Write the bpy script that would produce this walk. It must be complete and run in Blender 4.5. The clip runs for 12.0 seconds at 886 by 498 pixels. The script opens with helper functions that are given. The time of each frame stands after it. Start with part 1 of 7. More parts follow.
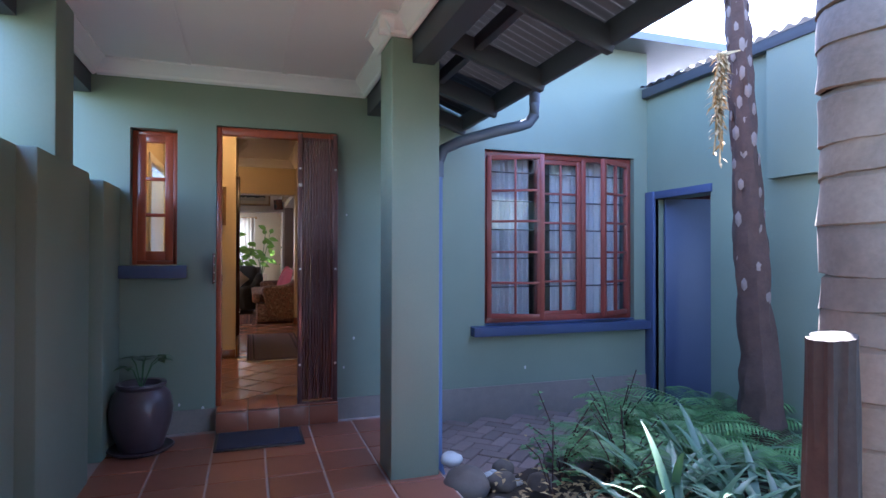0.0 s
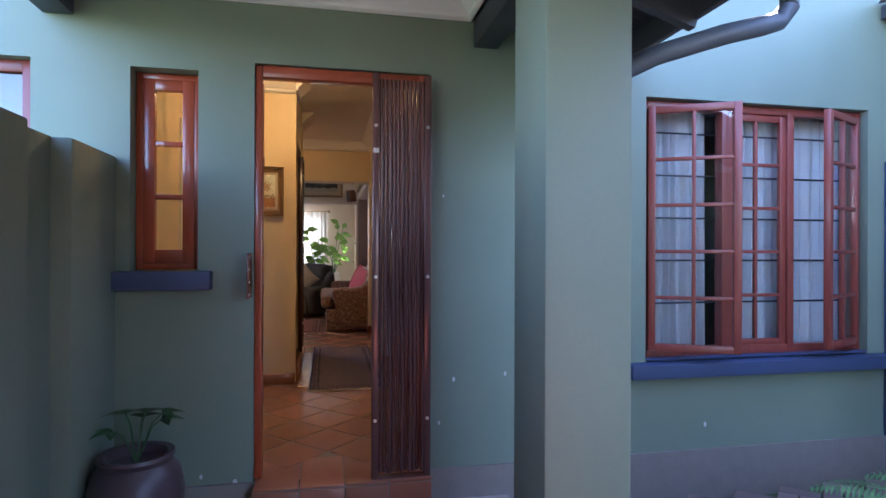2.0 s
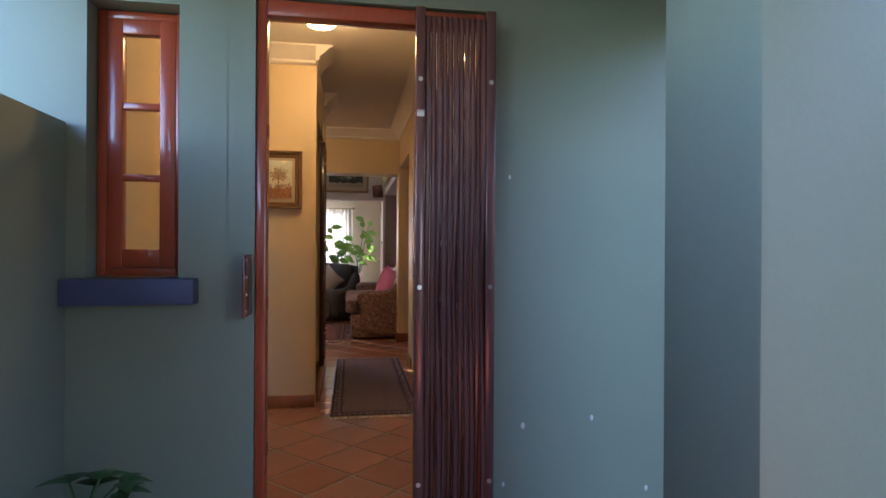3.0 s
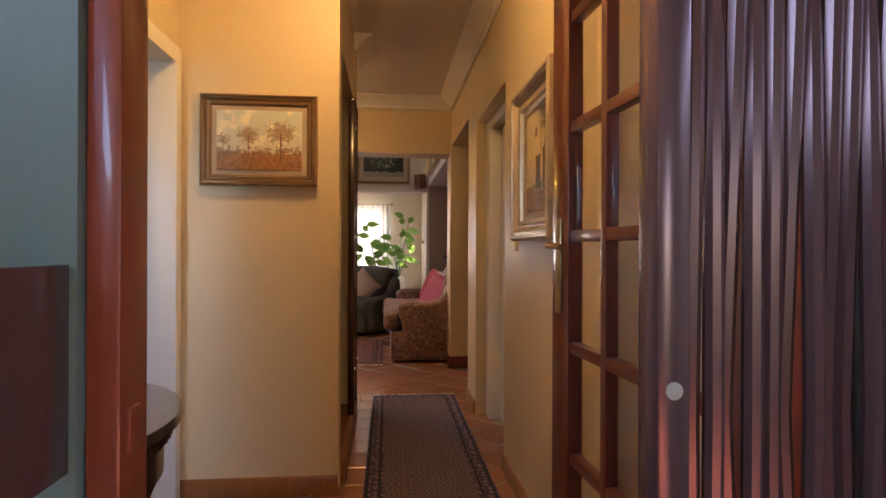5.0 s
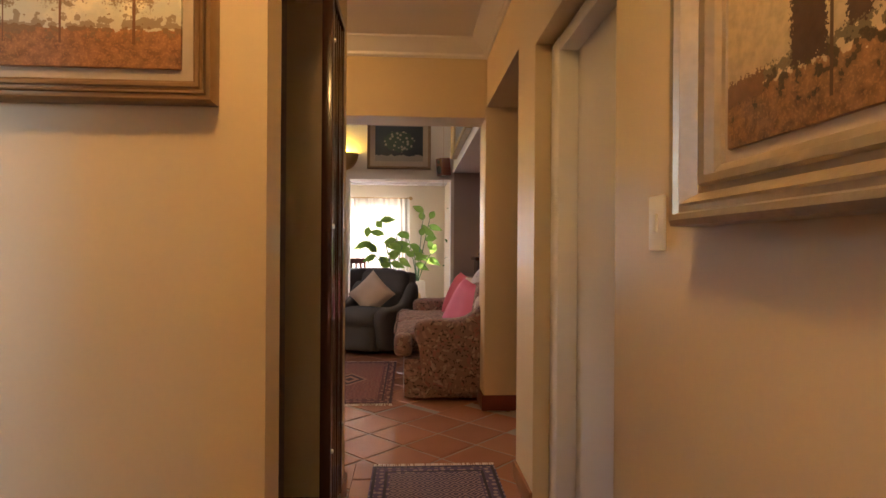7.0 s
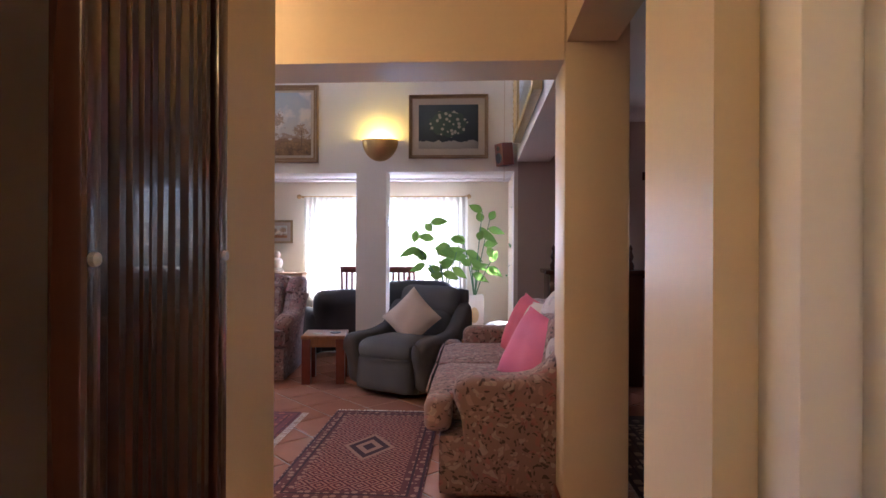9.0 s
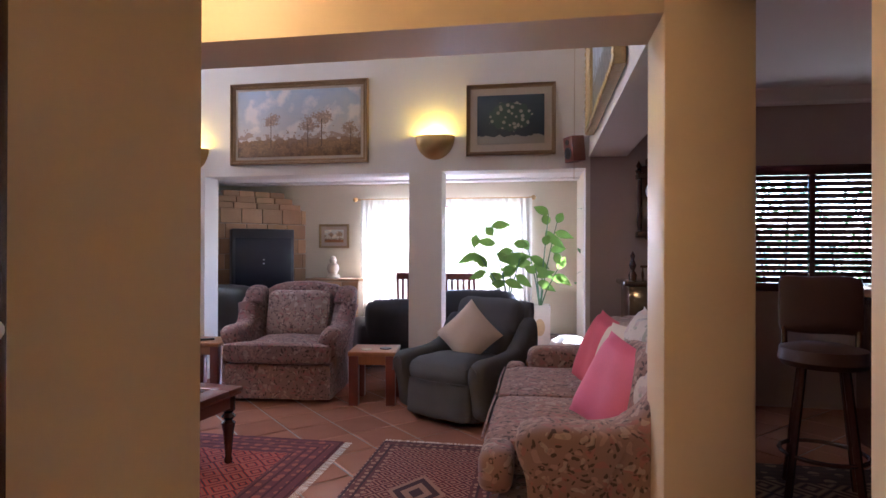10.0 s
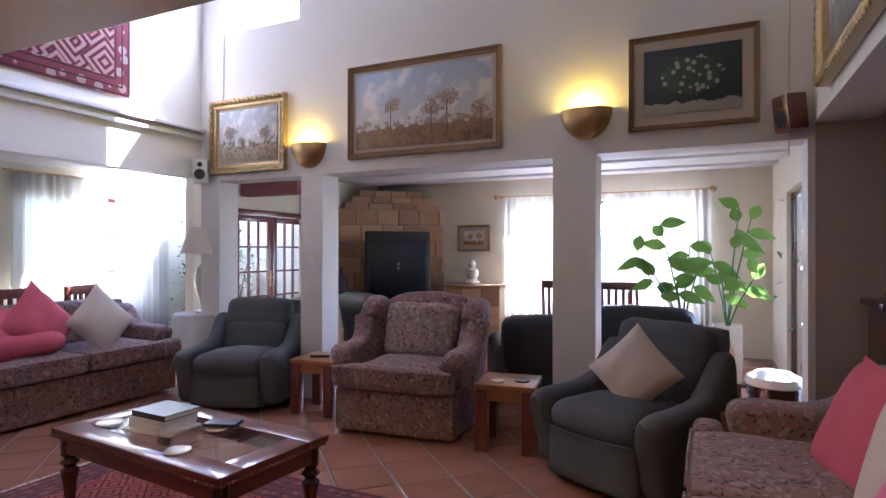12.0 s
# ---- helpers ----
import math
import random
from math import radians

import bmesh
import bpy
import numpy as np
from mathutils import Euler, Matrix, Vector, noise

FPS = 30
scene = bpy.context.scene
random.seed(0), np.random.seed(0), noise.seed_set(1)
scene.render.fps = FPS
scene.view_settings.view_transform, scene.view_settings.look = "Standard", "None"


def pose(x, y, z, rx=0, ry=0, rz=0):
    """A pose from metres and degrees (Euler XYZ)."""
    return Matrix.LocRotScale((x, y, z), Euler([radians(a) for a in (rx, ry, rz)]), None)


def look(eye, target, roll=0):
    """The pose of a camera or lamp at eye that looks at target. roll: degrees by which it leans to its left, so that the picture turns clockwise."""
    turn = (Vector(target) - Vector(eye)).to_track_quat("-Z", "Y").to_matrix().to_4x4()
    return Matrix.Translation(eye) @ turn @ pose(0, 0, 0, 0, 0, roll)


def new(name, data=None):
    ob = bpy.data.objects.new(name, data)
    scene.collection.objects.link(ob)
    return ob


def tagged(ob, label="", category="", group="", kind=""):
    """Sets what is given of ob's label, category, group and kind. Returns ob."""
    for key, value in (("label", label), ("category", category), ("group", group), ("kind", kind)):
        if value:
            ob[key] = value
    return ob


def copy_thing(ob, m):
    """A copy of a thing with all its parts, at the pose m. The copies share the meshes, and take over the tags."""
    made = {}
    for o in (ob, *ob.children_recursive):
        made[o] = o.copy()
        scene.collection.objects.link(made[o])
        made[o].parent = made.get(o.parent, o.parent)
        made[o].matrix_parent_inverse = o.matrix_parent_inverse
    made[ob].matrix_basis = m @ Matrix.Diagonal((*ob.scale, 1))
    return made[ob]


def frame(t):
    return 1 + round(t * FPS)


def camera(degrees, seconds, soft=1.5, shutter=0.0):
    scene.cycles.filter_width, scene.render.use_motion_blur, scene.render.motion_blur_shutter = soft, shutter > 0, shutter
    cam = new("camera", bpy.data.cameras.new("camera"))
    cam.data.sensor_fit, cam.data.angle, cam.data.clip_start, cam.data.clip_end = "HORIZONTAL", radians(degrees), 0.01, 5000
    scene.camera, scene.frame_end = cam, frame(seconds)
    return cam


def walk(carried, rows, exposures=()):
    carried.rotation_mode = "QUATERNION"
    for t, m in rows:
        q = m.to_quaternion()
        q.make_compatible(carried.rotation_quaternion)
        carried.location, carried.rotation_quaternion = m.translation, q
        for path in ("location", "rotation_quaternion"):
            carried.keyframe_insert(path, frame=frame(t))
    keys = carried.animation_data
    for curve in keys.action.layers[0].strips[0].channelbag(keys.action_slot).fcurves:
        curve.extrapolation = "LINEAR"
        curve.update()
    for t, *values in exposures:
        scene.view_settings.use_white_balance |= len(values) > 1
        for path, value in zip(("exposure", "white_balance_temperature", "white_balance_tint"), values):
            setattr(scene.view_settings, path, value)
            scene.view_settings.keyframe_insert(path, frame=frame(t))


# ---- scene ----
cam = camera(75.7, 12.0)
ROWS = [
    (0.0, 0.022, -0.059, 1.307, -18.76, 0.51, -0.08),
    (0.5, 0.075, 0.321, 1.313, -16.71, 0.37, -0.11),
    (1.0, 0.105, 0.716, 1.324, -14.74, 0.24, -0.10),
    (1.5, 0.126, 1.114, 1.325, -13.06, 0.16, -0.18),
    (2.0, 0.146, 1.513, 1.330, -11.52, 0.08, -0.21),
    (2.5, 0.139, 1.921, 1.332, -10.33, 0.04, -0.27),
    (3.0, 0.140, 2.324, 1.334, -9.14, -0.02, -0.35),
    (5.0, 0.112, 3.885, 1.328, -5.52, -0.00, -0.23),
    (5.5, 0.126, 4.215, 1.321, -4.83, -0.05, -0.28),
    (6.0, 0.130, 4.592, 1.317, -4.25, -0.03, -0.35),
    (6.5, 0.150, 4.987, 1.315, -3.83, -0.01, -0.37),
    (8.5, 0.318, 6.541, 1.384, 0.80, -0.03, -0.33),
    (9.0, 0.334, 6.876, 1.413, 3.43, -0.00, -0.23),
    (9.5, 0.320, 7.178, 1.445, 6.56, 0.03, -0.23),
    (10.0, 0.320, 7.449, 1.462, 9.83, 0.16, -0.17),
    (10.5, 0.305, 7.707, 1.471, 13.56, 0.22, -0.13),
    (11.0, 0.257, 7.965, 1.482, 17.56, 0.28, -0.11),
    (11.5, 0.208, 8.224, 1.490, 21.48, 0.29, -0.10),
    (12.0, 0.145, 8.470, 1.495, 25.01, 0.24, -0.08),
]
EXPOSURES = [(0.0, 3.55, 5200, 21), (2.0, 3.8, 5350, 21), (3.0, 3.8, 5500, 20), (5.0, 4.05, 6300, 24), (6.5, 4.15, 6800, 22), (8.5, 4.6, 4950, 25), (9.5, 4.55, 4950, 24), (10.5, 4.5, 5000, 24), (12.0, 4.25, 4850, 22)]
walk(cam, [(t, pose(x, y, z, 90 + pitch, roll, yaw)) for t, x, y, z, yaw, pitch, roll in ROWS], EXPOSURES)

# ---- world, sun, lamps ----
SUN_DIR = Vector((-1.0, -1.0, -1.57)).normalized()
world = bpy.data.worlds.new("sky")
scene.world = world
world.use_nodes = True
wn = world.node_tree.nodes
sky = wn.new("ShaderNodeTexSky")
sky.sky_type = "NISHITA"
sky.sun_disc = False
sky.sun_elevation = math.asin(-SUN_DIR.z)
sky.sun_rotation = math.atan2(-SUN_DIR.x, -SUN_DIR.y)
world.node_tree.links.new(sky.outputs[0], wn["Background"].inputs[0])
wn["Background"].inputs[1].default_value = 0.15


def lamp(name, kind, energy, colour, m, **more):
    d = bpy.data.lights.new(name, kind)
    d.energy, d.color = energy, colour
    if "size" in more and kind == "AREA":
        d.shape, d.size, d.size_y = "RECTANGLE", more["size"][0], more["size"][1]
    if "angle" in more:
        d.angle = more["angle"]
    if kind == "POINT":
        d.shadow_soft_size = more.get("soft", 0.05)
    ob = new(name, d)
    ob.matrix_world = m
    return ob


lamp("sun", "SUN", 4.5, (1.0, 0.93, 0.82), look((0, 0, 0), SUN_DIR), angle=radians(0.6))
# daylight through the openings
lamp("daylight_sunroom_window", "AREA", 13, (0.96, 0.96, 1.0), look((-1.25, 16.83, 1.42), (-1.25, 10.0, 1.2)), size=(2.6, 1.6))
lamp("daylight_dining_window", "AREA", 3.0, (1.0, 0.98, 0.95), look((-6.86, 12.93, 1.45), (0, 12.3, 1.2)), size=(1.65, 1.4))
lamp("daylight_clerestory", "AREA", 2.3, (0.93, 0.96, 1.0), look((-3.75, 12.72, 4.0), (-2.5, 9.5, 2.4)), size=(0.9, 0.7))
lamp("daylight_bar_window", "AREA", 0.03, (0.85, 0.9, 1.0), look((2.9, 12.66, 1.7), (2.0, 9.0, 1.2)), size=(1.8, 0.9))
lamp("daylight_bedroom_window", "AREA", 0.26, (0.9, 0.95, 1.0), look((-1.5, 4.72, 1.75), (-1.4, 6.6, 1.2)), size=(0.45, 0.9))
# lamps of the house
WARM = (1.0, 0.48, 0.17)
lamp("hall_bulb", "POINT", 0.125, WARM, pose(-0.05, 5.87, 2.62), soft=0.05)
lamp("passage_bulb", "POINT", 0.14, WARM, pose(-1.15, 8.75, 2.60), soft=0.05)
lamp("sconce_bulb", "POINT", 0.35, (1.0, 0.72, 0.04), pose(-0.655, 12.565, 2.535), soft=0.03)
lamp("sconce_bulb", "POINT", 0.35, (1.0, 0.72, 0.04), pose(-3.125, 12.565, 2.48), soft=0.03)
lamp("bar_bulb", "POINT", 0.07, (1.0, 0.2, 0.2), pose(2.6, 10.6, 2.5), soft=0.05)


# ---- materials ----
def mat(name, colour, rough=0.6, metal=0.0, vary=0.15, scale=6.0, bump=0.1, fine=60.0, second=None, island=0.0, per_object=0.0, coat=0.0, coords="Object", spec=0.5):
    """Two scales of noise over a base colour, with fine relief."""
    m = bpy.data.materials.new(name)
    m.use_nodes = True
    n, l = m.node_tree.nodes, m.node_tree.links
    b = n["Principled BSDF"]
    b.inputs["Roughness"].default_value, b.inputs["Metallic"].default_value = rough, metal
    b.inputs["Coat Weight"].default_value = coat
    b.inputs["Specular IOR Level"].default_value = spec
    tc = n.new("ShaderNodeTexCoord")
    big, small = n.new("ShaderNodeTexNoise"), n.new("ShaderNodeTexNoise")
    big.inputs["Scale"].default_value, big.inputs["Detail"].default_value = scale, 4
    small.inputs["Scale"].default_value, small.inputs["Detail"].default_value = fine, 3
    for t in (big, small):
        l.new(tc.outputs[coords], t.inputs["Vector"])
    mix = n.new("ShaderNodeMix")
    mix.data_type = "RGBA"
    dark = second or tuple(c * (1 - vary) for c in colour)
    light = tuple(min(1, c * (1 + vary * 0.6)) for c in colour)
    mix.inputs[6].default_value, mix.inputs[7].default_value = (*dark, 1), (*light, 1)
    add = n.new("ShaderNodeMath")
    add.operation = "MULTIPLY_ADD"
    add.inputs[1].default_value = 0.35
    l.new(small.outputs[0], add.inputs[0])
    half = n.new("ShaderNodeMath")
    half.operation = "MULTIPLY"
    half.inputs[1].default_value = 0.65
    l.new(big.outputs[0], half.inputs[0])
    l.new(half.outputs[0], add.inputs[2])
    l.new(add.outputs[0], mix.inputs[0])
    out = mix.outputs[2]
    if island or per_object:
        src = n.new("ShaderNodeObjectInfo").outputs["Random"] if per_object else n.new("ShaderNodeNewGeometry").outputs["Random Per Island"]
        hsv = n.new("ShaderNodeHueSaturation")
        mr = n.new("ShaderNodeMapRange")
        k = per_object or island
        mr.inputs[3].default_value, mr.inputs[4].default_value = 1 - k, 1 + k
        l.new(src, mr.inputs[0])
        l.new(mr.outputs[0], hsv.inputs["Value"])
        l.new(out, hsv.inputs["Color"])
        out = hsv.outputs[0]
    l.new(out, b.inputs["Base Color"])
    if bump:
        bp = n.new("ShaderNodeBump")
        bp.inputs["Strength"].default_value, bp.inputs["Distance"].default_value = bump, 0.01
        l.new(add.outputs[0], bp.inputs["Height"])
        l.new(bp.outputs[0], b.inputs["Normal"])
    return m


def wood(name, colour, rough=0.35, stretch=(12, 12, 1.2), coat=0.3, vary=0.4, per_object=0.0):
    m = mat(name, colour, rough, vary=vary, scale=2.0, bump=0.05, fine=9.0, coat=coat, per_object=per_object)
    n, l = m.node_tree.nodes, m.node_tree.links
    mp = n.new("ShaderNodeMapping")
    mp.inputs["Scale"].default_value = stretch
    l.new([x for x in n if x.bl_idname == "ShaderNodeTexCoord"][0].outputs["Object"], mp.inputs[0])
    for t in [x for x in n if x.bl_idname == "ShaderNodeTexNoise"]:
        l.new(mp.outputs[0], t.inputs["Vector"])
    return m


def glow(name, colour, strength):
    m = bpy.data.materials.new(name)
    m.use_nodes = True
    b = m.node_tree.nodes["Principled BSDF"]
    b.inputs["Base Color"].default_value = (*colour, 1)
    b.inputs["Emission Color"].default_value, b.inputs["Emission Strength"].default_value = (*colour, 1), strength
    return m


def glass(name, tint=(1, 1, 1), rough=0.0):
    m = bpy.data.materials.new(name)
    m.use_nodes = True
    n, l = m.node_tree.nodes, m.node_tree.links
    n.remove(n["Principled BSDF"])
    tr, gl, mx, lw = n.new("ShaderNodeBsdfTransparent"), n.new("ShaderNodeBsdfGlossy"), n.new("ShaderNodeMixShader"), n.new("ShaderNodeLayerWeight")
    lw.inputs[0].default_value = 0.5
    pw, ma = n.new("ShaderNodeMath"), n.new("ShaderNodeMath")
    pw.operation, ma.operation = "POWER", "MULTIPLY_ADD"
    pw.inputs[1].default_value, ma.inputs[1].default_value, ma.inputs[2].default_value = 5.0, 0.94, 0.05
    l.new(lw.outputs["Facing"], pw.inputs[0])
    l.new(pw.outputs[0], ma.inputs[0])
    tr.inputs[0].default_value = (*tint, 1)
    gl.inputs["Roughness"].default_value = rough
    l.new(ma.outputs[0], mx.inputs[0])
    l.new(tr.outputs[0], mx.inputs[1])
    l.new(gl.outputs[0], mx.inputs[2])
    l.new(mx.outputs[0], n["Material Output"].inputs[0])
    return m


def sheer(name, colour, through_part=0.5, clear=0.15):
    m = bpy.data.materials.new(name)
    m.use_nodes = True
    n, l = m.node_tree.nodes, m.node_tree.links
    b = n["Principled BSDF"]
    b.inputs["Base Color"].default_value, b.inputs["Roughness"].default_value = (*colour, 1), 0.9
    tl, tr, m1, m2 = n.new("ShaderNodeBsdfTranslucent"), n.new("ShaderNodeBsdfTransparent"), n.new("ShaderNodeMixShader"), n.new("ShaderNodeMixShader")
    tl.inputs[0].default_value = (*colour, 1)
    tc, no, mr = n.new("ShaderNodeTexCoord"), n.new("ShaderNodeTexNoise"), n.new("ShaderNodeMapRange")
    no.inputs["Scale"].default_value = 150
    mr.inputs[3].default_value, mr.inputs[4].default_value = clear * 0.5, clear * 1.5
    l.new(tc.outputs["Object"], no.inputs["Vector"])
    l.new(no.outputs[0], mr.inputs[0])
    m1.inputs[0].default_value = through_part
    l.new(b.outputs[0], m1.inputs[1])
    l.new(tl.outputs[0], m1.inputs[2])
    l.new(mr.outputs[0], m2.inputs[0])
    l.new(m1.outputs[0], m2.inputs[1])
    l.new(tr.outputs[0], m2.inputs[2])
    l.new(m2.outputs[0], n["Material Output"].inputs[0])
    return m


GREEN = mat("sage_green_plaster", (0.205, 0.245, 0.185), 0.55, vary=0.16, scale=2.2, bump=0.12, fine=90)
CREAM = mat("cream_plaster", (0.70, 0.57, 0.37), 0.45, vary=0.08, scale=1.5, bump=0.06, fine=70)
WALLW = mat("off_white_plaster", (0.76, 0.72, 0.67), 0.6, vary=0.06, scale=1.5, bump=0.06, fine=70)
REDWALL = mat("dark_red_plaster", (0.30, 0.11, 0.10), 0.7, vary=0.15, scale=2)
MAUVE = mat("taupe_plaster", (0.42, 0.34, 0.31), 0.7, vary=0.1, scale=2)
CEIL = mat("white_ceiling_paint", (0.80, 0.79, 0.80), 0.7, vary=0.05, scale=1.2, bump=0.03)
PALECREAM = mat("pale_cream_plaster", (0.74, 0.68, 0.52), 0.6, vary=0.07, scale=1.5, bump=0.05, fine=70)
PAINTW = mat("white_gloss_paint", (0.80, 0.77, 0.72), 0.35, vary=0.05, scale=3, bump=0.02)
BLUE = mat("blue_paint", (0.06, 0.08, 0.165), 0.45, vary=0.18, scale=4, bump=0.05)
DARKBEAM = mat("grey_blue_painted_timber", (0.055, 0.06, 0.075), 0.55, vary=0.25, scale=5)
MAHOG = wood("varnished_mahogany", (0.17, 0.033, 0.017), 0.28, coat=0.5)
REDWOOD = wood("red_stained_window_wood", (0.25, 0.05, 0.035), 0.4, coat=0.2)
DARKWOOD = wood("dark_stained_wood", (0.06, 0.022, 0.014), 0.25, coat=0.5)
DOORRED = wood("red_varnished_door_frame", (0.36, 0.065, 0.025), 0.3, coat=0.4)
OAK = wood("honey_wood", (0.34, 0.14, 0.045), 0.35)
GATE = mat("brown_enamelled_steel", (0.17, 0.085, 0.075), 0.22, 0.45, vary=0.2, scale=8, bump=0.02)
STEEL = mat("zinc_plated_bolt", (0.7, 0.7, 0.7), 0.3, 1.0, vary=0.1)
BRASS = mat("brass", (0.52, 0.37, 0.17), 0.38, 1.0, vary=0.2, scale=20)
PIPE = mat("slate_blue_pipe_paint", (0.10, 0.12, 0.16), 0.45, vary=0.2, scale=8)
PIPEB = mat("blue_pipe_paint", (0.13, 0.19, 0.36), 0.45, vary=0.15, scale=8)
TERRA = mat("terracotta_tile", (0.30, 0.105, 0.06), 0.35, vary=0.22, scale=7, bump=0.05, per_object=0.14)
TILEIN = mat("glazed_clay_tile", (0.36, 0.17, 0.11), 0.16, vary=0.18, scale=5, bump=0.04, per_object=0.10)
GROUT = mat("grey_grout", (0.26, 0.22, 0.19), 0.9, vary=0.25, scale=12)
PALEGROUT = mat("pale_grout", (0.46, 0.37, 0.33), 0.9, vary=0.25, scale=12)
BRICK = mat("paving_brick", (0.24, 0.17, 0.145), 0.85, vary=0.25, scale=14, bump=0.3, per_object=0.2)
SOIL = mat("garden_soil", (0.055, 0.038, 0.026), 0.95, vary=0.5, scale=9, bump=0.8, fine=50)
GRASS = mat("lawn_ground", (0.09, 0.11, 0.04), 0.95, vary=0.4, scale=4, bump=0.5)
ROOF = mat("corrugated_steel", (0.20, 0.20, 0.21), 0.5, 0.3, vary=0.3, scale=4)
ROOFU = mat("dark_roof_sheet", (0.045, 0.042, 0.04), 0.6, 0.1, vary=0.3, scale=4)
GLASS = glass("window_glass")
SHEER = sheer("white_sheer_cotton", (0.64, 0.61, 0.53), 0.055, 0.02)
LINED = sheer("white_lined_curtain", (0.88, 0.89, 0.90), 0.15, 0.0)


# ---- builders ----
def bm_new():
    return bmesh.new()


def part(name, bm, material, parent=None, label="", smooth=True, m=None):
    me = bpy.data.meshes.new(name)
    bm.normal_update()
    bm.to_mesh(me)
    bm.free()
    me.materials.append(material)
    if smooth:
        me.shade_smooth()
        me.set_sharp_from_angle(angle=radians(35))
    ob = new(name, me)
    if m is not None:
        ob.matrix_basis = m
    if parent is not None:
        ob.parent = parent
    if label:
        tagged(ob, label)
    return ob


def thing(name, label, category, m=None, group="", kind=""):
    ob = new(name)
    ob.empty_display_size = 0.1
    if m is not None:
        ob.matrix_basis = m
    return tagged(ob, label, category, group, kind)


def box(bm, x0, y0, z0, x1, y1, z1, bevel=0.0, seg=2, m=None):
    r = bmesh.ops.create_cube(bm, size=1.0)
    vs = r["verts"]
    mm = Matrix.Translation(((x0 + x1) / 2, (y0 + y1) / 2, (z0 + z1) / 2)) @ Matrix.Diagonal((abs(x1 - x0), abs(y1 - y0), abs(z1 - z0), 1))
    if m is not None:
        mm = m @ mm
    bmesh.ops.transform(bm, matrix=mm, verts=vs)
    if bevel:
        es = list({e for v in vs for e in v.link_edges})
        bmesh.ops.bevel(bm, geom=es, offset=bevel, segments=seg, profile=0.5, affect="EDGES", clamp_overlap=True)
    return bm


def one_box(*a, **k):
    return box(bm_new(), *a, **k)


def lathe(profile, seg=24, m=None, bm=None):
    bm = bm or bm_new()
    m = m or Matrix()
    rings = []
    for r, z in profile:
        rings.append([bm.verts.new(m @ Vector((r * math.cos(2 * math.pi * i / seg), r * math.sin(2 * math.pi * i / seg), z))) for i in range(seg)])
    for a, b in zip(rings, rings[1:]):
        for i in range(seg):
            bm.faces.new((a[i], a[(i + 1) % seg], b[(i + 1) % seg], b[i]))
    for ring, flip in ((rings[0], True), (rings[-1], False)):
        if profile[0 if flip else -1][0] > 1e-4:
            bm.faces.new(ring[::-1] if flip else ring)
    return bm


def tube(points, radius, seg=8, bm=None, taper=1.0):
    bm = bm or bm_new()
    pts = [Vector(p) for p in points]
    rings = []
    up = Vector((0.13, 0.2, 0.97))
    for i, p in enumerate(pts):
        d = (pts[min(i + 1, len(pts) - 1)] - pts[max(i - 1, 0)]).normalized()
        a = d.cross(up)
        a = a.normalized() if a.length > 0.05 else d.cross(Vector((1, 0, 0))).normalized()
        b = d.cross(a)
        r = radius * (1 + (taper - 1) * i / (len(pts) - 1))
        rings.append([bm.verts.new(p + r * (a * math.cos(2 * math.pi * k / seg) + b * math.sin(2 * math.pi * k / seg))) for k in range(seg)])
    for a, b in zip(rings, rings[1:]):
        for k in range(seg):
            bm.faces.new((a[k], b[k], b[(k + 1) % seg], a[(k + 1) % seg]))
    bm.faces.new(rings[0])
    bm.faces.new(rings[-1][::-1])
    return bm


def wall(name, axis, span, thick, z0, z1, holes, material, label="", kind="structure"):
    """A wall along x (axis 'x') or y, with rectangular openings (a0, a1, z0, z1) right through it."""
    xs = sorted({span[0], span[1], *[min(max(h[k], span[0]), span[1]) for h in holes for k in (0, 1)]})
    zs = sorted({z0, z1, *[min(max(h[k], z0), z1) for h in holes for k in (2, 3)]})
    def solid(i, j):
        if not (0 <= i < len(xs) - 1 and 0 <= j < len(zs) - 1):
            return False
        a, z = (xs[i] + xs[i + 1]) / 2, (zs[j] + zs[j + 1]) / 2
        return not any(h[0] < a < h[1] and h[2] < z < h[3] for h in holes)
    bm = bm_new()
    seen = {}
    def v(a, t, z):
        k = (round(a, 5), t, round(z, 5))
        if k not in seen:
            seen[k] = bm.verts.new((a, t, z) if axis == "x" else (t, a, z))
        return seen[k]
    t0, t1 = thick
    for i in range(len(xs) - 1):
        for j in range(len(zs) - 1):
            if not solid(i, j):
                continue
            a, b, c, d = xs[i], xs[i + 1], zs[j], zs[j + 1]
            bm.faces.new((v(a, t0, c), v(b, t0, c), v(b, t0, d), v(a, t0, d)))
            bm.faces.new((v(a, t1, d), v(b, t1, d), v(b, t1, c), v(a, t1, c)))
            if not solid(i - 1, j):
                bm.faces.new((v(a, t0, d), v(a, t1, d), v(a, t1, c), v(a, t0, c)))
            if not solid(i + 1, j):
                bm.faces.new((v(b, t0, c), v(b, t1, c), v(b, t1, d), v(b, t0, d)))
            if not solid(i, j - 1):
                bm.faces.new((v(a, t0, c), v(a, t1, c), v(b, t1, c), v(b, t0, c)))
            if not solid(i, j + 1):
                bm.faces.new((v(a, t0, d), v(b, t0, d), v(b, t1, d), v(a, t1, d)))
    bmesh.ops.recalc_face_normals(bm, faces=bm.faces)
    return tagged(part(name, bm, material, smooth=False), label, "wall", "", kind)


def slab(name, x0, y0, z0, x1, y1, z1, material, label, category, bevel=0.0):
    return tagged(part(name, one_box(x0, y0, z0, x1, y1, z1, bevel=bevel), material, smooth=bool(bevel)), label, category, "", "structure")


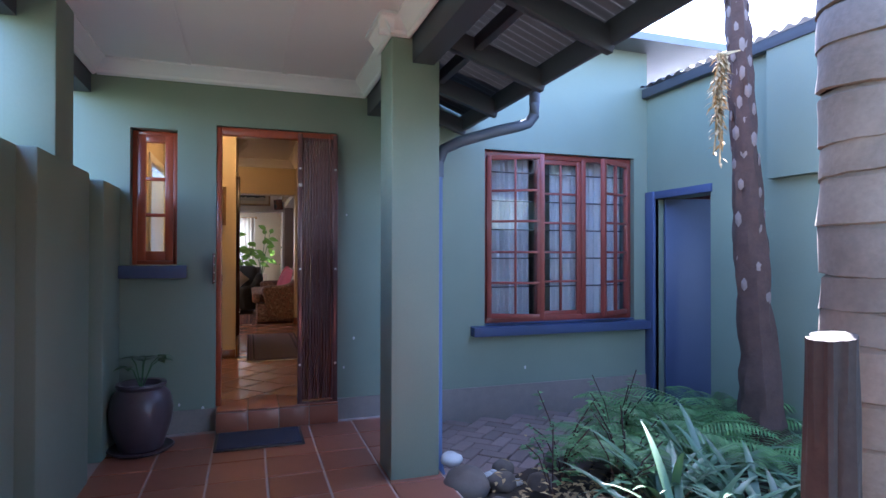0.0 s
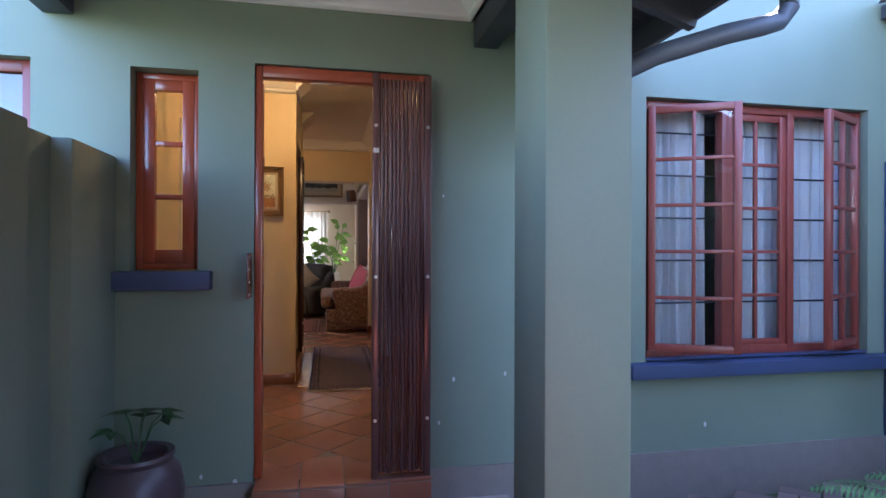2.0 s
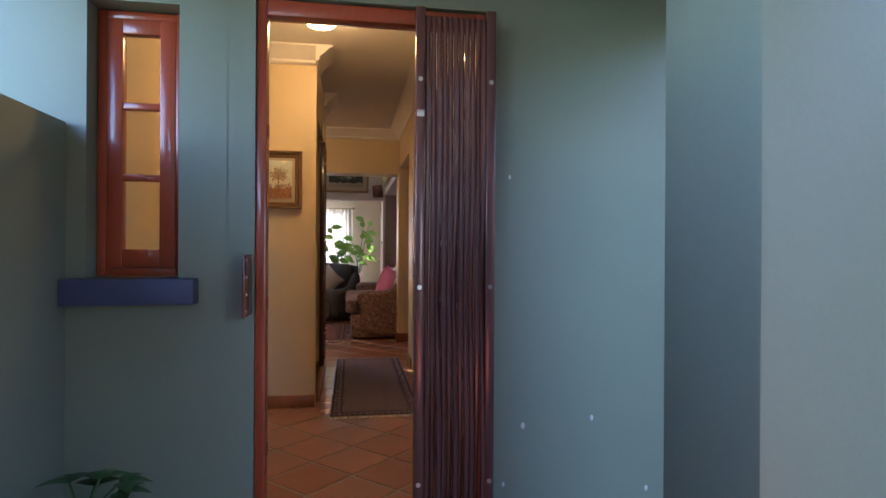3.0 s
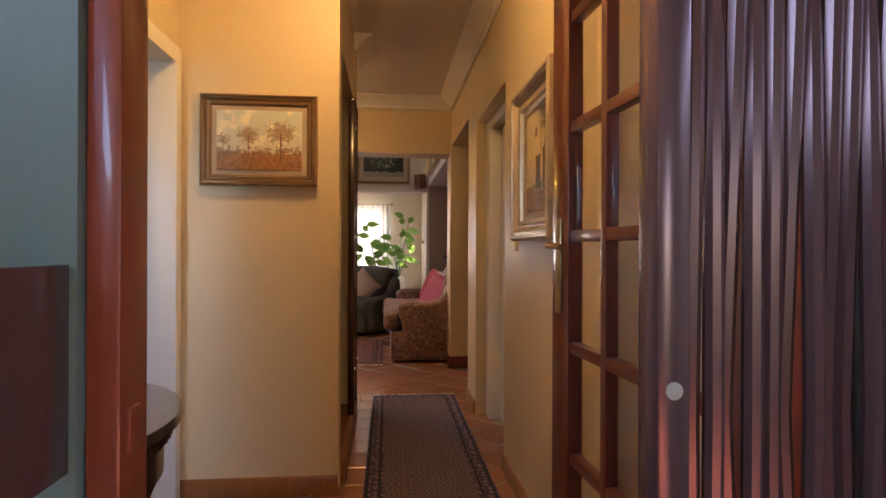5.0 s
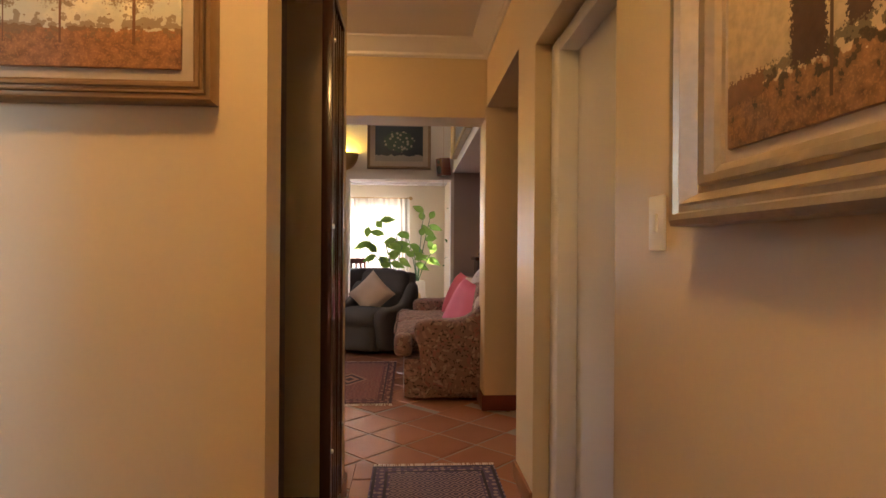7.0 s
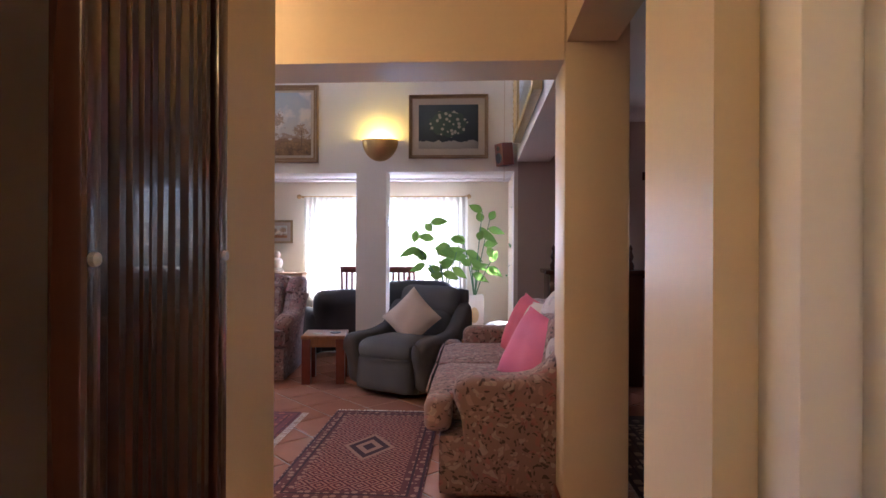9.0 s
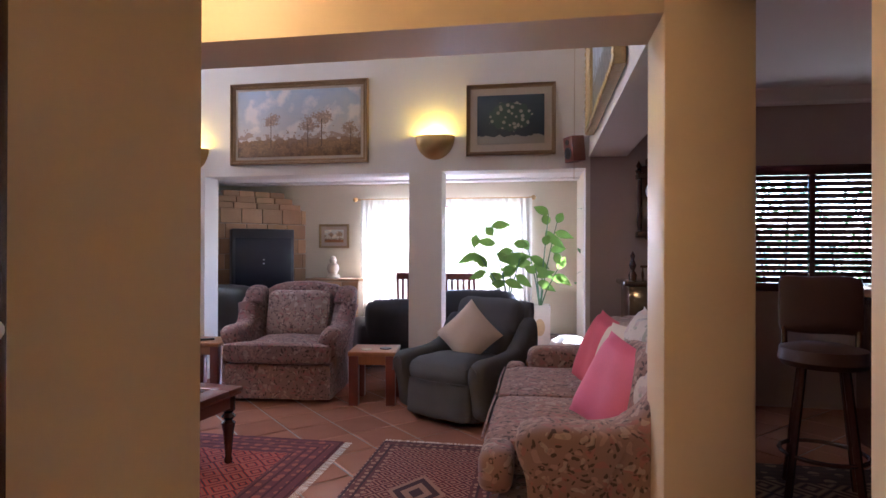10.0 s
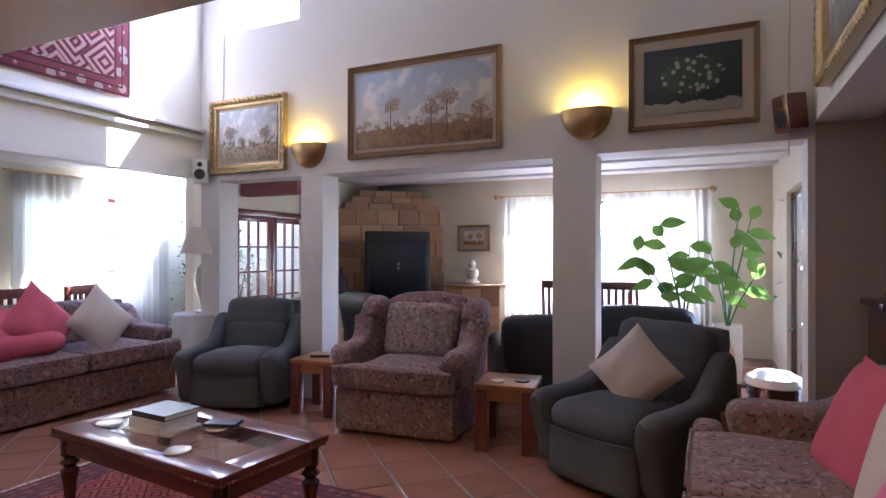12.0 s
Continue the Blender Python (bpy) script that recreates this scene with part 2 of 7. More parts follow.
def cornice(name, pts, drop, out, inward, material=None, label="white moulded ceiling cornice"):
    """A cove along a line at ceiling height; inward points into the room."""
    prof = [(0, 0), (out, 0), (out, -0.014), (out - 0.02, -0.02), (out * 0.55, -drop * 0.45), (0.026, -drop + 0.03), (0.026, -drop + 0.012), (0.012, -drop), (0, -drop)]
    a, b = Vector(pts[0]), Vector(pts[1])
    n = Vector(inward)
    bm = bm_new()
    ra = [bm.verts.new(a + n * p + Vector((0, 0, q))) for p, q in prof]
    rb = [bm.verts.new(b + n * p + Vector((0, 0, q))) for p, q in prof]
    for k in range(len(prof)):
        bm.faces.new((ra[k], ra[(k + 1) % len(prof)], rb[(k + 1) % len(prof)], rb[k]))
    bm.faces.new(ra)
    bm.faces.new(rb[::-1])
    bmesh.ops.recalc_face_normals(bm, faces=bm.faces)
    return tagged(part(name, bm, material or CEIL), label, "cornice", "", "structure")


FL = 0.165          # floor level of the house
YW = 4.52           # face of the front wall
YF = 12.625         # face of the living room's far wall

# ---- setting: outside ----
ground = bm_new()
box(ground, -900, -900, -0.4, 900, 900, -0.14)
tagged(part("ground", ground, GRASS, smooth=False), "grassy garden ground reaching far off", "ground", "", "structure")
porch_floor = slab("porch_floor", -1.05, -2.6, -0.3, 1.12, YW, -0.006, PALEGROUT, "red terracotta tiled porch floor", "floor")
wall("wall_front", "x", (-4.5, 3.66), (YW, YW + 0.25), -0.3, 3.25,
     [(-0.31, 0.685, 0.0, 2.27), (-0.79, -0.48, 1.22, 2.215), (1.96, 3.51, 0.69, 2.225), (-1.75, -1.22, 1.2, 2.23)], GREEN, "sage green plastered house front")
slab("plinth_left", -0.85, YW - 0.012, -0.2, -0.215, YW, 0.135, GREEN, "green painted plaster plinth", "plinth")
slab("plinth_middle", 0.69, YW - 0.012, -0.2, 3.66, YW, 0.135, GREEN, "green painted plaster plinth", "plinth")
wall("wall_outbuilding", "y", (-3.0, 7.0), (3.66, 3.88), -0.3, 2.86, [(3.72, 4.40, -0.14, 1.83)], GREEN, "sage green wall of the outbuilding")
slab("wall_outbuilding_upper", 3.60, 1.0, 1.86, 3.66, 3.12, 2.84, GREEN, "overhanging green plaster band", "wall")
slab("wall_outbuilding_back", 5.6, -3.0, -0.3, 5.8, 7.0, 2.8, GREEN, "back wall of the outbuilding", "wall")
slab("wall_front_nib", -0.312, YW, 0.0, -0.214, 4.61, 2.272, GREEN, "sage green plaster nib beside the door frame", "wall")
# low garden wall with piers, and the porch pillar that stands on it
slab("low_wall", -1.12, -2.6, -0.2, -0.93, YW, 1.78, GREEN, "low green plastered porch wall", "wall", 0.012)
slab("low_wall_pier_near", -1.14, 2.85, -0.2, -0.85, 3.70, 1.775, GREEN, "pier of the low porch wall", "pier", 0.012)
slab("low_wall_pier_far", -1.14, 4.04, -0.2, -0.85, YW, 1.775, GREEN, "pier of the low porch wall", "pier", 0.012)
slab("porch_pillar_left", -1.16, 3.16, 1.77, -0.87, 3.46, 2.60, GREEN, "square sage green porch pillar", "pillar", 0.012)
slab("porch_column", 0.80, 3.16, -0.02, 1.095, 3.46, 2.60, GREEN, "square sage green plastered porch column", "column", 0.014)
# porch ceiling, beams and the lean-to roof
slab("porch_ceiling", -1.05, -2.6, 2.68, 0.92, YW, 2.72, CEIL, "white boarded porch ceiling", "ceiling")
for x in (-0.4, 0.27):
    slab("ceiling_cover_strip", x - 0.02, -2.6, 2.672, x + 0.02, YW - 0.1, 2.682, CEIL, "flat white cover strip", "trim")
cornice("porch_cornice_wall", ((-1.0, YW, 2.68), (0.9, YW, 2.68)), 0.11, 0.10, (0, -1, 0))
cornice("porch_cornice_left", ((-1.03, -2.6, 2.68), (-1.03, YW, 2.68)), 0.11, 0.10, (1, 0, 0))
cornice("porch_cornice_right", ((0.91, -2.6, 2.68), (0.91, YW, 2.68)), 0.11, 0.10, (-1, 0, 0))
cornice("porch_cornice_column_face", ((0.72, 3.16, 2.68), (0.91, 3.16, 2.68)), 0.11, 0.09, (0, -1, 0))
cornice("porch_cornice_column_side", ((0.80, 3.10, 2.68), (0.80, 3.5, 2.68)), 0.11, 0.09, (-1, 0, 0))
slab("porch_beam_right", 0.925, -2.6, 2.43, 1.06, YW, 2.69, DARKBEAM, "grey-blue painted porch beam", "beam", 0.006)
slab("porch_beam_left", -1.17, -2.6, 2.44, -1.035, YW, 2.69, DARKBEAM, "grey-blue painted porch beam", "beam", 0.006)


def corrugated(name, x0, z0, x1, z1, y0, y1, pitch, amp, material, label):
    """Sheets whose ridges run from (x0, z0) down to (x1, z1)."""
    bm = bm_new()
    n = int((y1 - y0) / pitch * 8)
    rows = []
    for x, z in ((x0, z0), (x1, z1)):
        rows.append([bm.verts.new((x, y0 + (y1 - y0) * i / n, z + amp * math.sin(2 * math.pi * i / 8))) for i in range(n + 1)])
    for i in range(n):
        bm.faces.new((rows[0][i], rows[1][i], rows[1][i + 1], rows[0][i + 1]))
    r = bmesh.ops.solidify(bm, geom=bm.faces[:], thickness=0.004)
    return tagged(part(name, bm, material), label, "roof", "", "structure")


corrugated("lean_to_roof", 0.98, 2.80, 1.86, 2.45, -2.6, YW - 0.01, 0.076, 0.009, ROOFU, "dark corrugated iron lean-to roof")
slab("porch_roof_top", -1.3, -2.7, 2.80, 1.0, YW, 2.84, ROOF, "roof over the porch", "roof")
slab("eave_fascia", 1.70, -2.6, 2.34, 1.735, YW, 2.47, DARKBEAM, "grey-blue painted eave board", "fascia", 0.004)
slab("purlin", 1.26, -2.6, 2.50, 1.31, YW, 2.58, DARKBEAM, "dark painted roof batten", "batten", 0.004)
raft = one_box(0, -0.025, -0.06, 0.72, 0.025, 0.06, bevel=0.004)
rafter = part("rafter", raft, DARKBEAM)
rafter.matrix_basis = pose(1.05, 4.40, 2.58, 0, 18, 0)
tagged(rafter, "dark painted sloping roof rafter", "rafter", "porch rafters", "structure")
for y in (3.75, 3.05, 2.35, 1.65, 0.95):
    copy_thing(rafter, pose(1.05, y, 2.58, 0, 18, 0))
corrugated("outbuilding_roof", 3.56, 2.90, 6.0, 3.35, -3.0, YW - 0.02, 0.12, 0.016, ROOF, "grey corrugated iron roof")
slab("outbuilding_fascia", 3.585, -3.0, 2.80, 3.655, YW - 0.02, 2.885, DARKBEAM, "grey-blue roof fascia", "fascia", 0.004)
# added wall, never in view: keeps daylight from behind off the porch
wall("wall_added_back", "x", (-4.0, 1.3), (-2.85, -2.7), -0.3, 2.7, [], GREEN, "unseen green wall added behind the porch to darken it")
# also out of view, added to shade the low wall on the left
slab("wall_added_side", 1.15, -2.7, -0.3, 1.3, 0.3, 2.4, GREEN, "unseen green wall added to shade the porch's left side", "wall")
slab("house_roof", -5.6, YW - 0.3, 3.25, 5.0, 9.4, 3.32, ROOF, "house roof slab", "roof")

# ---- setting: hall and passage ----
slab("floor_hall", -4.9, YW - 0.02, -0.3, 4.5, 17.0, FL - 0.006, GROUT, "clay tiled house floor", "floor")
slab("ceiling_hall", -2.6, YW + 0.25, 2.80, 0.85, 9.45, 2.86, CEIL, "cream painted ceiling", "ceiling")
slab("ceiling_bar", 0.85, 4.77, 2.80, 5.2, 12.85, 2.86, CEIL, "pale ceiling tinted by coloured light", "ceiling")
wall("wall_hall_left", "y", (YW + 0.25, 6.63), (-0.97, -0.85), 0, 2.8, [(5.74, 6.60, 0, 2.21)], CREAM, "cream hall wall with a doorway")
wall("wall_picture", "x", (-2.5, -0.12), (6.63, 6.76), 0, 2.8, [], CREAM, "cream wall with a landscape painting")
wall("wall_gate_end", "y", (7.84, 8.13), (-0.34, -0.12), 0, 2.8, [], CREAM, "end of the cream passage wall")
wall("wall_side_corridor", "x", (-2.5, -0.34), (7.84, 7.96), 0, 2.8, [], MAUVE, "side corridor wall")
wall("wall_corridor_end", "y", (4.77, 9.45), (-2.62, -2.5), 0, 2.8, [], MAUVE, "far end wall of the side corridor")
slab("corridor_step", -2.5, 6.76, FL, -0.125, 7.84, FL + 0.10, TILEIN, "raised tiled step into the side corridor", "step", 0.006)
slab("corridor_step_edge", -0.125, 6.76, FL, -0.10, 7.84, FL + 0.115, OAK, "pale edge strip of the step", "trim", 0.004)
slab("corridor_lintel", -0.30, 6.76, 2.36, -0.13, 7.84, 2.80, CREAM, "head over the side corridor", "wall")
wall("wall_passage_right", "y", (YW + 0.25, 9.45), (0.73, 0.95), 0, 2.8, [(6.87, 7.86, 0, 2.22), (8.25, 9.5, 0, 2.34)], CREAM, "cream passage wall with a door recess")
slab("door_recess_back", 0.955, 6.7, 0, 0.99, 8.0, 2.4, PAINTW, "white panel behind the recessed door", "wall")
wall("lintel_beam", "x", (-4.47, 0.72), (9.45, 9.75), 2.26, 4.9, [], CREAM, "deep cream beam over the living room opening")
slab("opening_pillar", 0.72, 9.45, 0, 1.01, 9.75, 4.9, CREAM, "cream plastered pillar of the opening", "pillar", 0.012)
slab("pillar_skirting", 0.705, 9.435, FL, 1.02, 9.452, FL + 0.11, MAHOG, "brown skirting round the pillar", "skirting", 0.004)
slab("pillar_skirting_side", 0.705, 9.452, FL, 0.722, 9.75, FL + 0.11, MAHOG, "brown skirting round the pillar", "skirting", 0.004)
cornice("cornice_right", ((0.73, YW + 0.25, 2.8), (0.73, 9.45, 2.8)), 0.12, 0.12, (-1, 0, 0))
cornice("cornice_lintel", ((-2.5, 9.45, 2.8), (0.73, 9.45, 2.8)), 0.12, 0.12, (0, -1, 0))
cornice("cornice_picture_wall", ((-0.85, 6.63, 2.8), (-0.12, 6.63, 2.8)), 0.12, 0.12, (0, -1, 0))
cornice("cornice_picture_end", ((-0.12, 6.51, 2.8), (-0.12, 6.88, 2.8)), 0.12, 0.12, (1, 0, 0))
cornice("cornice_gate_end", ((-0.12, 7.8, 2.8), (-0.12, 8.25, 2.8)), 0.12, 0.12, (1, 0, 0))
cornice("cornice_hall_left", ((-0.85, YW + 0.25, 2.8), (-0.85, 6.63, 2.8)), 0.12, 0.12, (1, 0, 0))
for nm, c in (("skirting_picture_wall", (-0.85, 6.615, FL, -0.12, 6.632, FL + 0.09)), ("skirting_right", (0.715, 4.8, FL, 0.732, 6.87, FL + 0.09)),
              ("skirting_right_far", (0.715, 7.86, FL, 0.732, 8.25, FL + 0.09)), ("skirting_gate_end", (-0.122, 7.84, FL, -0.105, 8.13, FL + 0.09))):
    slab(nm, *c, OAK, "honey wood skirting board", "skirting", 0.005)

# ---- setting: living room, dining side, sunroom, bar ----
wall("wall_far", "x", (-4.47, 0.74), (YF, YF + 0.24), 0, 4.9,
     [(-4.22, -3.22, 0, 2.18), (-2.98, -0.90, 0, 2.185), (-0.59, 0.70, 0, 2.195), (-4.20, -3.25, 3.62, 4.45)], WALLW, "off-white far wall with wide openings")
wall("wall_far_right", "x", (0.74, 5.2), (YF, YF + 0.24), 0, 2.8, [(2.0, 4.0, 1.18, 2.12)], MAUVE, "dusky bar room wall")
slab("ceiling_living", -4.6, 9.45, 4.9, 1.05, YF + 0.3, 4.98, CEIL, "high white living room ceiling", "ceiling")
wall("wall_tapestry", "y", (8.0, YF), (-4.62, -4.47), 2.22, 4.9, [], WALLW, "upper living room wall over the dining side")
slab("ledge_moulding_low", -4.472, 8.0, 2.60, -4.43, YF, 2.64, CEIL, "moulded dado ledge", "moulding", 0.008)
slab("ledge_moulding_high", -4.472, 8.0, 2.67, -4.40, YF, 2.71, CEIL, "moulded dado ledge", "moulding", 0.008)
wall("wall_beam_right", "y", (9.75, YF), (0.73, 1.05), 2.29, 4.9, [], WALLW, "deep beam over the sofa")
wall("wall_living_near", "x", (-6.6, -2.5), (8.0, 8.13), 0, 4.9, [], WALLW, "near wall of the living room")
slab("ceiling_living_near", -4.6, 8.0, 2.80, -2.5, 9.45, 2.86, CEIL, "low ceiling by the beam", "ceiling")
wall("wall_dining", "y", (8.0, 16.8), (-6.72, -6.6), 0, 2.9, [(12.1, 13.75, 0.75, 2.15)], PALECREAM, "cream dining room wall")
slab("ceiling_dining", -6.72, 8.0, 2.45, -4.62, 12.87, 2.5, CEIL, "white dining side ceiling", "ceiling")
slab("floor_dining", -6.72, 8.0, -0.3, -4.9, 17.0, FL - 0.006, GROUT, "clay tiled dining floor", "floor")
wall("wall_dining_end", "x", (-6.6, -4.85), (14.6, 14.7), 0, 2.9, [], PALECREAM, "end wall of the dining side")
wall("wall_sunroom_left", "y", (YF + 0.24, 16.9), (-4.97, -4.85), 0, 2.9, [(13.40, 14.78, FL, 2.0)], PALECREAM, "cream sunroom wall with double doors")
wall("wall_sunroom_back", "x", (-4.97, 1.0), (16.6, 16.8), 0, 3.0, [(-2.55, 0.05, 0.62, 2.22)], PALECREAM, "cream sunroom wall with a wide window")
wall("wall_sunroom_right", "y", (YF + 0.24, 16.8), (0.86, 1.0), 0, 3.0, [(13.6, 15.2, FL, 2.1)], PALECREAM, "cream sunroom wall with a glass door")
sl = one_box(-4.97, YF + 0.2, 2.46, 1.0, 16.8, 2.52)
for v in sl.verts:
    v.co.z += 0.10 * (v.co.y - YF) / 4.0
tagged(part("ceiling_sunroom", sl, CEIL, smooth=False), "pale boarded sunroom ceiling", "ceiling", "", "structure")
for y in (13.3, 14.2, 15.1, 16.0):
    slab("sunroom_ceiling_strip", -4.85, y - 0.03, 2.43 + 0.1 * (y - YF) / 4, 0.86, y + 0.03, 2.462 + 0.1 * (y - YF) / 4, CEIL, "white ceiling batten", "trim", 0.004)
slab("sunroom_red_beam", -4.84, YF + 0.9, 2.14, -4.0, YF + 1.05, 2.38, REDWALL, "dark red painted beam", "beam", 0.006)
wall("wall_bar_right", "y", (4.77, 12.87), (5.2, 5.3), 0, 2.8, [], REDWALL, "dark red bar room wall")
wall("wall_bar_near", "x", (0.95, 5.2), (7.98, 8.1), 0, 2.8, [], REDWALL, "dark red bar room wall")
cornice("cornice_bar", ((1.05, YF, 2.8), (5.2, YF, 2.8)), 0.12, 0.12, (0, -1, 0))
# hedge of the garden seen through the windows
slab("backdrop_garden_wall", -12, 24.0, -0.2, 8, 24.3, 1.9, CREAM, "sunlit garden wall beyond the windows", "wall")


# ---- patterned materials ----
def nodes_of(name, rough=0.9):
    m = bpy.data.materials.new(name)
    m.use_nodes = True
    b = m.node_tree.nodes["Principled BSDF"]
    b.inputs["Roughness"].default_value = rough
    return m, m.node_tree.nodes, m.node_tree.links, b


def math_node(n, l, op, a, b=None, c=None):
    q = n.new("ShaderNodeMath")
    q.operation = op
    for i, v in enumerate((a, b, c)):
        if v is None:
            continue
        if isinstance(v, (int, float)):
            q.inputs[i].default_value = v
        else:
            l.new(v, q.inputs[i])
    return q.outputs[0]


def mix_node(n, l, f, a, b):
    q = n.new("ShaderNodeMix")
    q.data_type = "RGBA"
    for i, v in ((0, f), (6, a), (7, b)):
        if isinstance(v, tuple):
            q.inputs[i].default_value = (*v, 1)
        elif isinstance(v, (int, float)):
            q.inputs[i].default_value = v
        else:
            l.new(v, q.inputs[i])
    return q.outputs[2]


def floral(name, ground, petals, leaf, scale=24.0):
    """Woven upholstery with a small flower print."""
    m, n, l, b = nodes_of(name, 0.95)
    tc = n.new("ShaderNodeTexCoord")
    warp = n.new("ShaderNodeTexNoise")
    warp.inputs["Scale"].default_value = 9
    vm = n.new("ShaderNodeVectorMath")
    vm.operation = "MULTIPLY_ADD"
    vm.inputs[1].default_value = (0.17, 0.17, 0.17)
    l.new(tc.outputs["Object"], warp.inputs["Vector"])
    l.new(warp.outputs["Color"], vm.inputs[0])
    l.new(tc.outputs["Object"], vm.inputs[2])
    v1, v2, no = n.new("ShaderNodeTexVoronoi"), n.new("ShaderNodeTexVoronoi"), n.new("ShaderNodeTexNoise")
    v1.inputs["Scale"].default_value, v2.inputs["Scale"].default_value, no.inputs["Scale"].default_value = scale, scale * 1.9, 300
    for v in (v1, v2):
        l.new(vm.outputs[0], v.inputs["Vector"])
    l.new(tc.outputs["Object"], no.inputs["Vector"])
    sep = n.new("ShaderNodeSeparateColor")
    l.new(v1.outputs["Color"], sep.inputs[0])
    col = mix_node(n, l, math_node(n, l, "GREATER_THAN", sep.outputs[0], 0.5), petals[0], petals[1])
    col = mix_node(n, l, math_node(n, l, "GREATER_THAN", sep.outputs[1], 0.72), col, petals[2])
    flower = math_node(n, l, "LESS_THAN", v1.outputs["Distance"], 0.42)
    sep2 = n.new("ShaderNodeSeparateColor")
    l.new(v2.outputs["Color"], sep2.inputs[0])
    leafy = math_node(n, l, "MULTIPLY", math_node(n, l, "GREATER_THAN", sep2.outputs[0], 0.55), math_node(n, l, "LESS_THAN", v2.outputs["Distance"], 0.45))
    base = mix_node(n, l, leafy, ground, leaf)
    out = mix_node(n, l, math_node(n, l, "MULTIPLY", flower, 0.62), base, col)
    out = mix_node(n, l, math_node(n, l, "MULTIPLY", no.outputs[0], 0.3), out, tuple(c * 0.5 for c in ground))
    l.new(out, b.inputs["Base Color"])
    bp = n.new("ShaderNodeBump")
    bp.inputs["Strength"].default_value, bp.inputs["Distance"].default_value = 0.3, 0.004
    l.new(no.outputs[0], bp.inputs["Height"])
    l.new(bp.outputs[0], b.inputs["Normal"])
    b.inputs["Sheen Weight"].default_value = 0.15
    return m


def carpet(name, field, border, motif, w, d, dark=(0.02, 0.018, 0.03), cell=0.17, medallion=False, wild=0.12):
    """Hand-knotted rug: guard stripes, a border of small motifs and a field of repeats, in metres from its centre."""
    m, n, l, b = nodes_of(name, 1.0)
    tc, sp = n.new("ShaderNodeTexCoord"), n.new("ShaderNodeSeparateXYZ")
    l.new(tc.outputs["Object"], sp.inputs[0])
    ax, ay = math_node(n, l, "ABSOLUTE", sp.outputs[0]), math_node(n, l, "ABSOLUTE", sp.outputs[1])
    edge = math_node(n, l, "MINIMUM", math_node(n, l, "SUBTRACT", w / 2, ax), math_node(n, l, "SUBTRACT", d / 2, ay))
    v, no = n.new("ShaderNodeTexVoronoi"), n.new("ShaderNodeTexNoise")
    v.distance = "MANHATTAN"
    v.inputs["Scale"].default_value, v.inputs["Randomness"].default_value = 1 / cell, wild
    no.inputs["Scale"].default_value, no.inputs["Detail"].default_value = 90, 3
    l.new(tc.outputs["Object"], v.inputs["Vector"])
    l.new(tc.outputs["Object"], no.inputs["Vector"])
    ring = math_node(n, l, "SINE", math_node(n, l, "MULTIPLY", v.outputs["Distance"], 22.0))
    body = mix_node(n, l, math_node(n, l, "GREATER_THAN", ring, 0.35), field, motif)
    body = mix_node(n, l, math_node(n, l, "LESS_THAN", ring, -0.55), body, dark)
    if medallion:
        r = math_node(n, l, "ADD", math_node(n, l, "MULTIPLY", ax, 1.5), ay)
        mr = math_node(n, l, "SINE", math_node(n, l, "MULTIPLY", r, 48.0))
        inner = mix_node(n, l, math_node(n, l, "GREATER_THAN", mr, 0.0), motif, dark)
        body = mix_node(n, l, math_node(n, l, "LESS_THAN", r, 0.24), body, inner)
    v2 = n.new("ShaderNodeTexVoronoi")
    v2.inputs["Scale"].default_value, v2.inputs["Randomness"].default_value = 2.2 / cell, 0.5
    l.new(tc.outputs["Object"], v2.inputs["Vector"])
    bord = mix_node(n, l, math_node(n, l, "LESS_THAN", v2.outputs["Distance"], 0.33), border, motif)
    out = mix_node(n, l, math_node(n, l, "LESS_THAN", edge, min(w, d) * 0.15), body, bord)
    stripe = math_node(n, l, "GREATER_THAN", math_node(n, l, "SINE", math_node(n, l, "MULTIPLY", edge, 105.0)), 0.72)
    near = math_node(n, l, "LESS_THAN", edge, min(w, d) * 0.16)
    out = mix_node(n, l, math_node(n, l, "MULTIPLY", stripe, near), out, dark)
    out = mix_node(n, l, math_node(n, l, "MULTIPLY", no.outputs[0], 0.55), out, tuple(c * 0.45 for c in field))
    l.new(out, b.inputs["Base Color"])
    bp = n.new("ShaderNodeBump")
    bp.inputs["Strength"].default_value, bp.inputs["Distance"].default_value = 0.5, 0.004
    l.new(no.outputs[0], bp.inputs["Height"])
    l.new(bp.outputs[0], b.inputs["Normal"])
    return m


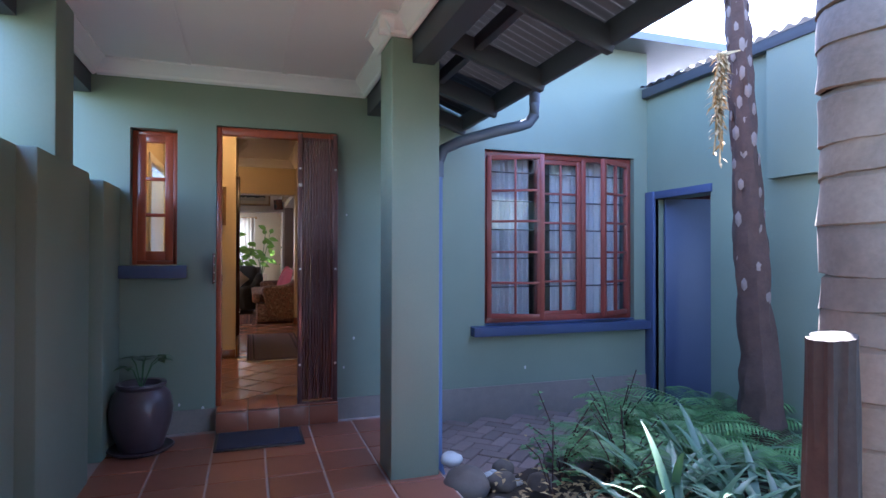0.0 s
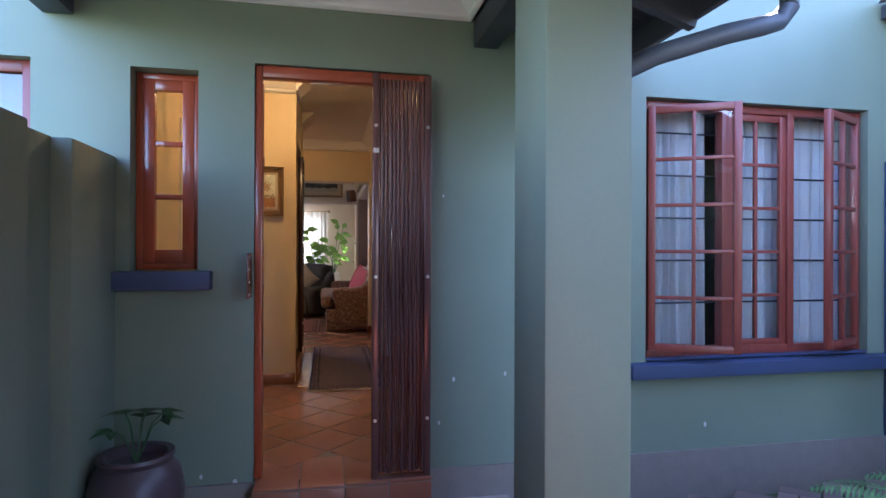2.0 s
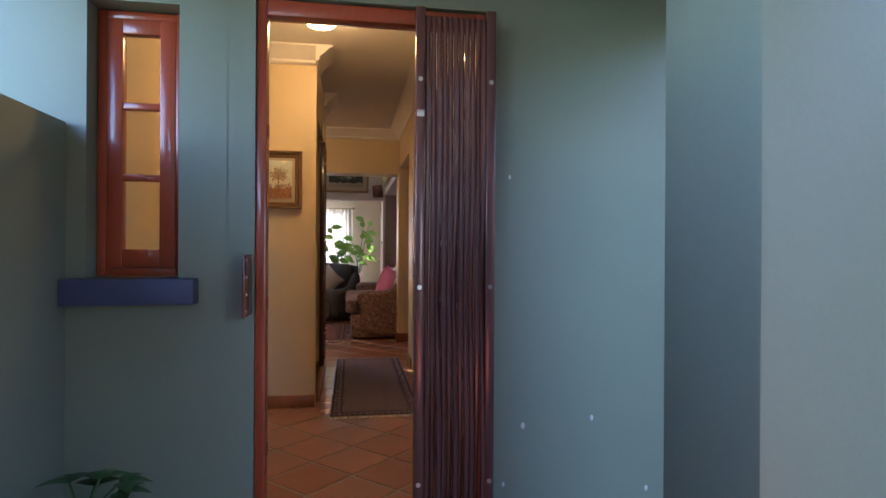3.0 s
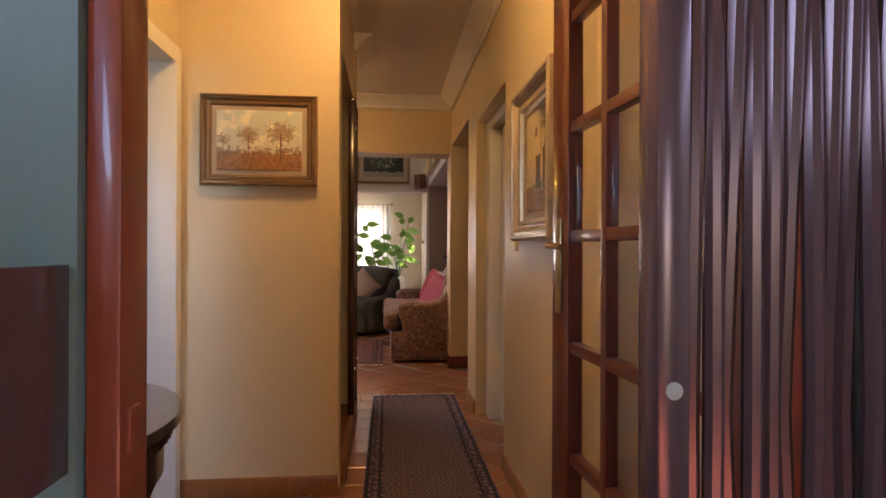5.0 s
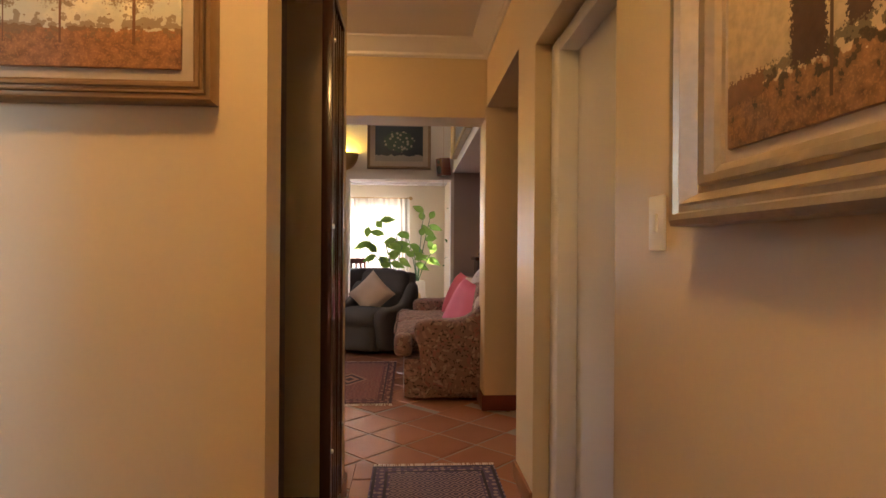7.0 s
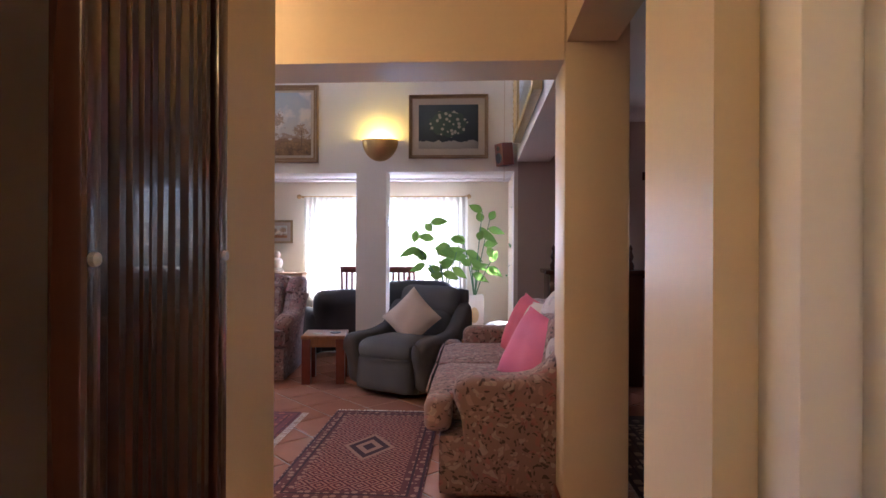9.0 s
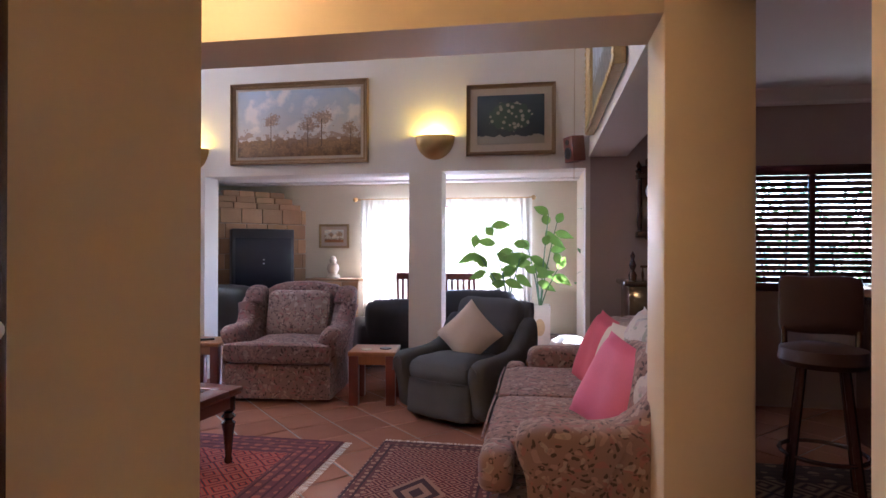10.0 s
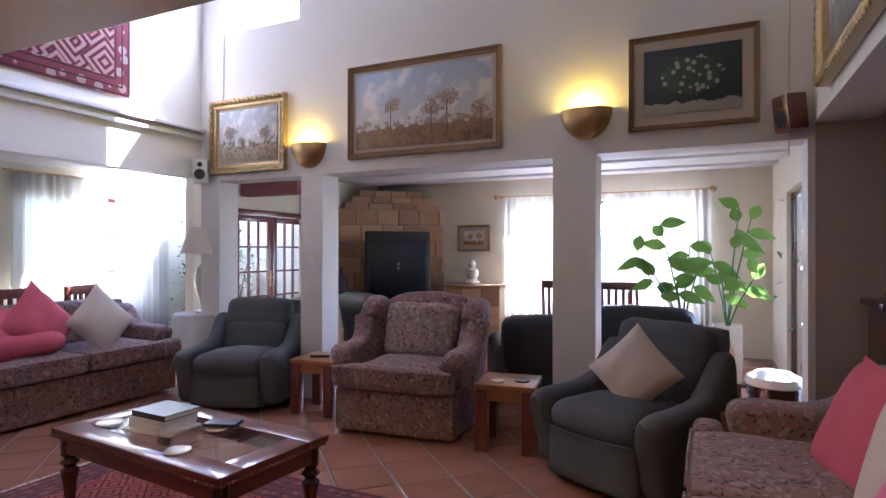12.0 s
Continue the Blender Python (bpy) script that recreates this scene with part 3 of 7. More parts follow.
def canvas(name, w, h, sky_top, sky_low, land, dark, horizon, trees, leaf, floral_blobs=False, blocks=()):
    """An oil painting, plane x-z in metres from its centre: sky, land and loose tree shapes."""
    m, n, l, b = nodes_of(name, 0.45)
    tc, sp = n.new("ShaderNodeTexCoord"), n.new("ShaderNodeSeparateXYZ")
    l.new(tc.outputs["Object"], sp.inputs[0])
    no, nb = n.new("ShaderNodeTexNoise"), n.new("ShaderNodeTexNoise")
    no.inputs["Scale"].default_value, no.inputs["Detail"].default_value = 22 / w, 6
    nb.inputs["Scale"].default_value, nb.inputs["Detail"].default_value = 7 / max(w, 0.5), 4
    nf = n.new("ShaderNodeTexNoise")
    nf.inputs["Scale"].default_value, nf.inputs["Detail"].default_value = 75 / w, 5
    for q in (no, nb, nf):
        l.new(tc.outputs["Object"], q.inputs["Vector"])
    z = math_node(n, l, "ADD", math_node(n, l, "DIVIDE", sp.outputs[2], h), 0.5)
    x = math_node(n, l, "DIVIDE", sp.outputs[0], w)
    t = math_node(n, l, "ADD", z, math_node(n, l, "MULTIPLY", math_node(n, l, "SUBTRACT", nb.outputs[0], 0.5), 0.9))
    out = mix_node(n, l, math_node(n, l, "SMOOTH_MIN", math_node(n, l, "MAXIMUM", t, 0.0), 1.0, 0.1), sky_low, sky_top)
    cloud = math_node(n, l, "MINIMUM", math_node(n, l, "MAXIMUM", math_node(n, l, "MULTIPLY", math_node(n, l, "SUBTRACT", nb.outputs[0], 0.5), 6.0), 0.0), 0.7)
    if not floral_blobs:
        out = mix_node(n, l, cloud, out, tuple(min(1, c * 1.25 + 0.05) for c in sky_low))
    if floral_blobs:
        v = n.new("ShaderNodeTexVoronoi")
        v.inputs["Scale"].default_value = 21
        l.new(tc.outputs["Object"], v.inputs["Vector"])
        dx, dz = math_node(n, l, "MULTIPLY", x, 1.25), math_node(n, l, "MULTIPLY", math_node(n, l, "SUBTRACT", z, 0.56), 1.3)
        rr = math_node(n, l, "SQRT", math_node(n, l, "ADD", math_node(n, l, "MULTIPLY", dx, dx), math_node(n, l, "MULTIPLY", dz, dz)))
        bouquet = math_node(n, l, "LESS_THAN", math_node(n, l, "ADD", rr, math_node(n, l, "MULTIPLY", no.outputs[0], 0.25)), 0.52)
        out = mix_node(n, l, bouquet, out, leaf)
        pet = math_node(n, l, "LESS_THAN", math_node(n, l, "ADD", v.outputs["Distance"], math_node(n, l, "MULTIPLY", no.outputs[0], 0.2)), 0.44)
        out = mix_node(n, l, math_node(n, l, "MULTIPLY", pet, bouquet), out, mix_node(n, l, nf.outputs[0], (0.22, 0.20, 0.17), (0.55, 0.50, 0.38)))
        cloth = math_node(n, l, "LESS_THAN", math_node(n, l, "ADD", z, math_node(n, l, "MULTIPLY", nb.outputs[0], 0.25)), 0.28)
        out = mix_node(n, l, cloth, out, land)
    else:
        hz = math_node(n, l, "ADD", horizon, math_node(n, l, "MULTIPLY", math_node(n, l, "SUBTRACT", no.outputs[0], 0.5), 0.16))
        under = math_node(n, l, "LESS_THAN", z, hz)
        soft_f = math_node(n, l, "MINIMUM", math_node(n, l, "MAXIMUM", math_node(n, l, "MULTIPLY", math_node(n, l, "SUBTRACT", no.outputs[0], 0.38), 3.0), 0.0), 1.0)
        ground_c = mix_node(n, l, soft_f, land, dark)
        warm = math_node(n, l, "GREATER_THAN", nf.outputs[0], 0.56)
        ground_c = mix_node(n, l, math_node(n, l, "MULTIPLY", warm, 0.3), ground_c, tuple(min(1, c * 1.7) for c in land))
        out = mix_node(n, l, under, out, ground_c)
        bush = math_node(n, l, "LESS_THAN", math_node(n, l, "ABSOLUTE", math_node(n, l, "SUBTRACT", z, horizon + 0.02)), math_node(n, l, "MULTIPLY", math_node(n, l, "SUBTRACT", no.outputs[0], 0.42), 0.5))
        out = mix_node(n, l, math_node(n, l, "MULTIPLY", bush, 0.75), out, leaf)
        for x0, x1, z0, z1, tone in blocks:
            wob = math_node(n, l, "MULTIPLY", math_node(n, l, "SUBTRACT", nf.outputs[0], 0.5), 0.09)
            xx, zz = math_node(n, l, "ADD", x, wob), math_node(n, l, "ADD", z, wob)
            fx = math_node(n, l, "MULTIPLY", math_node(n, l, "GREATER_THAN", xx, x0), math_node(n, l, "LESS_THAN", xx, x1))
            fz = math_node(n, l, "MULTIPLY", math_node(n, l, "GREATER_THAN", zz, z0), math_node(n, l, "LESS_THAN", zz, z1))
            out = mix_node(n, l, math_node(n, l, "MULTIPLY", fx, fz), out, mix_node(n, l, soft_f, tone, tuple(c * 0.7 for c in tone)))
        for cx, cz, r in trees:
            dx = math_node(n, l, "SUBTRACT", x, cx)
            dz = math_node(n, l, "MULTIPLY", math_node(n, l, "SUBTRACT", z, cz), h / w * 1.3)
            dd = math_node(n, l, "SQRT", math_node(n, l, "ADD", math_node(n, l, "MULTIPLY", dx, dx), math_node(n, l, "MULTIPLY", dz, dz)))
            rag = math_node(n, l, "ADD", math_node(n, l, "MULTIPLY", no.outputs[0], r * 2.4), math_node(n, l, "MULTIPLY", nf.outputs[0], r * 2.6))
            edge = math_node(n, l, "DIVIDE", math_node(n, l, "SUBTRACT", r * 3.75, math_node(n, l, "ADD", dd, rag)), r * 0.5)
            crown = math_node(n, l, "MINIMUM", math_node(n, l, "MAXIMUM", edge, 0.0), 0.85)
            out = mix_node(n, l, crown, out, mix_node(n, l, warm, leaf, tuple(min(1, c * 1.8) for c in leaf)))
            stem = math_node(n, l, "LESS_THAN", math_node(n, l, "ABSOLUTE", dx), r * 0.06)
            low = math_node(n, l, "MULTIPLY", math_node(n, l, "LESS_THAN", z, cz), math_node(n, l, "GREATER_THAN", z, horizon - 0.12))
            out = mix_node(n, l, math_node(n, l, "MULTIPLY", stem, low), out, dark)
    l.new(out, b.inputs["Base Color"])
    bp = n.new("ShaderNodeBump")
    bp.inputs["Strength"].default_value, bp.inputs["Distance"].default_value = 0.25, 0.003
    l.new(no.outputs[0], bp.inputs["Height"])
    l.new(bp.outputs[0], b.inputs["Normal"])
    return m


FLORAL = floral("brown_floral_weave", (0.25, 0.155, 0.14), ((0.42, 0.27, 0.245), (0.34, 0.13, 0.13), (0.45, 0.36, 0.32)), (0.06, 0.038, 0.042), 25)
FLORALP = floral("pale_brown_floral_weave", (0.36, 0.26, 0.235), ((0.50, 0.36, 0.32), (0.36, 0.15, 0.15), (0.62, 0.53, 0.47)), (0.11, 0.075, 0.075), 25)
FLORAL2 = floral("pale_floral_cotton", (0.55, 0.50, 0.48), ((0.42, 0.30, 0.36), (0.35, 0.36, 0.45), (0.60, 0.45, 0.40)), (0.30, 0.32, 0.28), 14)
GREYFAB = mat("charcoal_grey_fabric", (0.100, 0.102, 0.108), 0.95, vary=0.25, scale=6, bump=0.25, fine=260)
CREAMFAB = mat("cream_linen", (0.62, 0.52, 0.44), 0.95, vary=0.1, scale=8, bump=0.2, fine=240)
PINKFAB = mat("rose_pink_cotton", (0.55, 0.10, 0.14), 0.9, vary=0.2, scale=7, bump=0.2, fine=200)
PINK2 = mat("bright_pink_silk", (0.62, 0.13, 0.24), 0.6, vary=0.2, scale=7, bump=0.15, fine=160)
BLACKFAB = mat("black_leather", (0.018, 0.018, 0.02), 0.45, vary=0.3, scale=7, bump=0.15, fine=120)
BROWNLEATHER = mat("brown_leather", (0.07, 0.03, 0.02), 0.4, vary=0.3, scale=7, bump=0.15, fine=120)
GOLD = mat("gilded_wood", (0.44, 0.32, 0.15), 0.35, 0.75, vary=0.45, scale=25, bump=0.5, fine=110)
BRONZE = mat("bronzed_frame", (0.30, 0.19, 0.10), 0.35, 0.4, vary=0.3, scale=20, bump=0.2)
SILVERG = mat("antique_silver_gilt", (0.60, 0.50, 0.36), 0.3, 0.6, vary=0.35, scale=18, bump=0.25)
LINENMAT = mat("linen_mount", (0.50, 0.42, 0.33), 0.9, vary=0.1, scale=30)
PLASTICW = mat("white_plastic", (0.78, 0.76, 0.70), 0.4, vary=0.04)
BLACKP = mat("black_plastic", (0.018, 0.019, 0.023), 0.35, vary=0.2)
SCREEN = mat("dark_television_screen", (0.012, 0.014, 0.02), 0.08, vary=0.1, bump=0.0)
PAPER = mat("white_paper", (0.8, 0.8, 0.8), 0.6, vary=0.04)
DARKBOOK = mat("dark_book_cover", (0.03, 0.03, 0.04), 0.4, vary=0.2)
SANDST = mat("sandstone_block", (0.44, 0.28, 0.155), 0.85, vary=0.25, scale=6, bump=0.4, per_object=0.28)
MORTAR = mat("pale_mortar", (0.42, 0.36, 0.28), 0.95, vary=0.2, scale=14)
CERAMIC = mat("cream_ceramic", (0.62, 0.54, 0.42), 0.25, vary=0.15, scale=14)
SHADE = sheer("pale_lampshade_linen", (0.75, 0.68, 0.58), 0.4, 0.0)
LACE = sheer("white_lace_cloth", (0.8, 0.78, 0.74), 0.3, 0.25)
GLAZEPOT = mat("dark_glazed_pot", (0.09, 0.062, 0.072), 0.35, vary=0.4, scale=6, bump=0.2)
LEAFHOUSE = sheer("variegated_leaf", (0.15, 0.25, 0.045), 0.45, 0.0)
LEAFDARK = mat("glossy_leaf", (0.05, 0.13, 0.04), 0.35, vary=0.3, scale=12)
FERN = mat("fern_green", (0.095, 0.205, 0.06), 0.5, vary=0.35, scale=6, island=0.35)
STRAP = mat("strap_leaf_green", (0.10, 0.18, 0.095), 0.4, vary=0.3, scale=8, island=0.35)
DRYLEAF = mat("dry_yellow_leaf", (0.42, 0.29, 0.13), 0.8, vary=0.4, scale=14, island=0.4)
STONEM = mat("river_stone", (0.14, 0.11, 0.09), 0.8, vary=0.35, scale=9, bump=0.4)
PEBBLE = mat("white_pebble", (0.62, 0.60, 0.58), 0.7, vary=0.15, scale=20)
BARK = mat("scarred_bark", (0.085, 0.048, 0.038), 0.95, vary=0.5, scale=14, bump=0.9, fine=50)
SCAR = mat("pale_leaf_scar", (0.23, 0.175, 0.155), 0.9, vary=0.3, scale=20, bump=0.5)
PALM = mat("ringed_palm_bark", (0.28, 0.21, 0.16), 0.9, vary=0.65, scale=4, bump=0.8, fine=40, per_object=0.2)
LOG = mat("weathered_log", (0.065, 0.045, 0.035), 0.9, vary=0.6, scale=9, bump=0.9, fine=40)
MATBLUE = mat("blue_coir_mat", (0.028, 0.034, 0.062), 1.0, vary=0.35, scale=12, bump=0.8, fine=300)
BULB = glow("lit_bulb", (1.0, 0.62, 0.2), 4.5)
FAIRY = glow("fairy_light_bulb", (1.0, 0.82, 0.4), 5)


# ---- small builders ----
def pillow(w, h, t, material, name, label, m, piping=None):
    """A stuffed cushion lying in its own x-y plane, pinched at the corners."""
    bm = bm_new()
    N = 14
    grid = {}
    for s in (1, -1):
        for i in range(N + 1):
            for j in range(N + 1):
                u, v = 2 * i / N - 1, 2 * j / N - 1
                if s < 0 and (i in (0, N) or j in (0, N)):
                    grid[s, i, j] = grid[1, i, j]
                    continue
                k = 1 - 0.07 * (1 - (u * v) ** 2)
                z = s * t / 2 * ((1 - u ** 4) * (1 - v ** 4)) ** 0.6
                z += 0.006 * math.sin(7 * u + 3 * v) * (1 - u * u) * (1 - v * v)
                grid[s, i, j] = bm.verts.new((u * w / 2 * (k if abs(v) < 1 else 1), v * h / 2 * k, z))
        for i in range(N):
            for j in range(N):
                q = [grid[s, i, j], grid[s, i + 1, j], grid[s, i + 1, j + 1], grid[s, i, j + 1]]
                bm.faces.new(q if s > 0 else q[::-1])
    ob = part(name, bm, material, m=m)
    return tagged(ob, label, "cushion")


def soft_box(w, d, h, r, puff=0.0, m=None, bm=None):
    """An upholstered block centred on the origin, with rounded edges and a crowned top."""
    bm = bm or bm_new()
    b2 = bm_new()
    box(b2, -w / 2, -d / 2, -h / 2, w / 2, d / 2, h / 2)
    bmesh.ops.subdivide_edges(b2, edges=b2.edges[:], cuts=7, use_grid_fill=True)
    r = min(r, w / 2, d / 2, h / 2)
    for v in b2.verts:
        c = v.co
        q = Vector((max(-(w / 2 - r), min(w / 2 - r, c.x)), max(-(d / 2 - r), min(d / 2 - r, c.y)), max(-(h / 2 - r), min(h / 2 - r, c.z))))
        e = c - q
        if e.length > 1e-6:
            c = q + e.normalized() * min(r, e.length if sum(abs(x) > 1e-6 for x in e) == 1 else r)
        fx, fy = 1 - (2 * c.x / w) ** 2, 1 - (2 * c.y / d) ** 2
        if c.z > 0:
            c.z += puff * max(fx, 0) * max(fy, 0)
        c += Vector((0, 0, 0.003 * math.sin(23 * c.x + 17 * c.y)))
        v.co = c
    if m is not None:
        bmesh.ops.transform(b2, matrix=m, verts=b2.verts)
    me = bpy.data.meshes.new("t")
    b2.to_mesh(me)
    b2.free()
    bm.from_mesh(me)
    bpy.data.meshes.remove(me)
    return bm


def T(x, y, z, rx=0, ry=0, rz=0):
    return pose(x, y, z, rx, ry, rz)


def picture(name, label, w, h, frame_mat, fw, mount, image, m, depth=0.035, mount_mat=None, carved=False):
    """A framed painting in its own x-z plane facing -y; w and h over the frame."""
    ob = thing(name, label, "painting", m)
    fr = bm_new()
    prof = [(0, 0), (0, -depth), (fw * 0.10, -depth - 0.008), (fw * 0.20, -depth - 0.006), (fw * 0.24, -depth + 0.004), (fw * 0.34, -depth + 0.004), (fw * 0.38, -depth - 0.002), (fw * 0.55, -depth * 0.62), (fw * 0.66, -depth * 0.6), (fw * 0.70, -depth * 0.76), (fw * 0.84, -depth * 0.7), (fw * 0.88, -depth * 0.45), (fw, -depth * 0.35), (fw, 0)]
    rings = []
    for cx, cz in ((-1, -1), (1, -1), (1, 1), (-1, 1)):
        rings.append([fr.verts.new((cx * (w / 2 - p), y, cz * (h / 2 - p))) for p, y in prof])
    for k in range(4):
        a, b2 = rings[k], rings[(k + 1) % 4]
        for i in range(len(prof) - 1):
            fr.faces.new((a[i], b2[i], b2[i + 1], a[i + 1]))
    bmesh.ops.recalc_face_normals(fr, faces=fr.faces)
    if carved:
        rnd = random.Random(5)
        L = 2 * (w + h)
        n = int(L / 0.055)
        for i in range(n):
            s = (i + 0.5) / n * L
            if s < w: p = (-w / 2 + s, -h / 2)
            elif s < w + h: p = (w / 2, -h / 2 + s - w)
            elif s < 2 * w + h: p = (w / 2 - (s - w - h), h / 2)
            else: p = (-w / 2, h / 2 - (s - 2 * w - h))
            r = bmesh.ops.create_icosphere(fr, subdivisions=1, radius=0.02 + 0.006 * rnd.random())
            bmesh.ops.transform(fr, matrix=Matrix.Translation((p[0] * (1 - 0.03 / w), -depth, p[1] * (1 - 0.03 / h))) @ Matrix.Diagonal((1, 0.6, 1, 1)), verts=r["verts"])
    part("frame", fr, frame_mat, ob)
    if mount:
        part("mount", one_box(-w / 2 + fw, -0.014, -h / 2 + fw, w / 2 - fw, -0.006, h / 2 - fw), mount_mat or LINENMAT, ob, "linen covered inner slip")
    k = fw + mount
    part("canvas", one_box(-w / 2 + k, -0.022, -h / 2 + k, w / 2 - k, -0.010, h / 2 - k, bevel=0.002), image, ob)
    return ob


def sash(w, h, cols, rows, stile, bar, depth, glass_parent_args, parent, material, name, m, bottom=None, cuts=()):
    """A glazed frame standing in its own x-z plane from the lower left corner; panes are its parts."""
    bm = bm_new()
    bt = bottom or stile
    box(bm, 0, -depth / 2, 0, stile, depth / 2, h, bevel=0.004)
    box(bm, w - stile, -depth / 2, 0, w, depth / 2, h, bevel=0.004)
    box(bm, stile - 0.002, -depth / 2 + 0.002, 0, w - stile + 0.002, depth / 2 - 0.002, bt, bevel=0.004)
    box(bm, stile - 0.002, -depth / 2 + 0.002, h - stile, w - stile + 0.002, depth / 2 - 0.002, h, bevel=0.004)
    iw, ih = w - 2 * stile, h - stile - bt
    for i in range(1, cols):
        x = stile + iw * i / cols
        box(bm, x - bar / 2, -depth * 0.38, bt, x + bar / 2, depth * 0.38, h - stile, bevel=0.003)
    zs = [bt, *cuts, h - stile] if cuts else [bt + ih * j / rows for j in range(rows + 1)]
    for z in zs[1:-1]:
        box(bm, stile, -depth * 0.36, z - bar / 2, w - stile, depth * 0.36, z + bar / 2, bevel=0.003)
    ob = part(name, bm, material, parent, m=m)
    for i in range(cols):
        for lo, hi in zip(zs, zs[1:]):
            p = part("pane", one_box(stile + iw * i / cols + bar / 2 - 0.003, -0.002, lo + bar / 2 - 0.003, stile + iw * (i + 1) / cols - bar / 2 + 0.003, 0.002, hi - bar / 2 + 0.003), GLASS, ob, smooth=False)
            p.visible_shadow = False
    return ob


def curtain(name, label, w, h, folds, depth, material, m, group="", gather=0.0, n=90):
    """A hanging cloth in its own x-z plane, top at z = 0; gather draws its foot aside."""
    bm = bm_new()
    rows = []
    rnd = random.Random(len(label) + folds)
    ph = [rnd.uniform(0, 6.3) for _ in range(4)]
    for j in range(15):
        t = j / 14
        row = []
        for i in range(n + 1):
            u = i / n
            a = 2 * math.pi * folds * u
            x = u * w * (1 - abs(gather) * t ** 1.5)
            if gather < 0:
                x += w * abs(gather) * t ** 1.5
            y = depth * (0.55 + 0.45 * t) * math.sin(a + 0.8 * math.sin(a * 0.37 + ph[0]) + 0.5 * t * math.sin(3 * u + ph[1]))
            row.append(bm.verts.new((x, y, -h * t)))
        rows.append(row)
    for a, b in zip(rows, rows[1:]):
        for i in range(n):
            bm.faces.new((a[i], b[i], b[i + 1], a[i + 1]))
    bmesh.ops.solidify(bm, geom=bm.faces[:], thickness=0.002)
    return tagged(part(name, bm, material, m=m), label, "curtain", group)


# ---- porch things ----
def front_window():
    ob = thing("window_1", "red-brown wooden casement window with two leaves standing open", "window", kind="structure")
    x0, x1, z0, z1, y = 1.965, 3.505, 0.70, 2.22, 4.60
    fr = bm_new()
    for a in ((x0, x0 + 0.04), (2.50, 2.545), (2.965, 3.01), (x1 - 0.04, x1)):
        box(fr, a[0], y - 0.03, z0, a[1], y + 0.04, z1, bevel=0.004)
    box(fr, x0, y - 0.028, z0, x1, y + 0.038, z0 + 0.05, bevel=0.004)
    box(fr, x0, y - 0.028, z1 - 0.045, x1, y + 0.038, z1, bevel=0.004)
    part("window_frame", fr, REDWOOD, ob)
    h = z1 - z0 - 0.09
    sash(0.50, h, 2, 5, 0.042, 0.02, 0.04, None, ob, REDWOOD, "casement", T(2.0, y - 0.035, z0 + 0.045, 0, 0, -28))
    sash(0.42, h, 2, 5, 0.042, 0.02, 0.03, None, ob, REDWOOD, "fixed_sash", T(2.545, y, z0 + 0.045))
    sash(0.46, h, 2, 5, 0.042, 0.02, 0.04, None, ob, REDWOOD, "casement", T(3.47 - 0.46 * math.cos(radians(25)), y - 0.035 - 0.46 * math.sin(radians(25)), z0 + 0.045, 0, 0, 25))
    for k in range(1, 6):
        z = z0 + 0.05 + h * k / 5.5
        part("burglar_bar", tube([(2.0, y + 0.06, z), (3.47, y + 0.06, z)], 0.006), BLACKP, ob, "thin dark steel burglar bar")
    sl2 = one_box(1.83, YW - 0.09, 0.60, 3.655, YW + 0.02, 0.685, bevel=0.006)
    box(sl2, 1.965, YW + 0.0, 0.62, 3.505, YW + 0.09, 0.70)
    for v in sl2.verts:
        if v.co.z > 0.68 and v.co.y < YW - 0.05:
            v.co.z -= 0.02
    part("window_sill", sl2, BLUE, ob, "blue painted sloping sill")
    cr = thing("curtain_rod", "plain steel rod over the front window", "curtain rod", T(2.74, 4.715, 2.19))
    part("pole", tube([(-0.77, 0, 0), (0.77, 0, 0)], 0.010, 8), STEEL, cr)
    for x in (-0.74, 0.74):
        part("bracket", one_box(x - 0.01, -0.01, -0.012, x + 0.01, 0.012, 0.034), STEEL, cr)
    curtain("curtain", "white lined curtain behind the open window", 0.50, 1.47, 8, 0.022, LINED, T(1.985, 4.715, 2.19), "front window curtains")
    curtain("curtain", "white lined curtain behind the open window", 0.78, 1.47, 11, 0.022, LINED, T(2.70, 4.715, 2.19), "front window curtains")


def slot_window():
    ob = thing("window_2", "narrow varnished wooden window with three panes", "window", kind="structure")
    part("window_frame", box(box(box(box(bm_new(), -0.787, 4.60, 1.225, -0.755, 4.68, 2.21, bevel=0.004), -0.515, 4.60, 1.225, -0.483, 4.68, 2.21, bevel=0.004),
         -0.757, 4.602, 1.225, -0.513, 4.678, 1.255, bevel=0.004), -0.757, 4.602, 2.18, -0.513, 4.678, 2.21, bevel=0.004), DOORRED, ob)
    sash(0.24, 0.925, 1, 3, 0.055, 0.025, 0.045, None, ob, DOORRED, "casement", T(-0.755, 4.62, 1.255), bottom=0.07)
    part("window_sill", one_box(-0.85, YW - 0.07, 1.13, -0.41, YW + 0.08, 1.222, bevel=0.006), BLUE, ob, "blue painted sill")


def left_window():
    ob = thing("window_3", "red-brown wooden window beyond the porch wall", "window", kind="structure")
    sash(0.53, 1.03, 1, 1, 0.06, 0.02, 0.05, None, ob, REDWOOD, "casement", T(-1.75, 4.60, 1.2))


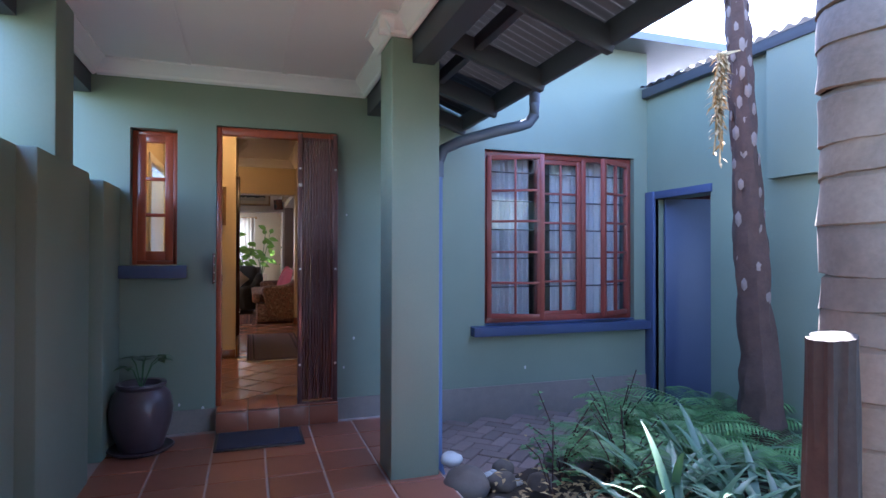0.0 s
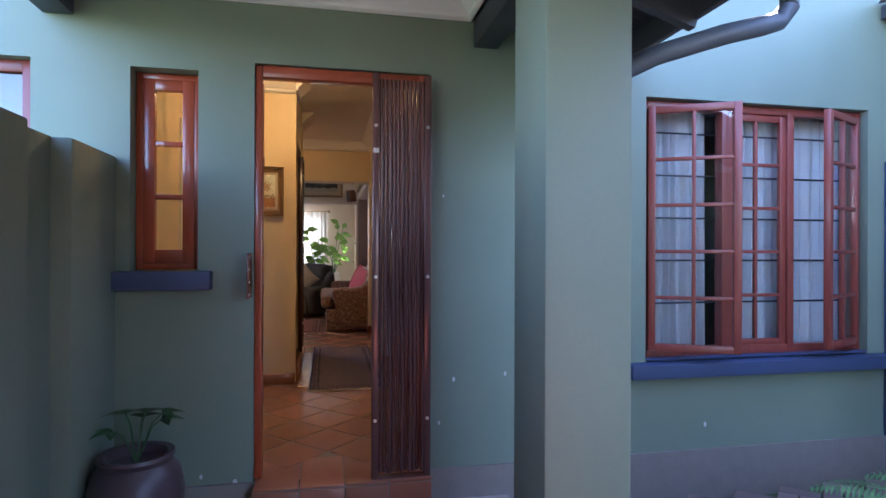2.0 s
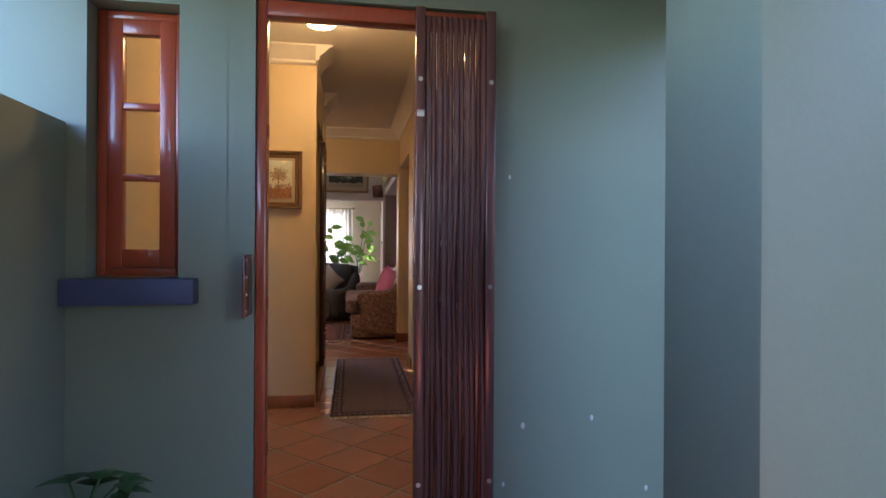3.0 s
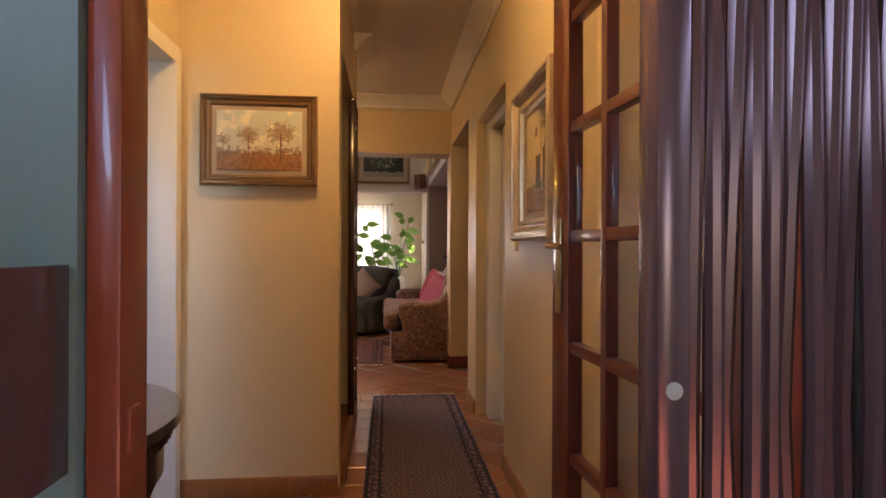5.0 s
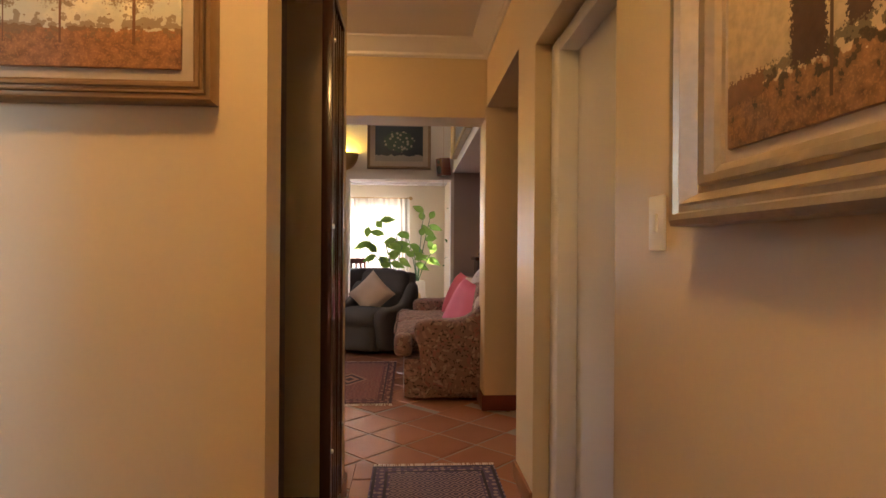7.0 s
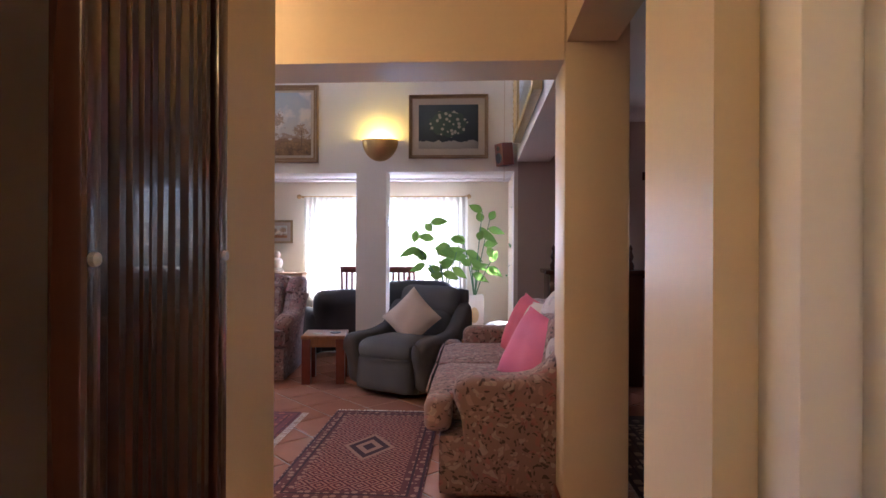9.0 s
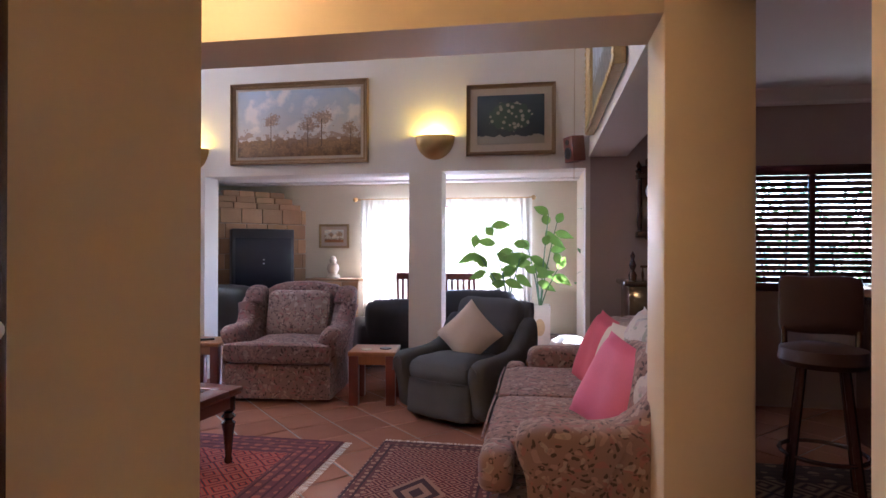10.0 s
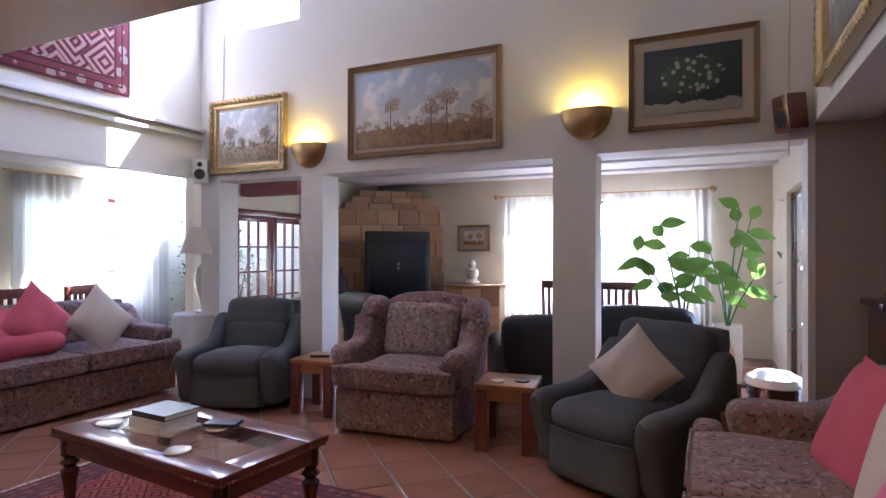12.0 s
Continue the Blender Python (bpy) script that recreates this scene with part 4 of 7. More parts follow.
def entrance():
    ob = thing("door_1", "glazed mahogany entrance door standing open inwards", "door", kind="structure")
    fr = bm_new()
    box(fr, -0.213, 4.532, FL, -0.175, 4.605, 2.265, bevel=0.006)
    for z in (0.55, 1.1, 1.75):
        box(fr, -0.176, 4.545, z, -0.170, 4.575, z + 0.05, bevel=0.002)
    box(fr, 0.625, 4.532, FL, 0.682, 4.605, 2.265, bevel=0.006)
    box(fr, -0.176, 4.534, 2.205, 0.627, 4.603, 2.265, bevel=0.006)
    part("door_frame", fr, DOORRED, ob, "red-brown varnished door frame")
    leaf = sash(0.85, 2.02, 3, 6, 0.12, 0.03, 0.042, None, ob, MAHOG, "door_leaf", T(0.652, 4.628, FL + 0.008, 0, 0, 93.5), bottom=0.30, cuts=(0.60, 0.895, 1.19, 1.48, 1.77))
    hd = bm_new()
    for s in (1,):
        box(hd, 0.772, s * 0.024 - 0.004, 0.98, 0.812, s * 0.024 + 0.004, 1.24, bevel=0.004)
        tube([(0.792, s * 0.028, 1.165), (0.792, s * 0.055, 1.165), (0.757, s * 0.058, 1.165), (0.69, s * 0.056, 1.16)], 0.009, bm=hd)
    part("door_handle", hd, BRASS, leaf, "aged brass lever handle and plate")
    gate = thing("security_gate", "brown steel folding security gate pushed aside", "gate", T(0.372, 4.435, FL - 0.004))
    part("gate_post", one_box(0.0, -0.02, 0.012, 0.035, 0.025, 2.07, bevel=0.004), GATE, gate)
    part("gate_post", one_box(0.268, -0.02, 0.012, 0.303, 0.025, 2.07, bevel=0.004), GATE, gate)
    for k in range(11):
        x = 0.046 + k * 0.0213
        w = 0.012 * math.sin(k * 2.3)
        s = tube([(x, 0.0 + w, 0.03), (x + 0.004, w, 0.5), (x - 0.003, -w, 1.0), (x + 0.003, w * 0.5, 1.5), (x, 0.0, 2.04)], 0.0105, seg=8)
        part("slat", s, GATE, gate)
    for z in (0.30, 1.03, 1.80):
        for x in (0.017, 0.285):
            part("bolt", lathe([(0.0, -0.008), (0.008, -0.006), (0.009, 0.0)], 10, T(x, -0.022, z, 90)), STEEL, gate, "bright steel bolt head")
    part("latch", one_box(0.004, -0.028, 1.66, 0.032, -0.02, 1.685, bevel=0.002), STEEL, gate, "bright latch plate")
    part("gate_track", one_box(0.0, -0.015, -0.004 + 0.004, 0.303, 0.02, 0.012), GATE, gate)
    keep = thing("gate_keeper", "brown steel gate lock keeper on the wall", "lock", T(-0.225, YW, 1.20))
    kp = one_box(-0.004, -0.16, -0.11, 0.004, 0.0, 0.11, bevel=0.002)
    part("plate", kp, GATE, keep)
    for z in (-0.09, -0.03, 0.03, 0.09):
        part("screw", lathe([(0.006, 0.0), (0.005, 0.004), (0.0, 0.005)], 8, T(0.004, -0.13, z, 0, 90)), STEEL, keep)
    st = thing("door_step", "terracotta tiled entrance step", "step", kind="structure")
    part("tread", one_box(-0.205, 4.40, 0.0, 0.68, 4.80, FL - 0.014), GROUT, st)
    for k in range(4):
        a = -0.205 + k * 0.2215
        part("tile", one_box(a + 0.003, 4.394, 0.004, a + 0.2185, 4.404, FL - 0.022, bevel=0.003), TERRA, st)
        part("tile", one_box(a + 0.003, 4.396, FL - 0.018, a + 0.2185, 4.80, FL - 0.004, bevel=0.003), TERRA, st)
    mt = thing("doormat", "dark blue doormat with a paler rubber rim on the tiles", "doormat", T(0.095, 4.16, 0.002))
    part("rim", one_box(-0.295, -0.195, 0, 0.295, 0.195, 0.008, bevel=0.003), BLACKP, mt)
    part("carpet_face", one_box(-0.275, -0.175, 0.006, 0.275, 0.175, 0.018, bevel=0.004), MATBLUE, mt)


def blue_door():
    ob = thing("door_2", "blue painted outbuilding doorway with its door ajar", "door", kind="structure")
    fr = bm_new()
    box(fr, 3.63, 4.40, -0.14, 3.70, 4.515, 1.90, bevel=0.005)
    box(fr, 3.645, 3.70, 1.83, 3.70, 4.40, 1.90, bevel=0.005)
    part("door_frame", fr, BLUE, ob)
    part("door_leaf", one_box(0, -0.02, 0, 0.68, 0.02, 1.95, bevel=0.004), BLUE, ob, m=T(3.74, 4.37, -0.12, 0, 0, -14))


def downpipe():
    ob = thing("downpipe", "painted metal rainwater pipe bent from the eave to the column", "pipe")
    top = [(1.80, 3.30, 2.44), (1.80, 3.30, 2.30), (1.795, 3.30, 2.22), (1.75, 3.30, 2.165), (1.68, 3.29, 2.14), (1.53, 3.30, 2.10), (1.30, 3.36, 2.03), (1.20, 3.40, 1.98), (1.165, 3.42, 1.88)]
    part("upper_pipe", tube(top, 0.036, 12), PIPE, ob, "slate grey bent upper length")
    part("collar", tube([(1.165, 3.42, 1.80), (1.165, 3.42, 1.90)], 0.042, 12), PIPE, ob)
    part("lower_pipe", tube([(1.165, 3.42, 1.82), (1.165, 3.42, 1.0), (1.165, 3.42, 0.0), (1.18, 3.40, -0.10)], 0.034, 12), PIPEB, ob, "blue painted lower length")


def clay_pot():
    ob = thing("plant_pot", "large dark glazed clay pot with a small plant in a saucer", "plant pot", T(-0.655, 4.19, 0.0) @ Matrix.Diagonal((1, 1, 0.93, 1)))
    part("saucer", lathe([(0.0, 0.0), (0.17, 0.0), (0.205, 0.025), (0.195, 0.03), (0.16, 0.012), (0.0, 0.012)], 28), GLAZEPOT, ob)
    part("pot", lathe([(0.0, 0.012), (0.12, 0.012), (0.135, 0.03), (0.185, 0.20), (0.195, 0.30), (0.175, 0.40), (0.14, 0.445), (0.155, 0.47), (0.15, 0.485), (0.125, 0.48), (0.12, 0.44), (0.0, 0.43)], 32), GLAZEPOT, ob)
    pl = bm_new()
    rnd = random.Random(3)
    for k in range(6):
        a = rnd.uniform(0, 6.28)
        e = Vector((0.10 * math.cos(a), 0.10 * math.sin(a), 0.60 + 0.07 * rnd.random()))
        tube([(0, 0, 0.43), e * 0.6 + Vector((0, 0, 0.22)), e], 0.004, 5, bm=pl)
    part("branching", pl, LEAFDARK, ob)
    lf = bm_new()
    rnd = random.Random(3)
    for k in range(6):
        a = rnd.uniform(0, 6.28)
        e = Vector((0.10 * math.cos(a), 0.10 * math.sin(a), 0.60 + 0.07 * rnd.random()))
        for q in range(3):
            leaf_blade(lf, e, Vector((math.cos(a + q - 1), math.sin(a + q - 1), 0.25)), 0.10, 0.05)
    part("leaves", lf, LEAFDARK, ob)


def leaf_blade(bm, base, way, length, width, droop=0.3, seg=5, across=None):
    """A pointed leaf, creased along its rib, that droops toward its tip."""
    d = Vector(way).normalized()
    side = d.cross(Vector((0, 0, 1)))
    side = side.normalized() if side.length > 0.05 else Vector((1, 0, 0))
    if across is not None:
        side = Vector(across).cross(d).normalized()
    nrm = side.cross(d)
    rows = []
    for i in range(seg + 1):
        t = i / seg
        p = Vector(base) + d * (length * t) - Vector((0, 0, droop * length * t * t))
        w = width / 2 * max(math.sin(math.pi * min(1, t ** 0.75)), 0.02)
        rows.append((bm.verts.new(p - side * w + nrm * w * 0.25), bm.verts.new(p), bm.verts.new(p + side * w + nrm * w * 0.25)))
    for a, b in zip(rows, rows[1:]):
        bm.faces.new((a[0], a[1], b[1], b[0]))
        bm.faces.new((a[1], a[2], b[2], b[1]))


def fern(seed, fronds=15, size=0.75):
    rnd = random.Random(seed)
    ob = thing("fern", "feathery green fern in the garden bed", "fern", group="ferns of the bed")
    for f in range(fronds):
        bm = bm_new()
        a = 2 * math.pi * f / fronds + rnd.uniform(-0.3, 0.3)
        L = size * rnd.uniform(0.7, 1.1)
        lift = rnd.uniform(0.5, 1.0)
        d = Vector((math.cos(a), math.sin(a), 0))
        pts = [d * (L * t * 0.85) + Vector((0, 0, L * (lift * t - 0.75 * lift * t * t))) for t in [i / 10 for i in range(11)]]
        tube(pts, 0.004, 4, bm=bm, taper=0.3)
        for i in range(1, 30):
            t = i / 30
            k = min(int(t * 10), 9)
            p = pts[k].lerp(pts[k + 1], t * 10 - k)
            w = d.cross(Vector((0, 0, 1)))
            ln = L * 0.22 * math.sin(math.pi * (0.12 + 0.86 * t)) ** 0.8
            for s in (-1, 1):
                leaf_blade(bm, p, w * s + d * 0.35 + Vector((0, 0, 0.1)), ln, 0.020, 0.35, 2)
        part("frond", bm, FERN, ob)
    return ob


def strap_plant(seed, n=26, size=0.6):
    rnd = random.Random(seed)
    ob = thing("strap_leaf_plant", "clump of arching strap-leaved lilies", "plant", group="lilies of the bed")
    bm = bm_new()
    for k in range(n):
        a = rnd.uniform(0, 6.28)
        leaf_blade(bm, (rnd.uniform(-0.05, 0.05), rnd.uniform(-0.05, 0.05), 0), (math.cos(a), math.sin(a), rnd.uniform(0.7, 1.8)), size * rnd.uniform(0.7, 1.2), 0.042, rnd.uniform(0.3, 0.8), 7)
    part("leaves", bm, STRAP, ob)
    return ob


def stone(name, label, x, y, z, r, seed, material=None, flat=0.7):
    bm = bm_new()
    bmesh.ops.create_icosphere(bm, subdivisions=3, radius=r)
    for v in bm.verts:
        v.co *= 1 + 0.28 * noise.noise(v.co * (1.1 / r) + Vector((seed, 0, 0)))
        v.co.z *= flat
    return tagged(part(name, bm, material or STONEM, m=T(x, y, z, 0, 0, seed * 40)), label, "stone", "bed stones")


def garden():
    bed = bm_new()
    N = 40
    vs = {}
    for i in range(N + 1):
        for j in range(N + 1):
            x, y = 1.12 + 2.53 * i / N, -1.6 + 5.1 * j / N
            e = min(i, N - i, j, N - j) / 5
            vs[i, j] = bed.verts.new((x, y, -0.13 + 0.10 * min(1, e) * (0.6 + noise.noise(Vector((x * 2.5, y * 2.5, 0)))) + 0.015 * noise.noise(Vector((x * 14, y * 14, 1)))))
    for i in range(N):
        for j in range(N):
            bed.faces.new((vs[i, j], vs[i + 1, j], vs[i + 1, j + 1], vs[i, j + 1]))
    tagged(part("garden_bed", bed, SOIL), "dark soil of the planted bed", "soil", "", "structure")
    f = [fern(1), fern(2, 13, 0.9)]
    spots = [(2.75, 3.15, 0), (3.05, 2.75, 1), (2.62, 3.05, 0), (2.95, 3.45, 0), (2.25, 3.0, 0), (3.35, 3.35, 1)]
    for k, (x, y, w) in enumerate(spots):
        if k < 2:
            f[k].matrix_basis = T(x, y, 0.0, 0, 0, k * 67)
            f[k].scale = (0.95, 0.95, 0.95)
        else:
            copy_thing(f[w], T(x, y, 0.0, 0, 0, k * 67))
    s = [strap_plant(4, 30, 0.78), strap_plant(9, 28, 0.86)]
    spots = [(2.05, 2.35), (2.35, 2.05), (2.15, 1.75), (2.6, 1.95), (1.85, 1.95), (2.75, 1.6), (2.45, 2.5)]
    for k, (x, y) in enumerate(spots):
        if k < 2:
            s[k].matrix_basis = T(x, y, -0.03, 0, 0, k * 50)
        else:
            copy_thing(s[k % 2], T(x, y, -0.03, 0, 0, k * 50))
    # low shrubby sprigs at the front of the bed
    for k, (x, y, hgt) in enumerate(((1.85, 3.05, 0.5), (1.62, 2.75, 0.38), (2.1, 2.75, 0.45), (1.9, 2.5, 0.35), (2.4, 3.25, 0.5))):
        rnd = random.Random(k + 20)
        ob = thing("shrub", "sparse leafy shrub at the edge of the bed", "shrub", T(x, y, -0.05), "small shrubs")
        st, lv = bm_new(), bm_new()
        for q in range(7):
            a = rnd.uniform(0, 6.28)
            tip = Vector((0.2 * math.cos(a), 0.2 * math.sin(a), hgt * rnd.uniform(0.6, 1.1)))
            tube([(0, 0, 0), tip * 0.5 + Vector((0, 0, 0.08)), tip], 0.004, 4, bm=st)
            for w in range(12):
                t = rnd.uniform(0.4, 1.0)
                b2 = rnd.uniform(0, 6.28)
                leaf_blade(lv, tip * t + Vector((0, 0, 0.1 * t * (1 - t))), (math.cos(b2), math.sin(b2), 0.3), 0.06, 0.035, 0.3, 3)
        part("branching", st, BARK, ob)
        part("leaves", lv, FERN, ob)
    dry = bm_new()
    rnd = random.Random(8)
    for k in range(800):
        x, y = rnd.gauss(1.85, 0.28), rnd.gauss(2.35, 0.32)
        a = rnd.uniform(0, 6.28)
        leaf_blade(dry, (x, y, 0.0 + rnd.uniform(-0.02, 0.05)), (math.cos(a), math.sin(a), rnd.uniform(0, 0.6)), 0.06, 0.025, 0.3, 2)
    tagged(part("dry_leaves", dry, DRYLEAF), "scatter of dry yellow leaves on the soil", "leaves", "", "stuff")
    stone("boulder", "rounded brown boulder at the foot of the column", 1.22, 3.02, -0.02, 0.135, 1.3)
    for k, (x, y, r) in enumerate(((1.45, 3.05, 0.09), (1.66, 2.95, 0.10), (1.92, 3.22, 0.09), (1.30, 2.75, 0.07), (1.55, 3.25, 0.07))):
        stone("stone", "rough brown garden stone", x, y, -0.05, r, k + 2.2)
    for k in range(16):
        rnd = random.Random(k)
        stone("pebble", "small white pebble among the stones", 1.40 + rnd.uniform(-0.08, 0.16), 3.14 + rnd.uniform(-0.10, 0.14), -0.06, 0.022 + 0.012 * rnd.random(), k, PEBBLE)
    stone("pale_stone", "pale rounded stone by the drainpipe", 1.20, 3.24, 0.05, 0.065, 4.4, PEBBLE)
    # trunk with old leaf scars
    tr = thing("tree", "slender dark tree trunk with pale leaf scars", "tree", T(3.42, 2.98, -0.1))
    bm = bm_new()
    N, S = 70, 20
    rings = []
    for j in range(N + 1):
        z = 4.2 * j / N
        cx = -0.09 * z + 0.012 * z * z * 0.3
        r0 = 0.135 - 0.024 * min(z, 2.5) + 0.06 * math.exp(-z * 5)
        rings.append([bm.verts.new((cx + (r0 + 0.03 * noise.noise(Vector((math.cos(6.283 * k / S) * 2, math.sin(6.283 * k / S) * 2, z * 5)))) * math.cos(6.283 * k / S),
                                    (r0 + 0.03 * noise.noise(Vector((math.cos(6.283 * k / S) * 2, math.sin(6.283 * k / S) * 2, z * 5)))) * math.sin(6.283 * k / S), z)) for k in range(S)])
    for a, b in zip(rings, rings[1:]):
        for k in range(S):
            bm.faces.new((a[k], a[(k + 1) % S], b[(k + 1) % S], b[k]))
    part("trunk", bm, BARK, tr)
    rnd = random.Random(11)
    for j in range(120):
        sc = bm_new()
        z = 1.0 + 3.1 * (j / 120) ** 0.8
        a = j * 2.4
        cx = -0.09 * z + 0.0036 * z * z
        r0 = 0.132 - 0.024 * min(z, 2.5)
        r = bmesh.ops.create_icosphere(sc, subdivisions=1, radius=0.05 * rnd.uniform(0.75, 1.15))
        bmesh.ops.transform(sc, matrix=T(cx + r0 * math.cos(a), r0 * math.sin(a), z, 0, 0, math.degrees(a)) @ Matrix.Diagonal((0.20, 0.55, 1.0, 1)), verts=r["verts"])
        part("leaf_scar", sc, SCAR, tr)
    hang = bm_new()
    for k in range(9):
        pts = [(-0.28, -0.06, 2.78), (-0.48 + 0.02 * rnd.gauss(0, 1), -0.10, 2.72), (-0.53 + 0.04 * rnd.gauss(0, 1), -0.12, 2.40 - 0.05 * k)]
        tube(pts, 0.006, 5, bm=hang)
        for q in range(26):
            t = rnd.random()
            p = Vector(pts[1]).lerp(Vector(pts[2]), t)
            leaf_blade(hang, p, (rnd.gauss(0, 1), rnd.gauss(0, 1), -0.5), 0.06, 0.02, 0.3, 2)
    part("dry_flower_stalk", hang, DRYLEAF, tr, "hanging dry yellow flower stalk")
    # palm trunk
    pm = thing("palm_tree", "thick pale palm trunk with ring scars", "palm tree", T(2.50, 1.55, -0.1))
    S = 30
    z = 0.0
    rnd = random.Random(17)
    while z < 4.4:
        h = rnd.uniform(0.13, 0.21)
        bm = bm_new()
        rings = []
        tilt, ph = rnd.uniform(-0.02, 0.02), rnd.uniform(0, 6.28)
        for t, dr in ((0.0, -0.014), (0.03, 0.004), (0.5, 0.0), (0.93, -0.004), (1.0, -0.016), (1.06, -0.02)):
            ring = []
            for k in range(S):
                a = 2 * math.pi * k / S
                zz = z + h * t + tilt * math.sin(a + ph) + 0.008 * noise.noise(Vector((math.cos(a) * 3, math.sin(a) * 3, z * 9)))
                rr = 0.243 - 0.006 * zz + dr + 0.012 * noise.noise(Vector((math.cos(a) * 3, math.sin(a) * 3, zz * 6)))
                ring.append(bm.verts.new((rr * math.cos(a) - 0.02 * zz, rr * math.sin(a), zz)))
            rings.append(ring)
        for a, b in zip(rings, rings[1:]):
            for k in range(S):
                bm.faces.new((a[k], a[(k + 1) % S], b[(k + 1) % S], b[k]))
        bm.faces.new(rings[-1])
        part("bark_ring", bm, PALM, pm)
        z += h
    pst = thing("timber_post", "weathered dark timber post with a sawn top", "post", T(1.76, 1.25, -0.14))
    bm = bm_new()
    rings = []
    S = 36
    for j in range(41):
        z = 1.19 * j / 40
        ring = []
        for k in range(S):
            a = 2 * math.pi * k / S
            d = Vector((math.cos(a) * 2.5, math.sin(a) * 2.5, z * 2.2))
            rr = 0.074 + 0.014 * noise.noise(d) + 0.008 * noise.noise(Vector((a * 5, 7, z * 1.2))) - 0.014 * max(0, math.cos(a * 3 + 0.6 * math.sin(z * 2))) ** 8
            rr -= 0.02 * math.exp(-((z - 0.62) / 0.03) ** 2) * max(0, noise.noise(Vector((a, 3, 1))) + 0.3)
            ring.append(bm.verts.new((rr * math.cos(a), rr * math.sin(a), z + (0.01 * math.cos(a) if j == 40 else 0))))
        rings.append(ring)
    for a, b in zip(rings, rings[1:]):
        for k in range(S):
            bm.faces.new((a[k], a[(k + 1) % S], b[(k + 1) % S], b[k]))
    bm.faces.new(rings[-1])
    part("log", bm, LOG, pst)
    # tree crown glimpsed above the roof
    cr = thing("background_tree", "bright green feathery tree above the roof", "tree", T(2.3, 6.3, 3.3))
    part("trunk", tube([(0, 0, 0), (0.1, 0, 0.6), (0.15, 0.1, 1.4)], 0.06, 8, taper=0.5), BARK, cr)
    lv = bm_new()
    rnd = random.Random(31)
    for k in range(26):
        a = rnd.uniform(0, 6.28)
        L = rnd.uniform(0.6, 1.2)
        d = Vector((math.cos(a), math.sin(a), rnd.uniform(-0.1, 0.7)))
        o = Vector((0.1, 0, rnd.uniform(0.2, 1.3)))
        w = d.cross(Vector((0, 0, 1))).normalized()
        for i in range(22):
            t = i / 22
            p = o + d * L * t - Vector((0, 0, 0.5 * L * t * t))
            for s2 in (-1, 1):
                leaf_blade(lv, p, w * s2 + d * 0.3, 0.14 * math.sin(math.pi * (0.15 + 0.8 * t)), 0.03, 0.3, 2)
    part("crown", lv, FERN, cr)


def leafy_hedge(name, label, x0, y0, x1, y1, height, count, seed):
    """A shrub border: bent stems from the ground and many small leaves with gaps between."""
    ob = thing(name, label, "hedge", T((x0 + x1) / 2, (y0 + y1) / 2, -0.14), "garden hedges")
    rnd = random.Random(seed)
    w, d = x1 - x0, y1 - y0
    st, lv = bm_new(), bm_new()
    stems = []
    for k in range(12):
        a = Vector((rnd.uniform(-w, w) * 0.45, rnd.uniform(-d, d) * 0.35, 0))
        b = a + Vector((rnd.gauss(0, 0.2), rnd.gauss(0, 0.15), height * rnd.uniform(0.75, 1.0)))
        stems.append((a, b))
        tube([a, a.lerp(b, 0.5) + Vector((rnd.gauss(0, 0.08), rnd.gauss(0, 0.08), 0)), b], 0.018, 6, bm=st, taper=0.3)
    for k in range(count):
        a, b = rnd.choice(stems)
        t = rnd.uniform(0.12, 1.0)
        p = a.lerp(b, t) + Vector((rnd.gauss(0, 0.2), rnd.gauss(0, 0.16), rnd.gauss(0, 0.12)))
        p.z = max(p.z, 0.05)
        an = rnd.uniform(0, 6.28)
        leaf_blade(lv, p, (math.cos(an), math.sin(an), rnd.uniform(-0.5, 0.6)), rnd.uniform(0.07, 0.15), 0.05, 0.3, 2)
    part("stems", st, BARK, ob)
    part("foliage", lv, FERN, ob)


leafy_hedge("hedge", "loose green shrubs outside the shuttered window", 1.3, 13.3, 4.6, 13.9, 2.9, 6000, 41)
# the shrubs at the side door are added to stop sun burning out the sunroom
leafy_hedge("hedge", "tall green shrubs added as a sun screen outside the sunroom side door", 1.35, 14.1, 2.3, 16.2, 3.0, 4500, 43)
leafy_hedge("hedge", "sunlit green shrubs outside the double doors", -6.4, 13.85, -5.5, 14.5, 2.1, 1500, 42)
front_window(), slot_window(), left_window(), entrance(), blue_door(), downpipe(), clay_pot(), garden()


# ---- hall and passage things ----
SKY1, SKY2 = (0.46, 0.55, 0.58), (0.66, 0.60, 0.46)
IM1 = canvas("bushveld_oil_painting", 0.39, 0.28, (0.50, 0.58, 0.56), (0.72, 0.64, 0.45), (0.42, 0.20, 0.07), (0.20, 0.09, 0.035), 0.30, ((-0.13, 0.58, 0.10), (0.25, 0.62, 0.14), (-0.42, 0.52, 0.06)), (0.26, 0.16, 0.07))
IM2 = canvas("street_oil_painting", 0.42, 0.48, (0.55, 0.43, 0.25), (0.62, 0.47, 0.26), (0.34, 0.18, 0.07), (0.10, 0.055, 0.025), 0.26, ((0.34, 0.86, 0.22), (0.42, 0.60, 0.16), (0.12, 0.95, 0.12)), (0.035, 0.035, 0.015),
             blocks=((-0.5, 0.30, 0.30, 0.93, (0.62, 0.48, 0.28)), (-0.06, 0.10, 0.26, 0.54, (0.09, 0.05, 0.03)), (-0.08, -0.01, 0.70, 0.78, (0.07, 0.04, 0.02)), (0.18, 0.27, 0.30, 0.58, (0.10, 0.055, 0.03)), (-0.45, -0.2, 0.22, 0.30, (0.22, 0.11, 0.05))))
